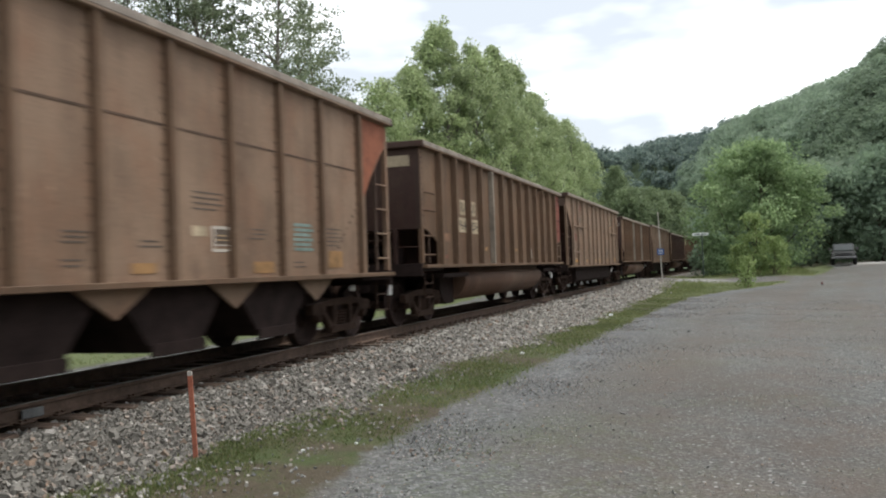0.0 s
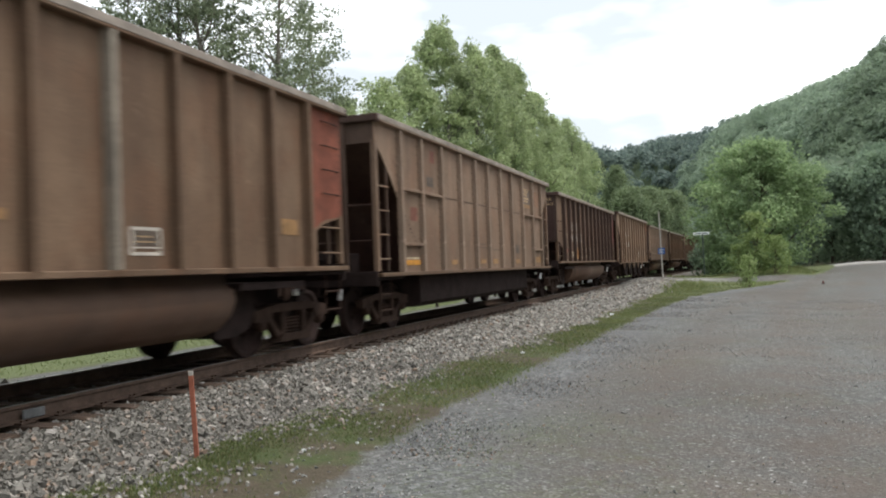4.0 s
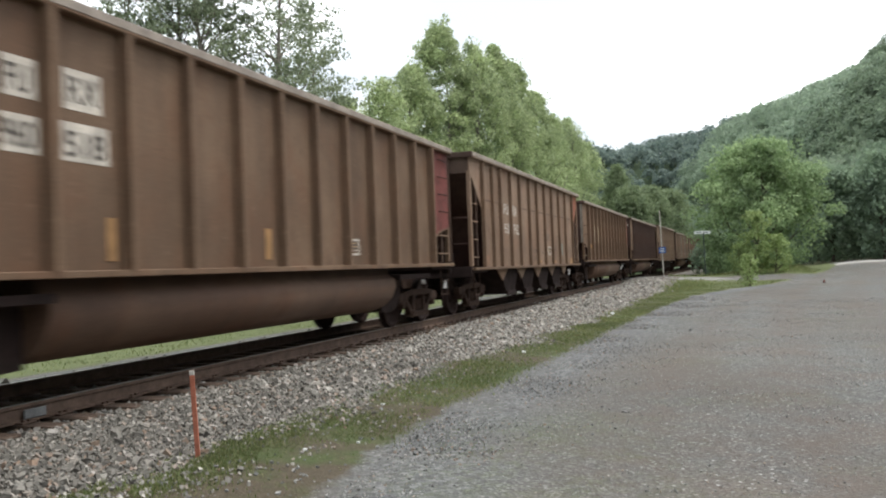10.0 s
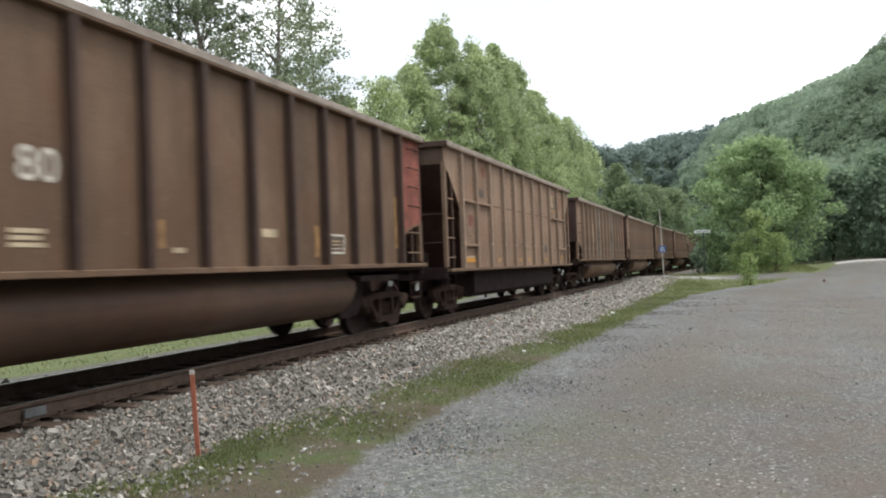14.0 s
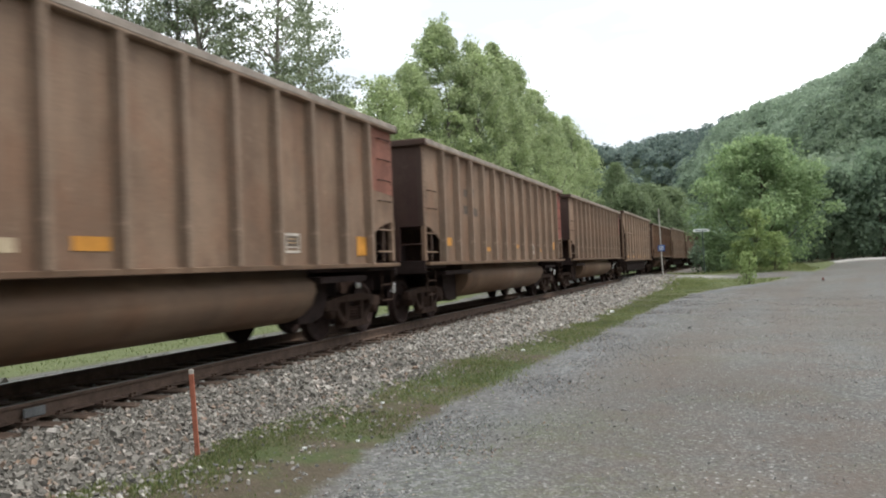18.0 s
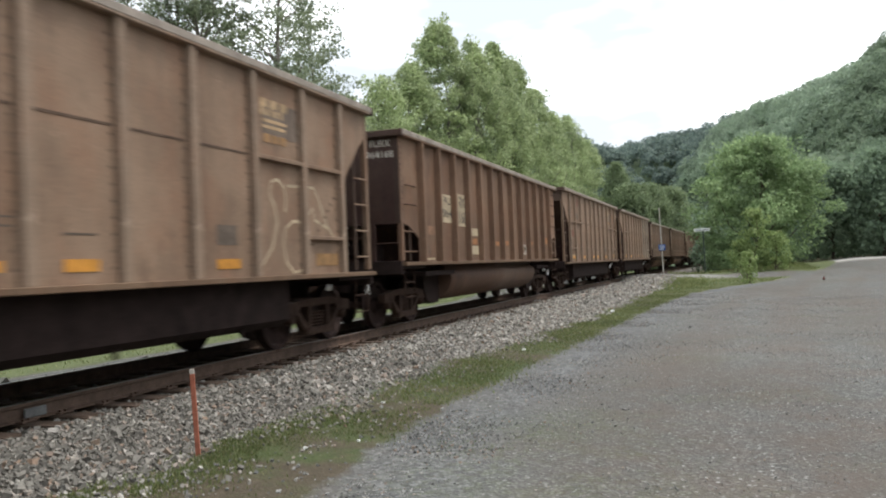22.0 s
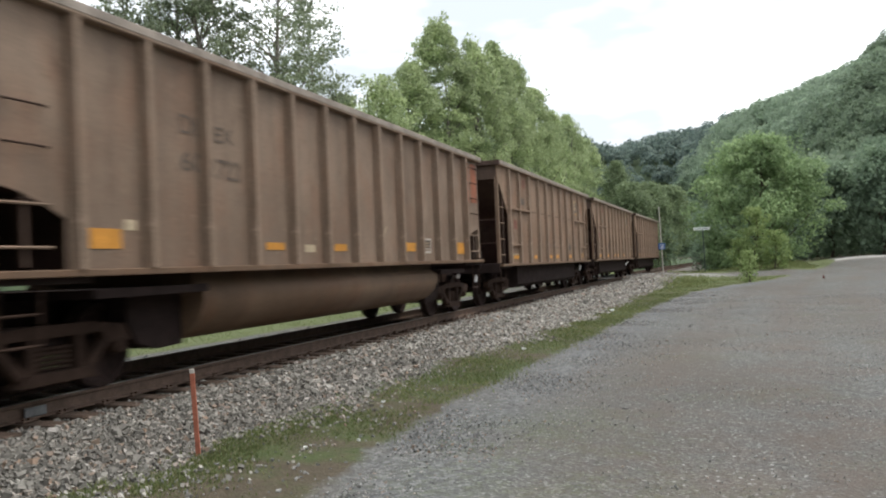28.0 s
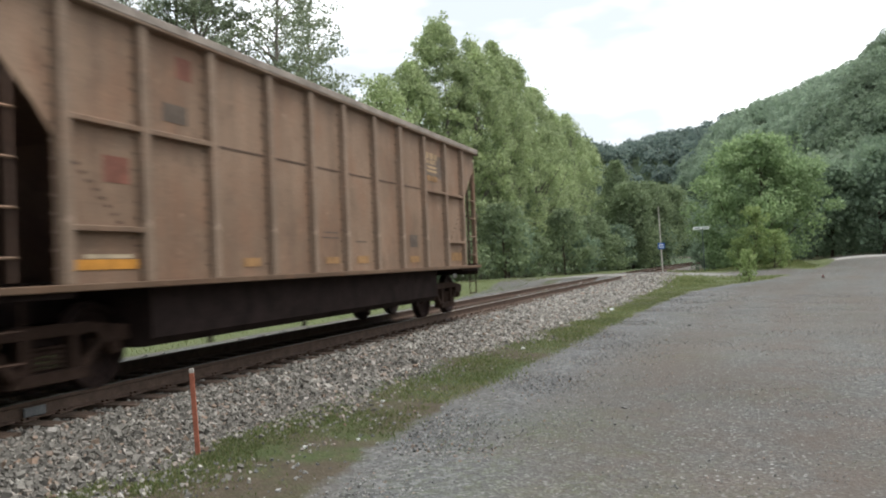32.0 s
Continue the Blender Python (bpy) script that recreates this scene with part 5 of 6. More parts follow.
def paint_marks():
    fill(0, M_CREAM, 1.55, 1.84, 1.65, 1.77)
    stencil_box(0, 1.95, 2.4, 1.47, 1.78)
    bars(0, M_TEAL, 6, 3.94, 4.52, 1.49, 1.91)
    tape(0, M_STRAW, 0.5, 0.89, 1.23, 1.34)
    tape(0, M_STRAW, 2.86, 3.36, 1.2, 1.35)
    tape(0, M_STRAW, 5.02, 5.5, 1.25, 1.51)
    fill(1, M_CREAM, -4.48, -4.07, 2.42, 2.77)
    words(1, "FU", M_INK, -4.43, -4.12, 2.49, 2.71)
    fill(1, M_CREAM, -3.78, -3.24, 2.43, 2.78)
    words(1, "RX", M_INK, -3.72, -3.3, 2.5, 2.72)
    fill(1, M_CREAM, -4.63, -4.03, 2.01, 2.35)
    words(1, "964", M_INK, -4.58, -4.08, 2.07, 2.28)
    fill(1, M_CREAM, -3.72, -3.08, 2.0, 2.34)
    words(1, "259", M_INK, -3.66, -3.15, 2.07, 2.28)
    tape(1, M_STRAW, -2.64, -2.24, 1.6, 1.69)
    tape(1, M_STRAW, 0.42, 0.9, 1.61, 1.69)
    tape(1, M_STRAW, 3.5, 3.82, 1.56, 1.68)
    stencil_box(1, 2.34, 2.8, 1.41, 1.7)
    fill(3, M_CREAM, -4.72, -3.9, 2.05, 2.81)
    fill(3, M_CREAM, -3.62, -2.9, 2.07, 2.81)
    words(3, "FU", M_INK, -4.58, -4.1, 2.43, 2.74)
    words(3, "964", M_INK, -4.66, -4.01, 2.11, 2.43)
    words(3, "RX", M_INK, -3.52, -3.06, 2.46, 2.77)
    words(3, "220", M_INK, -3.58, -3.0, 2.11, 2.42)
    tape(3, M_YELLOW, -5.43, -5.19, 1.74, 1.94)
    tape(3, M_STRAW, -3.42, -2.98, 1.72, 1.81)
    tape(3, M_STRAW, 0.49, 0.91, 1.72, 1.82)
    tape(3, M_STRAW, 5.6, 6.04, 1.72, 1.94)
    stencil_box(3, 2.49, 2.98, 1.42, 1.72)
    words(5, "FU", M_WHITE, -4.49, -4.03, 2.47, 2.79)
    words(5, "RX", M_WHITE, -3.6, -3.12, 2.48, 2.8)
    words(5, "96", M_WHITE, -4.49, -4.07, 2.07, 2.36)
    words(5, "38", M_WHITE, -3.58, -3.14, 2.06, 2.37)
    words(5, "55", M_WHITE, -2.56, -2.13, 2.07, 2.37)
    tape(5, M_YELLOW, -5.78, -5.7, 1.35, 2.17)
    tape(5, M_YELLOW, -3.14, -2.94, 1.37, 1.78)
    stencil_box(5, 3.54, 4.04, 1.42, 1.72)
    bars(5, M_CREAM, 2, -3.68, -3.08, 1.39, 1.51)
    bars(5, M_CREAM, 2, -4.44, -4.02, 1.44, 1.65)
    words(6, "FU", M_WHITE, -3.97, -3.50, 2.58, 2.88)
    words(6, "RX", M_WHITE, -3.02, -2.53, 2.58, 2.88)
    words(6, "930", M_WHITE, -3.98, -3.43, 2.05, 2.34)
    words(6, "789", M_WHITE, -2.97, -2.35, 2.05, 2.35)
    fill(6, M_CREAM, 1.49, 1.72, 1.64, 1.75)
    stencil_box(6, 1.85, 2.28, 1.48, 1.77)
    bars(6, M_WHITE, 8, 3.89, 4.37, 1.48, 1.9)
    tape(6, M_STRAW, -2.7, -2.25, 1.23, 1.31)
    tape(6, M_STRAW, 0.4, 0.9, 1.18, 1.28)
    tape(6, M_STRAW, 5.82, 6.28, 1.25, 1.45)
    fill(6, M_OLDORANGE, -5.80, -5.27, 1.18, 1.48)
    fill(6, M_CREAM, -4.76, -4.47, 1.33, 1.56)
    fill(7, M_PATCH, -5.83, -5.07, 1.69, 2.16)
    fill(7, M_PATCH, -2.54, -2.01, 1.51, 1.82)
    fill(7, M_PATCH, 0.45, 1.18, 1.56, 1.92)
    fill(7, M_PATCH, 5.59, 6.24, 1.68, 2.11)
    tape(7, M_STRAW, -5.64, -5.19, 1.75, 1.97)
    tape(7, M_STRAW, -2.44, -2.06, 1.62, 1.76)
    tape(7, M_STRAW, 0.57, 1.0, 1.64, 1.76)
    bars(7, M_GHOST, 1, -4.23, -3.86, 2.77, 2.96)
    bars(7, M_GHOST, 1, -3.62, -3.34, 2.8, 2.98)
    bars(7, M_GHOST, 1, -4.29, -3.88, 2.34, 2.52)
    bars(7, M_GHOST, 1, -3.6, -3.16, 2.33, 2.53)
    fill(7, M_CREAM, -0.42, -0.12, 1.44, 1.55)
    stencil_box(7, 2.49, 3.01, 1.42, 1.75)
    fill(8, M_WHITE, -4.46, -4.09, 2.8, 3.16)
    fill(8, M_WHITE, -3.76, -3.27, 2.79, 3.18)
    fill(8, M_WHITE, -4.48, -4.07, 2.31, 2.65)
    fill(8, M_WHITE, -3.79, -3.18, 2.3, 2.67)
    words(8, "RX", M_INK, -3.7, -3.32, 2.86, 3.11)
    words(8, "FU", M_INK, -4.43, -4.16, 2.84, 3.09)
    words(8, "960", M_INK, -4.48, -4.11, 2.35, 2.6)
    words(8, "518", M_INK, -3.75, -3.23, 2.34, 2.59)
    tape(8, M_STRAW, -3.23, -3.11, 1.36, 1.79)
    tape(8, M_STRAW, -0.25, -0.1, 1.37, 1.78)
    stencil_box(8, 2.26, 2.74, 1.43, 1.7)
    words(9, "FU", M_WHITE, -3.97, -3.50, 2.58, 2.88)
    words(9, "RX", M_WHITE, -3.02, -2.53, 2.58, 2.88)
    words(9, "930", M_WHITE, -3.98, -3.43, 2.05, 2.34)
    words(9, "792", M_WHITE, -2.97, -2.35, 2.05, 2.35)
    fill(9, M_CREAM, 1.29, 1.6, 1.63, 1.77)
    stencil_box(9, 1.71, 2.15, 1.47, 1.76)
    bars(9, M_TEAL, 7, 3.73, 4.25, 1.47, 1.88)
    tape(9, M_STRAW, 0.23, 0.6, 1.21, 1.31)
    tape(9, M_STRAW, 2.6, 2.99, 1.18, 1.29)
    tape(9, M_STRAW, 5.6, 6.14, 1.16, 1.36)
    fill(9, M_OLDORANGE, -6.07, -5.58, 1.21, 1.46)
    fill(10, M_CREAM, -4.71, -3.89, 2.08, 2.82)
    fill(10, M_CREAM, -3.61, -2.92, 2.07, 2.81)
    words(10, "FU", M_INK, -4.35, -3.94, 2.44, 2.77)
    words(10, "964", M_INK, -4.58, -3.92, 2.14, 2.45)
    words(10, "RX", M_INK, -3.59, -3.2, 2.44, 2.78)
    words(10, "191", M_INK, -3.6, -3.26, 2.1, 2.42)
    tape(10, M_YELLOW, -5.32, -5.15, 1.79, 1.98)
    tape(10, M_YELLOW, -1.55, -1.05, 1.42, 1.51)
    tape(10, M_YELLOW, 0.46, 0.99, 1.42, 1.52)
    tape(10, M_YELLOW, 3.5, 4.07, 1.42, 1.55)
    tape(10, M_YELLOW, 5.73, 6.17, 1.79, 1.98)
    stencil_box(10, 2.52, 3.02, 1.43, 1.7)
    words(11, "FU", M_WHITE, -4.68, -4.12, 2.48, 2.82)
    words(11, "RX", M_WHITE, -3.6, -3.18, 2.52, 2.81)
    words(11, "96", M_WHITE, -4.66, -4.1, 2.05, 2.38)
    words(11, "37", M_WHITE, -3.68, -3.22, 2.06, 2.38)
    words(11, "80", M_WHITE, -2.54, -2.06, 2.07, 2.39)
    bars(11, M_CREAM, 3, -2.64, -2.24, 1.47, 1.66)
    fill(11, M_CREAM, -0.43, -0.2, 1.44, 1.5)
    stencil_box(11, 3.42, 3.96, 1.44, 1.75)
    tape(11, M_STRAW, -0.66, -0.57, 1.49, 1.8)
    tape(11, M_STRAW, 2.94, 3.08, 1.39, 1.86)
    tape(11, M_STRAW, 6.12, 6.28, 1.55, 2.5)
    fill(11, M_CREAM, 1.46, 1.84, 1.66, 1.77)
    fill(13, M_CREAM, -3.78, -3.05, 2.05, 2.84)
    words(13, "RX", M_INK, -3.69, -3.26, 2.48, 2.75)
    words(13, "266", M_INK, -3.7, -3.12, 2.14, 2.43)
    fill(13, M_INK, -1.64, -1.2, 1.65, 1.93)
    stencil_box(13, 2.25, 2.79, 1.42, 1.78)
    tape(13, M_YELLOW, 0.26, 0.64, 1.74, 1.84)
    tape(13, M_YELLOW, 3.26, 3.55, 1.75, 1.84)
    tape(13, M_YELLOW, 5.38, 5.85, 1.75, 1.94)
    fill(13, M_CREAM, 4.4, 4.86, 1.37, 1.66)
    fill(14, M_PATCH, -4.51, -3.95, 2.77, 3.17)
    fill(14, M_PATCH, -3.65, -3.2, 2.8, 3.16)
    words(14, "964", M_GHOST, -4.7, -3.97, 2.35, 2.64)
    words(14, "573", M_GHOST, -3.65, -2.95, 2.35, 2.68)
    tape(14, M_YELLOW, -5.78, -5.36, 1.44, 1.66)
    tape(14, M_YELLOW, -2.57, -2.08, 1.44, 1.57)
    tape(14, M_YELLOW, -0.51, 0.01, 1.45, 1.59)
    tape(14, M_YELLOW, 5.87, 6.38, 1.4, 1.72)
    fill(14, M_CREAM, -5.33, -5.18, 1.6, 1.69)
    fill(14, M_CREAM, -1.42, -1.16, 1.43, 1.56)
    stencil_box(14, 3.49, 3.9, 1.44, 1.72)
    tape(15, M_YELLOW, -2.62, -2.17, 1.51, 1.61)
    tape(15, M_YELLOW, 0.42, 0.88, 1.61, 1.72)
    tape(15, M_YELLOW, 3.45, 3.91, 1.51, 1.62)
    tape(15, M_YELLOW, 5.58, 6.14, 1.61, 1.85)
    stencil_box(15, 2.45, 2.88, 1.45, 1.74)
    bars(15, M_GHOST, 1, -4.34, -4.03, 2.79, 2.97)
    bars(15, M_GHOST, 1, -3.69, -3.46, 2.83, 3.03)
    bars(15, M_GHOST, 1, -4.39, -4.01, 2.38, 2.58)
    bars(15, M_GHOST, 1, -3.66, -3.25, 2.36, 2.56)
    bars(16, M_GHOST, 1, -3.71, -3.59, 2.77, 2.97)
    bars(16, M_GHOST, 1, -3.55, -3.39, 2.77, 3.0)
    bars(16, M_GHOST, 1, -3.78, -3.22, 2.31, 2.57)
    tape(16, M_STRAW, -2.73, -2.23, 1.62, 1.71)
    tape(16, M_STRAW, 0.23, 0.83, 1.62, 1.73)
    tape(16, M_STRAW, 3.27, 3.74, 1.67, 1.76)
    tape(16, M_STRAW, 5.49, 5.95, 1.71, 2.04)
    fill(16, M_OLDORANGE, -5.80, -5.30, 1.72, 2.0)
    fill(16, M_CREAM, -0.61, -0.34, 1.44, 1.55)
    stencil_box(16, 2.35, 2.76, 1.44, 1.7)
    fill(18, M_CREAM, -3.54, -2.84, 2.07, 2.81)
    words(18, "RX", M_INK, -3.44, -3.01, 2.5, 2.75)
    words(18, "168", M_INK, -3.47, -2.92, 2.13, 2.42)
    fill(18, M_CREAM, -2.59, -2.01, 1.87, 2.05)
    fill(18, M_CREAM, -2.53, -1.99, 1.42, 1.63)
    tape(18, M_RUSTTAPE, -2.56, -2.09, 1.66, 1.8)
    tape(18, M_RUSTTAPE, -0.49, -0.06, 1.65, 1.76)
    tape(18, M_RUSTTAPE, 0.4, 0.95, 1.67, 1.79)
    tape(18, M_RUSTTAPE, 3.6, 3.95, 1.72, 1.81)
    tape(18, M_RUSTTAPE, 5.58, 6.13, 1.76, 1.98)
    stencil_box(18, 2.5, 3.02, 1.42, 1.7)
    words(22, "DL", M_GHOST, -4.39, -3.92, 2.79, 3.01)
    words(22, "EX", M_GHOST, -3.7, -3.31, 2.77, 2.96)
    words(22, "60", M_GHOST, -4.38, -3.93, 2.36, 2.59)
    words(22, "1722", M_GHOST, -3.79, -3.17, 2.32, 2.57)
    tape(22, M_YELLOW, -5.84, -5.4, 1.47, 1.67)
    tape(22, M_YELLOW, -2.59, -2.12, 1.47, 1.57)
    tape(22, M_YELLOW, -0.56, -0.13, 1.46, 1.57)
    tape(22, M_YELLOW, 2.4, 3.01, 1.46, 1.63)
    tape(22, M_YELLOW, 5.64, 6.23, 1.41, 1.67)
    fill(22, M_CREAM, -5.35, -5.16, 1.66, 1.77)
    fill(22, M_CREAM, -1.52, -1.21, 1.44, 1.55)
    stencil_box(22, 3.53, 3.93, 1.43, 1.73)
    for car in (2, 4, 12, 17, 19, 20, 23, 24, 25):
        fill(car, M_FADERED, -4.19, -3.92, 3.4, 3.65)
        bars(car, M_GHOST, 1, -4.46, -4.03, 2.88, 3.09)
        fill(car, M_FADERED, -5.41, -5.04, 2.13, 2.40)
        tape(car, M_YELLOW, -5.86, -4.95, 1.26, 1.36)
        fill(car, M_CREAM, -5.71, -5.02, 1.37, 1.41)
        bright = M_YELLOW if car in (17, 19, 20, 23, 24) else M_STRAW
        tape(car, bright, -2.95, -2.55, 1.25, 1.36)
        tape(car, bright, -0.65, -0.20, 1.26, 1.36)
        tape(car, bright, 0.50, 0.95, 1.25, 1.37)
        tape(car, bright, 2.94, 3.45, 1.24, 1.36)
        tape(car, M_STRAW, 5.51, 6.24, 1.25, 1.43)
        small_print(car, -0.75, -0.05, 1.62, 1.78, 2)
        small_print(car, 0.42, 1.05, 1.56, 1.66, 1)
        worn_words(car, 4.02, 5.0, 2.92, 3.56)
        fill(car, M_GHOST, 2.95, 3.38, 1.53, 1.78)
    for car in (0, 6, 9):
        for y0, y1, z0, z1, n in ((-0.47, -0.10, 1.52, 1.67, 3), (-0.51, -0.08, 1.29, 1.40, 2), (0.60, 1.05, 1.49, 1.60, 2), (1.50, 2.19, 1.94, 2.20, 4),
                                  (4.90, 5.55, 1.56, 1.88, 5), (3.88, 4.28, 1.24, 1.37, 2), (2.74, 3.26, 1.62, 1.80, 3)):
            small_print(car, y0, y1, z0, z1, n)
    fill(18, M_CREAM, -4.67, -4.00, 2.12, 2.73)
    words(18, "FU", M_INK, -4.51, -4.08, 2.51, 2.68)
    words(18, "964", M_INK, -4.63, -4.02, 2.23, 2.41)
    fill(18, M_OLDORANGE, -5.58, -5.17, 1.83, 2.01)
    fill(1, M_OLDORANGE, -5.70, -5.25, 1.78, 1.95)
    fill(1, M_FADERED, -5.63, -5.47, 1.40, 1.48)
    tape(15, M_YELLOW, -5.78, -5.34, 1.62, 1.80)
    fill(16, M_OLDORANGE, -2.62, -2.20, 1.50, 1.62)
    # a few lines of print under the first tape of the gondolas
    for car in (1, 3, 5, 7, 8, 10, 11, 13, 14, 15, 16, 18, 21, 22):
        small_print(car, -5.84, -5.46, 1.44, 1.62, 3)
    for car in (3, 5, 10, 18):
        fill(car, M_CREAM, -5.82, -5.24, 1.305, 1.345, "chalk_stripe")
    fill(3, M_FADERED, -5.46, -5.28, 1.41, 1.52)
    # painted corner panels at the rear
    for i, m in ((1, M_RED), (3, M_BROWNRED), (5, M_DARKRED), (7, M_RED), (8, M_DARKRED), (10, M_RED), (11, M_RED), (13, M_RED), (14, M_FADERED), (15, M_RED), (16, M_RED), (18, M_OLDORANGE), (21, M_RED)):
        end_panel(i, m, 6.33, 7.53, i not in (7, 14, 16))
    for a, b, z in ((6.40, 6.80, 2.62), (6.96, 7.42, 2.66)):
        fill(22, M_ORANGE, a, b, z, 3.60)
    for i in (0, 6, 9):
        bm = bmesh.new()
        prism(bm, [(6.26, 2.30), (6.48, 2.50), (6.72, 2.80), (7.20, 3.27), (7.46, 3.44), (7.46, 3.80), (6.26, 3.80)], "x", 1.519, 1.5225)
        part("end_panel", bm, M_ORANGE, CARS[i], "orange painted corner panel")
    # tapes of the cars that show little else
    for i in (21,):
        tape(i, M_YELLOW, 5.42, 5.80, 1.88, 2.06)
        tape(i, M_STRAW, 3.3, 3.85, 1.66, 1.76)
        tape(i, M_STRAW, 0.2, 0.8, 1.62, 1.72)
    # ends with letters
    words(11, "FURX", M_WHITE, 0.93, 1.36, 3.49, 3.62, -7.066)
    words(11, "963780", M_WHITE, 0.84, 1.42, 3.28, 3.41, -7.066)
    words(18, "FURX", M_WHITE, 0.93, 1.36, 3.49, 3.62, -7.066)
    words(18, "964168", M_WHITE, 0.84, 1.42, 3.28, 3.41, -7.066)
    words(3, "FURX", M_WHITE, 0.93, 1.36, 3.49, 3.62, -7.066)
    words(3, "964220", M_WHITE, 0.84, 1.42, 3.28, 3.41, -7.066)
    words(5, "FURX", M_WORN, 0.98, 1.36, 3.50, 3.60, -7.066)
    words(5, "963855", M_WORN, 0.92, 1.42, 3.32, 3.42, -7.066)
    # worn marks on the lips of the hoppers' ends
    for i in (6, 9, 2, 20, 23):
        for x0, x1, z0, z1 in ((0.38, 0.62, 3.62, 3.68), (0.68, 0.90, 3.60, 3.67), (0.30, 0.52, 3.53, 3.58), (0.58, 0.88, 3.51, 3.56)):
            bm = bmesh.new()
            box(bm, x0, x1, -7.086, -7.081, z0, z1)
            part("lettering_bar", bm, M_WORN if i in (6, 9) else M_GHOST, CARS[i])
    # posts that have been replaced and only primed
    for i, y in ((1, -1.8), (3, -1.8), (3, 2.2), (13, -1.8), (13, 2.2), (20, 3.85), (20, 5.12), (20, 6.45)):
        posts = [o for o in CARS[i].children if o.name.startswith("side_post") and o.location.x > 0]
        p = min(posts, key=lambda o: abs(o.location.y - y))
        p.material_slots[0].link = "OBJECT"
        p.material_slots[0].material = M_PALERIB
    for p in [o for o in CARS[10].children if o.name.startswith("corner_angle")]:
        p.material_slots[0].link = "OBJECT"
        p.material_slots[0].material = M_PALERIB
    # posts darker than the sheets between them
    for i in (5, 11):
        for p in [o for o in CARS[i].children if o.name.startswith("side_post")]:
            p.material_slots[0].link = "OBJECT"
            p.material_slots[0].material = M_RIBDARK
    for i in (1, 8):
        bm = bmesh.new()
        box(bm, 0.72, 1.30, -7.066, -7.061, 3.30, 3.52)
        part("painted_patch", bm, M_CREAM, CARS[i])
    # rusty orange ghosts of old end panels on the long hoppers
    for i in (2, 4, 12, 19, 23, 24):
        fill(i, M_OLDORANGE, 5.32, 6.22, 3.05, 3.52)
    # graffiti
    stroke(5, M_PATCH, [(-5.70, 2.16), (-5.57, 2.21), (-5.40, 2.27), (-5.20, 2.30)], 0.022)
    stroke(5, M_PATCH, [(-5.63, 2.14), (-5.54, 1.98), (-5.44, 1.79), (-5.36, 1.63)], 0.030)
    stroke(5, M_PATCH, [(-5.18, 2.26), (-5.11, 1.98), (-5.08, 1.68), (-5.13, 1.53), (-5.22, 1.49)], 0.022)
    stroke(5, M_PATCH, [(-4.66, 2.23), (-4.70, 2.01), (-4.67, 1.75), (-4.55, 1.55), (-4.38, 1.47), (-4.07, 1.45)], 0.022)
    stroke(5, M_PATCH, [(-4.41, 2.06), (-4.45, 1.82), (-4.37, 1.69)], 0.018)
    stroke(5, M_PATCH, [(-3.43, 2.10), (-3.39, 1.64)], 0.020)
    stroke(5, M_PATCH, [(-3.17, 2.08), (-3.17, 1.68)], 0.020)
    stroke(5, M_CREAM, [(-3.63, 1.45), (-3.31, 1.41), (-3.02, 1.38)], 0.020)
    stroke(5, M_PATCH, [(-2.44, 2.01), (-2.53, 1.52)], 0.020)
    stroke(5, M_PATCH, [(-2.17, 2.07), (-2.05, 1.82), (-1.96, 1.41), (-2.54, 1.41)], 0.020)
    stroke(5, M_CREAM, [(-1.50, 1.67), (-1.43, 1.83), (-1.27, 1.85), (-1.39, 1.65), (-1.51, 1.53), (-1.39, 1.47), (-1.04, 1.45)], 0.016)
    stroke(5, M_CREAM, [(-1.39, 1.72), (-0.98, 1.76)], 0.014)
    stroke(5, M_CREAM, [(-0.47, 1.62), (-0.31, 1.78), (0.02, 1.88), (0.08, 1.46), (-0.26, 1.45), (-0.51, 1.54), (-0.19, 1.68)], 0.016)
    fill(5, M_RED, -5.35, -5.12, 1.62, 1.74)
    stroke(17, M_CREAM, [(3.93, 1.24), (4.24, 1.51), (4.40, 1.85), (4.33, 2.08), (4.21, 2.24), (4.26, 2.40), (4.44, 2.45), (4.60, 2.35), (4.65, 2.18), (4.61, 2.01)], 0.020)
    stroke(17, M_CREAM, [(4.69, 2.38), (5.50, 2.41), (5.69, 2.15), (5.87, 1.88), (6.14, 1.66)], 0.020)
    stroke(17, M_CREAM, [(5.28, 1.76), (5.08, 1.88), (4.83, 1.89), (4.62, 1.78), (4.54, 1.57), (4.61, 1.31), (4.82, 1.16), (5.06, 1.19), (5.25, 1.37), (5.32, 1.58)], 0.020)
    stroke(17, M_CREAM, [(5.30, 1.98), (5.44, 2.11), (5.49, 1.93), (5.94, 1.81)], 0.020)
    stroke(17, M_GHOST, arc(-1.75, 1.75, 0.3, 0.28, 180, 0) + arc(-1.15, 1.75, 0.3, 0.28, 180, 0), 0.03)
    stroke(17, M_GHOST, [(-3.1, 1.58), (-2.6, 1.60), (-2.3, 1.52)], 0.07)
    stroke(24, M_INK, [(-2.74, 1.68), (-2.65, 1.95), (-2.53, 1.9), (-2.6, 1.7), (-2.73, 1.66)], 0.03)
    stroke(24, M_INK, [(-2.52, 1.67), (-2.38, 1.81), (-2.44, 1.9), (-2.49, 1.8), (-2.36, 1.69)], 0.03)
    stroke(24, M_INK, [(-2.33, 1.84), (-2.26, 1.71), (-2.11, 1.92), (-2.2, 1.52)], 0.03)
    stroke(24, M_INK, [(-2.11, 1.92), (-1.58, 1.97), (-1.79, 1.64)], 0.03)
    stroke(24, M_INK, [(-2.63, 1.54), (-2.38, 1.6), (-2.05, 1.57)], 0.03)
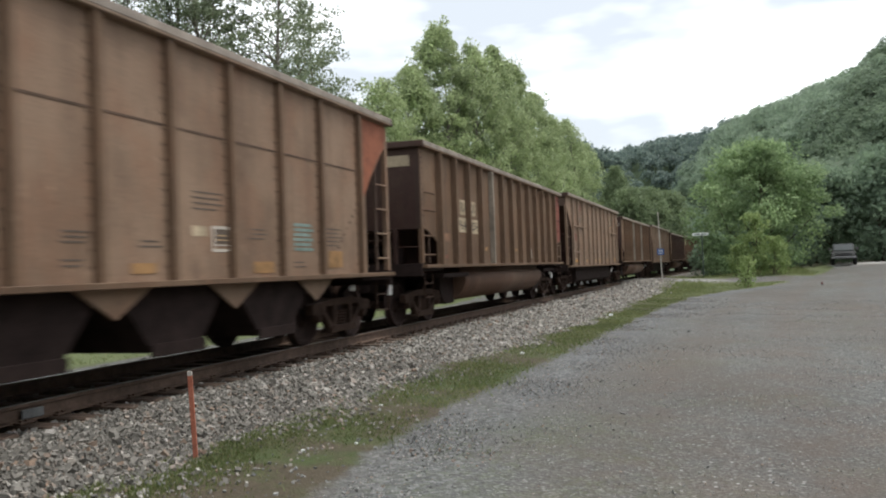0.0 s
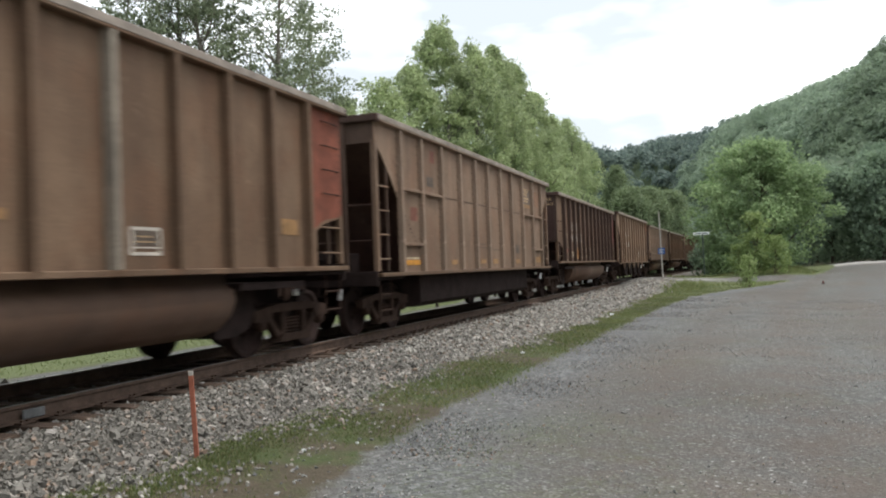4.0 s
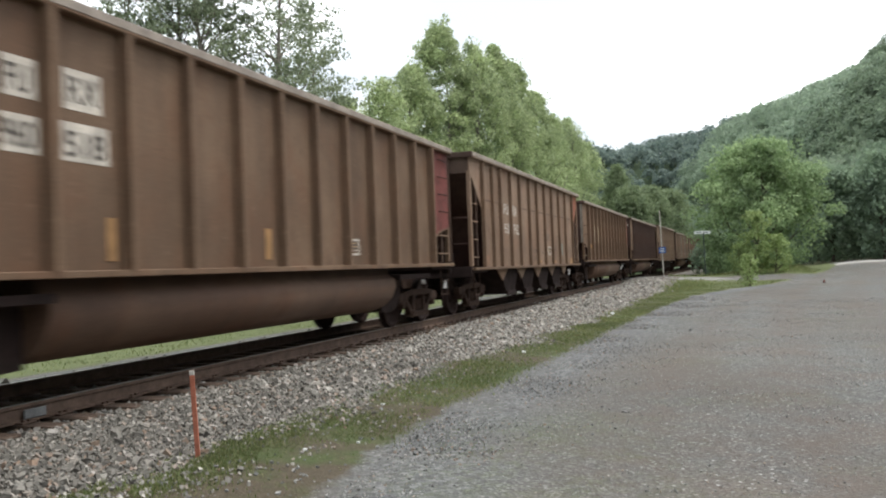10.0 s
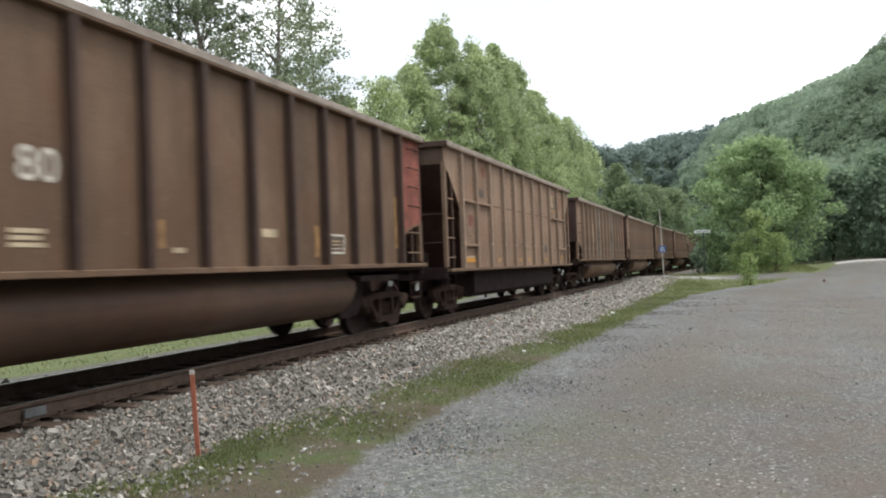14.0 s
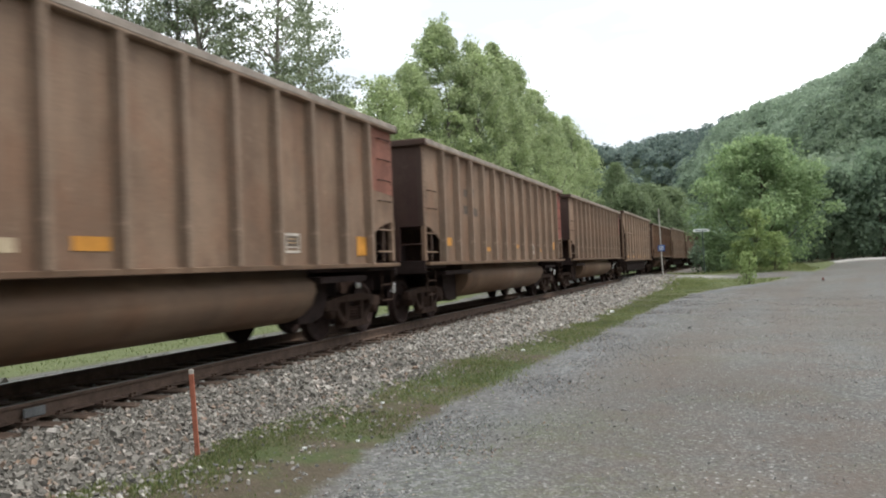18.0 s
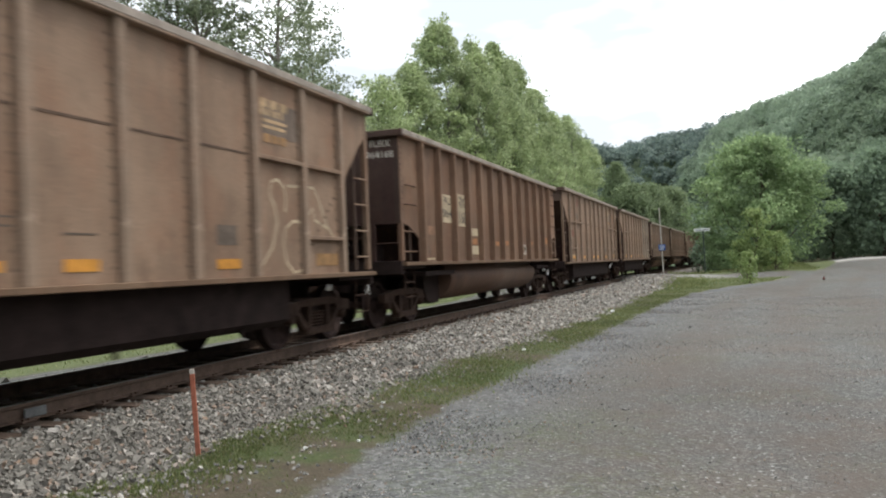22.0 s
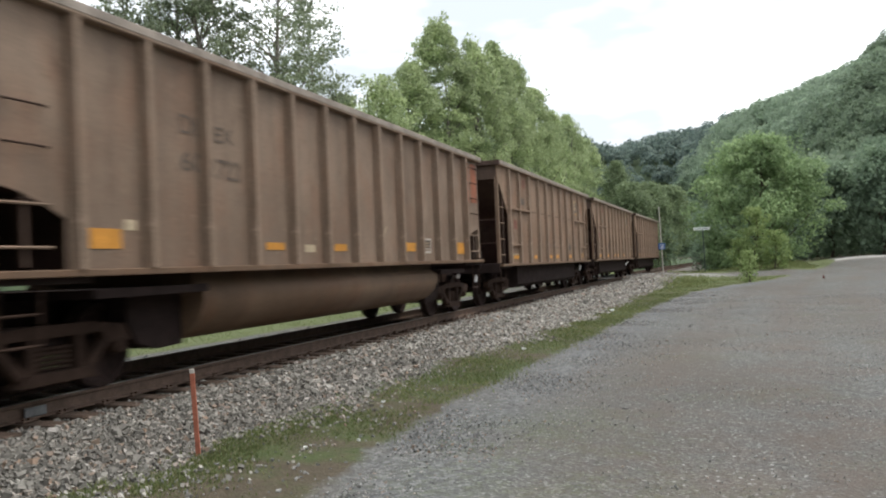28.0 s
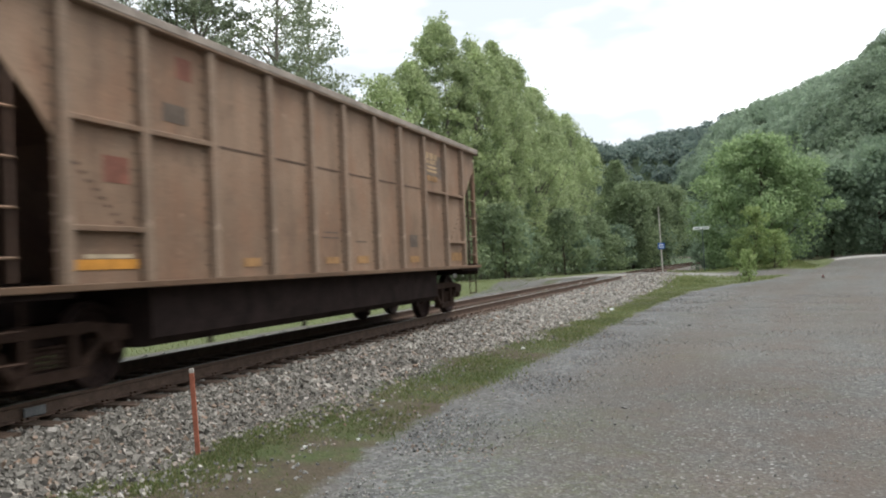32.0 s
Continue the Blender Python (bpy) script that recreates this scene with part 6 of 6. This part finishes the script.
    stroke(6, M_CREAM, [(0.05, 1.95), (0.10, 1.60), (-0.02, 1.36), (0.18, 1.55), (0.35, 1.40)], 0.03)
    stroke(22, M_CREAM, [(1.2, 1.60), (1.32, 1.98), (1.40, 1.62), (1.55, 1.90)], 0.02)


M_DARKRED = plain("sooty_dark_red_paint", (0.150, 0.042, 0.034), 0.75, 0.4, 2.5)
M_BROWNRED = plain("rusty_red_panel_paint", (0.20, 0.062, 0.036), 0.75, 0.35, 2.5)
paint_marks()


# ---- trees ----
def limb_mesh(rng, height, r, spread, limbs, material, first=0.3, lift=1.0):
    """A tapered, slightly crooked trunk with limbs."""
    bm = bmesh.new()
    pts, p = [], Vector((0, 0, -0.3))
    steps = 7
    for k in range(steps + 1):
        pts.append(p.copy())
        p = p + Vector((rng.uniform(-0.03, 0.03) * height, rng.uniform(-0.03, 0.03) * height, (height + 0.3) / steps))
    for k in range(steps):
        a, b = 1 - k / steps, 1 - (k + 1) / steps
        tube(bm, pts[k], pts[k + 1], r * (0.15 + 0.85 * a), 8, r * (0.15 + 0.85 * b))
    tips = []
    for k in range(limbs):
        f = first + (0.95 - first) * (k + rng.random()) / limbs
        i = min(int(f * steps), steps - 1)
        base = pts[i].lerp(pts[i + 1], f * steps - i)
        a = rng.uniform(0, 2 * math.pi)
        reach = spread * rng.uniform(0.5, 1.0) * (1.15 - f * 0.75)
        mid = base + Vector((math.cos(a) * reach * 0.5, math.sin(a) * reach * 0.5, reach * rng.uniform(0.2, 0.5) * lift))
        tip = base + Vector((math.cos(a + rng.uniform(-0.3, 0.3)) * reach, math.sin(a + rng.uniform(-0.3, 0.3)) * reach, reach * rng.uniform(0.4, 0.9) * lift))
        rr = r * 0.45 * (1.1 - f)
        tube(bm, base, mid, rr, 6, rr * 0.65)
        tube(bm, mid, tip, rr * 0.65, 6, rr * 0.2)
        tips += [mid.lerp(tip, 0.4), tip]
    tips.append(pts[-1])
    return mesh_of("trunk", bm, material), tips


def tree(name, label, x, y, height, spread, leaf, bark, leaves, size, seed, limbs=16, first=0.3, clump=1.0, crown_low=0.2, fill=0.5, flat=1.0, lift=1.0, loose=0.9):
    """A tree: trunk with limbs, and a crown of leaf sprays in clumps about the limbs."""
    rng = random.Random(seed)
    nr = np.random.default_rng(seed)
    z = float(land(x, y))
    t = tagged(new(name), label, "tree" if "tree" in name else "shrub")
    t.location = (x, y, z)
    me, tips = limb_mesh(rng, height * 0.93, height * (0.014 if lift == 1.0 else 0.0095) + 0.03, spread, limbs, bark, first, lift)
    part("trunk", me, None, t)
    centres = [np.array(tp) for tp in tips]
    extra = int(len(centres) * fill * 3)
    for k in range(extra):
        f = crown_low + (1 - crown_low) * rng.random() ** 0.8
        prof = math.sin(math.pi * min(1.0, max(0.04, (f - crown_low) / (1 - crown_low) * 0.86 + 0.14))) ** 0.7
        a, rr = rng.uniform(0, 2 * math.pi), spread * prof * math.sqrt(rng.uniform(0.25, 1.0)) * rng.uniform(0.8, 1.1)
        centres.append(np.array((math.cos(a) * rr, math.sin(a) * rr, f * height)))
    c = np.array(centres)
    c = c[c[:, 2] > crown_low * height * 0.8]
    w = nr.uniform(0.5, 1.5, len(c))
    idx = nr.choice(len(c), leaves, p=w / w.sum())
    d = nr.normal(size=(leaves, 3))
    d /= np.linalg.norm(d, axis=1)[:, None]
    rad = clump * nr.uniform(0.35, 1.05, leaves) ** 0.6
    rad = rad * (0.65 + 0.7 * nr.random(len(c)))[idx]
    P = c[idx] + d * rad[:, None] * np.array((1, 1, 0.75 * flat))
    F = d + np.array((0, 0, 0.35))
    F, P = F[P[:, 2] < height * 1.02], P[P[:, 2] < height * 1.02]
    part("crown", quads("crown", leaf_quads(nr, P, size, 0.25, F, loose), leaf), None, t)
    return t


def wood(name, label, leaf, spots, heights, per, size, seed, wide=0.36):
    """Far woods as one mass: many crowns of leaf sprays over the land."""
    nr = np.random.default_rng(seed)
    n = len(spots)
    idx = np.repeat(np.arange(n), per)
    d = nr.normal(size=(len(idx), 3))
    d /= np.linalg.norm(d, axis=1)[:, None]
    d[:, 2] = np.where(d[:, 2] < -0.35, -d[:, 2], d[:, 2])
    h = heights[idx]
    lump = 0.85 + 0.22 * np.sin(d[:, 0] * 4 + idx) * np.sin(d[:, 1] * 5 + idx * 1.7) + nr.uniform(-0.12, 0.12, len(idx))
    ox, oy = spots[idx, 0], spots[idx, 1]
    base = land(spots[:, 0], spots[:, 1])[idx]
    P = np.stack([ox + d[:, 0] * h * wide * lump, oy + d[:, 1] * h * wide * lump, base + h * 0.58 + d[:, 2] * h * 0.44 * lump], 1)
    sz = size[idx] if isinstance(size, np.ndarray) else np.full(len(idx), size)
    Q = leaf_quads(nr, P, sz, 0.1, d + np.array((0, 0, 0.3)), 0.5)
    return tagged(new(name, quads(name, Q, leaf)), label, "woodland", kind="stuff")


def build_trees():
    tall = "tall sparse sycamore tree with thin grey-green leaves"
    for k, (x, y, h, s, n) in enumerate(((-26.2, 41.5, 22.5, 4.8, 4600), (-23.9, 43, 25, 5.6, 6600), (-20.7, 42, 25.5, 5.8, 7600), (-18.0, 44.5, 23.6, 4.4, 4600), (-19.6, 52.0, 20.0, 4.2, 4200))):
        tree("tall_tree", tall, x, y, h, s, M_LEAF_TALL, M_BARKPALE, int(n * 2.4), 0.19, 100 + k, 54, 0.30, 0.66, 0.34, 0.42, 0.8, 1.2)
    pop = "large leafy green poplar tree at the wood's edge"
    for k, (x, y, h, s, n) in enumerate(((-20.6, 60, 15.2, 3.4, 4500), (-19.6, 66, 17.8, 4.0, 6500), (-19.0, 71, 20.0, 4.2, 7500), (-17.7, 75.5, 25.0, 4.6, 12000), (-15.4, 80, 23.6, 4.2, 9000),
                                         (-14.7, 85, 24.6, 4.2, 9000), (-13.9, 90.5, 24.0, 4.2, 8500), (-13.1, 97, 22.0, 4.0, 7500), (-12.8, 106, 20.6, 3.6, 6500), (-12.2, 115, 21.6, 3.2, 5500),
                                         (-11.2, 125, 19.4, 3.8, 5500), (-6.6, 122, 15.4, 3.2, 4500), (-4.4, 134, 12.6, 3.2, 4500))):
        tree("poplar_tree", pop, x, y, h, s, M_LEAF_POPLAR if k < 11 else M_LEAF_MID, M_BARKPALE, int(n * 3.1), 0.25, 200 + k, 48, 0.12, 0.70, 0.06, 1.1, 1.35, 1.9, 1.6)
    und = "dense green roadside shrub at the wood's edge"
    rng = random.Random(4)
    for k in range(14):
        y = 62 + 5.2 * k
        x = -14.5 + 0.155 * (y - 62) + rng.uniform(-1.2, 1.2) + float(track_x(y)) * 0.6
        # darker leaves here: shade low at the wood's edge is put into the colour
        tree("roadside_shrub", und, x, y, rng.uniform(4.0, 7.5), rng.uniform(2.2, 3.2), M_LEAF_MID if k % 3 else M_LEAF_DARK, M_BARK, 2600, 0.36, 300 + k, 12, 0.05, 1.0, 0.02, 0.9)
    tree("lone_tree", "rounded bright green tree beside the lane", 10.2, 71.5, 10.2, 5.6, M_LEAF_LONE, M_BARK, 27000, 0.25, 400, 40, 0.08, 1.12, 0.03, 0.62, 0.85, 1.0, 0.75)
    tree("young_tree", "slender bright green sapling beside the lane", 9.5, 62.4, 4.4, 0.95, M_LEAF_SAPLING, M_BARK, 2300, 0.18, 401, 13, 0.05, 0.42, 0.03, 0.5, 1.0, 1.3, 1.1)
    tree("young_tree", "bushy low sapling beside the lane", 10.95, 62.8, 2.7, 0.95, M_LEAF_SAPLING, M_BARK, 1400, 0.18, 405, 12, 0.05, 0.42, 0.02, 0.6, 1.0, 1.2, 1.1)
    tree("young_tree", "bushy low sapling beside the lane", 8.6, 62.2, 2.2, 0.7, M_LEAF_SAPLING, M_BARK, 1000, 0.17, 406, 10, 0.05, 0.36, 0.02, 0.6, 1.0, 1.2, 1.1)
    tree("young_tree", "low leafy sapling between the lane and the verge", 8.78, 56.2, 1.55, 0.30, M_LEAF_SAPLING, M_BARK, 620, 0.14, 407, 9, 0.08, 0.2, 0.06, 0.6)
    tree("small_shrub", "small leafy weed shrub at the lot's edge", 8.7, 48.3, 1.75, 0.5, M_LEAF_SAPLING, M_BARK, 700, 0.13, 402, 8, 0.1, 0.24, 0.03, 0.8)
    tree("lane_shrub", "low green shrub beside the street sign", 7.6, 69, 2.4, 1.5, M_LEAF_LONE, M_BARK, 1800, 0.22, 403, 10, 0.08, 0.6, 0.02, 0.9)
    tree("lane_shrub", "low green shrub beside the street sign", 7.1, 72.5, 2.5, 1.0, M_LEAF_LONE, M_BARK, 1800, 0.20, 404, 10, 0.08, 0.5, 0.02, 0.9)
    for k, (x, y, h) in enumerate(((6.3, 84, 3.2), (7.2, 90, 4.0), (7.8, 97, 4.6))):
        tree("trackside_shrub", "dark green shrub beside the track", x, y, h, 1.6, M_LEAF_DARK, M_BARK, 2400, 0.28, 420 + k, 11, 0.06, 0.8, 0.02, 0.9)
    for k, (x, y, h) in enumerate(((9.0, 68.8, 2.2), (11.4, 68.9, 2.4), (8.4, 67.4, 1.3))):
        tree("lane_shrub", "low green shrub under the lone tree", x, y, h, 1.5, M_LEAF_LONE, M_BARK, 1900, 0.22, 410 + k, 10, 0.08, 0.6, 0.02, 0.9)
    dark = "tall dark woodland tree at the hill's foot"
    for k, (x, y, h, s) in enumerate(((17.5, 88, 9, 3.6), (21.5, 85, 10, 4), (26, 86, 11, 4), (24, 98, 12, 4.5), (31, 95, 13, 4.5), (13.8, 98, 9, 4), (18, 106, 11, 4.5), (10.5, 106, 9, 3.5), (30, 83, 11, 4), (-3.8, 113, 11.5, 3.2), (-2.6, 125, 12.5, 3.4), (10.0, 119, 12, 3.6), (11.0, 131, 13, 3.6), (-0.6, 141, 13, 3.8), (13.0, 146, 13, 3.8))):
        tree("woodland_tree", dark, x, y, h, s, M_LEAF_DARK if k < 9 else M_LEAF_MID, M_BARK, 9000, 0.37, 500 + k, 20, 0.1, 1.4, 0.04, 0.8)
    # far woods on both hills
    nr = np.random.default_rng(77)
    def spots(n, x0, x1, y0, y1, clear):
        x, y = nr.uniform(x0, x1, n), nr.uniform(y0, y1, n)
        k = np.abs(x - track_x(y)) > clear
        return np.stack([x[k], y[k]], 1)
    s = spots(860, 10, 76, 105, 330, 14)
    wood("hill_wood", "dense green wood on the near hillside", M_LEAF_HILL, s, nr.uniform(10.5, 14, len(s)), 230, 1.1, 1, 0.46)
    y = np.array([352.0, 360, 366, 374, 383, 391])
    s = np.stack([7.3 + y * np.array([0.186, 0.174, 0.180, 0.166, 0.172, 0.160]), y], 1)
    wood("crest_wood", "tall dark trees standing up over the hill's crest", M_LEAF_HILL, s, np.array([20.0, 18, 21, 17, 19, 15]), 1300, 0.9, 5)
    # the valley and far ridge take the leaf colours with haze painted in
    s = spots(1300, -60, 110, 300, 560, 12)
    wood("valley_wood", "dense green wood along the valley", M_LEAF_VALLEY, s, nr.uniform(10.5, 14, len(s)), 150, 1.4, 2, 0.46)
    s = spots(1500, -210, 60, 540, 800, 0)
    wood("far_wood", "far ridge wood with haze put into its blue-green leaf colour", M_LEAF_FAR, s, nr.uniform(9, 15, len(s)), 80, 2.2, 3, 0.44)
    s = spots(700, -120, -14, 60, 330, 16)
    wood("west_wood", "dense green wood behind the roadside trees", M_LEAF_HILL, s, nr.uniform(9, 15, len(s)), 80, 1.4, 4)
    # added out of view behind the camera: keeps sky light off the cars' ends
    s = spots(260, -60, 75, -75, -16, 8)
    wood("south_wood", "unseen wood added behind the camera to shade the car ends", M_LEAF_DARK, s, np.where(s[:, 0] < 4, nr.uniform(15, 22, len(s)), nr.uniform(9, 13, len(s))), 110, 1.6, 6)


# ---- signs and small things ----
def build_signs():
    st = tagged(new("survey_stake"), "weathered orange painted wooden survey stake", "stake")
    st.location = (2.99, 6.05, float(ballast_z(2.93)) - 0.05)
    bm = bmesh.new()
    box(bm, -0.020, 0.020, -0.010, 0.010, -0.1, 0.765, 0.003)
    part("lath", bm, M_STAKE, st)
    bm = bmesh.new()
    box(bm, -0.020, 0.020, -0.010, 0.010, 0.766, 0.805, 0.003)
    part("lath_tip", bm, M_POLE, st, "bare weathered tip")
    st.rotation_euler = (0.0, radians(-2.5), radians(20))
    p = tagged(new("crossing_post"), "tall thin grey post with a blue crossing sign", "sign post")
    p.location = (3.3, 62.0, float(land(3.3, 62.0)))
    bm = bmesh.new()
    tube(bm, (0, 0, -0.3), (-0.12, 0, 4.75), 0.055, 10, 0.035)
    part("post", bm, M_POLE, p)
    bm = bmesh.new()
    box(bm, -0.27, 0.21, -0.085, -0.065, 1.66, 2.10, 0.01)
    part("sign_plate", bm, M_BLUE, p, "blue notice plate")
    for k in range(3):
        bm = bmesh.new()
        box(bm, -0.19, 0.13, -0.090, -0.084, 1.74 + 0.11 * k, 1.79 + 0.11 * k)
        part("notice_line", bm, M_SIGNW, p)
    q = tagged(new("street_sign"), "street sign with a white name blade on a post", "street sign")
    q.location = (6.05, 67.2, float(land(6.05, 67.2)))
    zt = 3.10 - q.location.z
    bm = bmesh.new()
    tube(bm, (0.05, 0, -0.3), (0.0, 0, zt), 0.045, 8)
    part("post", bm, M_SIGNB, q)
    bm = bmesh.new()
    box(bm, -0.68, 0.52, -0.02, 0.02, zt - 0.06, zt + 0.16, 0.01)
    part("name_blade", bm, M_SIGNW, q, "white name blade")
    bm = bmesh.new()
    box(bm, -0.54, -0.12, -0.026, -0.019, zt + 0.02, zt + 0.08)
    box(bm, -0.02, 0.38, -0.026, -0.019, zt + 0.02, zt + 0.08)
    part("lettering_bar", bm, M_SIGNB, q)


def build_marker():
    """A short red marker with a dark foot that stands on the lot."""
    m = tagged(new("lot_marker"), "small dark red marker standing on the gravel lot", "marker")
    m.location = (12.65, 50.49, float(land(12.65, 50.49)))
    bm = bmesh.new()
    box(bm, -0.075, 0.075, -0.065, 0.065, -0.02, 0.04, 0.015)
    part("foot", bm, M_TYRE, m)
    bm = bmesh.new()
    tube(bm, (0, 0, 0.04), (0, 0, 0.14), 0.055, 10, 0.036)
    tube(bm, (0, 0, 0.14), (0, 0, 0.18), 0.036, 10, 0.022)
    part("body", bm, M_DARKRED, m)


def build_pickup():
    """A dark pickup on the lane, built about the ground point under its rear axle, its front towards +y."""
    t = tagged(new("pickup_truck"), "dark green pickup truck with a chrome bumper on the lane", "pickup truck")
    bm = bmesh.new()
    prism(bm, [(-1.0, 0.48), (4.2, 0.48), (4.25, 0.95), (4.1, 1.06), (2.85, 1.12), (-1.05, 1.10), (-1.08, 0.62)], "x", -0.92, 0.92)
    bmesh.ops.bevel(bm, geom=bm.edges[:], offset=0.05, segments=2, affect="EDGES")
    part("body", bm, M_CARBODY, t)
    bm = bmesh.new()
    prism(bm, [(0.75, 1.10), (2.85, 1.10), (2.25, 1.76), (0.95, 1.78)], "x", -0.80, 0.80)
    bmesh.ops.bevel(bm, geom=bm.edges[:], offset=0.06, segments=2, affect="EDGES")
    part("cab", bm, M_CARBODY, t)
    bm = bmesh.new()
    prism(bm, [(2.81, 1.20), (2.83, 1.20), (2.37, 1.69), (2.35, 1.69)], "x", -0.70, 0.70)
    part("windscreen", bm, M_SCREEN, t, "windscreen mirroring the pale sky")
    bm = bmesh.new()
    prism(bm, [(0.76, 1.22), (0.78, 1.22), (0.92, 1.66), (0.90, 1.66)], "x", -0.62, 0.62)
    part("rear_window", bm, M_GLASS, t)
    for y, s in ((4.30, 1), (-1.14, -1)):
        bm = bmesh.new()
        box(bm, -0.95, 0.95, y - 0.08, y + 0.08, 0.50, 0.70, 0.03)
        part("bumper", bm, M_CHROME, t, "chrome bumper")
    bm = bmesh.new()
    box(bm, -0.55, 0.55, 4.22, 4.27, 0.74, 0.98, 0.01)
    part("grille", bm, M_TYRE, t)
    bm = bmesh.new()
    box(bm, -0.60, 0.60, 4.25, 4.285, 0.84, 0.90, 0.01)
    part("grille_bar", bm, M_CHROME, t)
    for s in (-1, 1):
        bm = bmesh.new()
        box(bm, s * 0.72 - 0.13, s * 0.72 + 0.13, 4.20, 4.27, 0.78, 0.96, 0.02)
        part("headlight", bm, M_HEADLAMP, t)
        bm = bmesh.new()
        box(bm, s * 0.83 - 0.06, s * 0.83 + 0.06, -1.10, -1.05, 0.78, 1.05, 0.01)
        part("tail_lamp", bm, M_RED, t)
        bm = bmesh.new()
        prism(bm, [(1.10, 1.18), (2.55, 1.18), (2.15, 1.66), (1.15, 1.66)], "x", s * 0.795, s * 0.812)
        part("side_window", bm, M_GLASS, t)
        bm = bmesh.new()
        box(bm, s * 1.02 - 0.11, s * 1.02 + 0.11, 2.42, 2.50, 1.20, 1.40, 0.02)
        part("door_mirror", bm, M_HEADLAMP, t, "pale mirror housing")
        for y in (0.0, 3.25):
            bm = bmesh.new()
            tube(bm, (-0.12, 0, 0), (0.12, 0, 0), 0.37, 20)
            w = part("wheel", bm, M_TYRE, t)
            w.location = (s * 0.82, y, 0.37)
            bm = bmesh.new()
            tube(bm, (s * 0.10, 0, 0), (s * 0.135, 0, 0), 0.20, 12)
            part("rim", bm, M_CHROME, w)
    return t


build_track()
build_ballast()
build_grass()
build_trees()
build_signs()
build_marker()
PICKUP = build_pickup()


# ---- what moves ----
def share_keys(a, b):
    """Lets b turn by the same keys as a."""
    b.rotation_mode = "QUATERNION"
    b.animation_data_create()
    b.animation_data.action = a.animation_data.action
    b.animation_data.action_slot = a.animation_data.action_slot


def motions():
    times = [float(t) for t in range(33)]
    for i, car in enumerate(CARS):
        walk(car, [(t, on_track(middle(i, t))) for t in times])
    # wheels roll under the cars: one set of keys for each axle's place in its truck
    steps = [k / 30 for k in range(961)]
    first = {}
    for car in CARS:
        for truck in [o for o in car.children if o.name.startswith("truck")]:
            for w in [o for o in truck.children if o.name.startswith("wheelset")]:
                key = w.location.y > 0
                if key in first:
                    share_keys(first[key], w)
                    continue
                y = w.location.y
                walk(w, [(t, pose(0, y, 0.457, math.degrees((middle(0, 0) - middle(0, t)) / 0.457), 0, 0)) for t in steps])
                first[key] = w
    # the pickup comes down the lane, crosses the lot's edge and pulls up behind the camera; its wheels roll
    rows, turns = [], []
    x, y, run, t = 17.35, 78.0, 0.0, 0.0
    while t <= 32.001:
        head = 172.6 + 8 * t if t < 1.0 else 180.6
        rows.append((t, pose(x, y, float(land(x, y)), 0, 0, head)))
        turns.append((t, run))
        a = radians(head)
        for k in range(3):
            v = 11.5 if t < 3 else max(0.0, 11.5 - 2.6 * (t - 3))
            x, y, run = x - math.sin(a) * v / 30 + (0.085 if t < 1.2 else 0.0), y + math.cos(a) * v / 30, run + v / 30
        t = round(t + 0.1, 3)
    walk(PICKUP, rows)
    for w in [o for o in PICKUP.children if o.name.startswith("wheel")]:
        p = w.location.copy()
        step, last = [], 0.0
        for (t0, r0), (t1, r1) in zip(turns[:-1], turns[1:]):
            for k in range(3):
                step.append((t0 + k / 30, r0 + (r1 - r0) * k / 3))
        step.append(turns[-1])
        walk(w, [(a, pose(p.x, p.y, p.z, -math.degrees(b / 0.37))) for a, b in step])


motions()
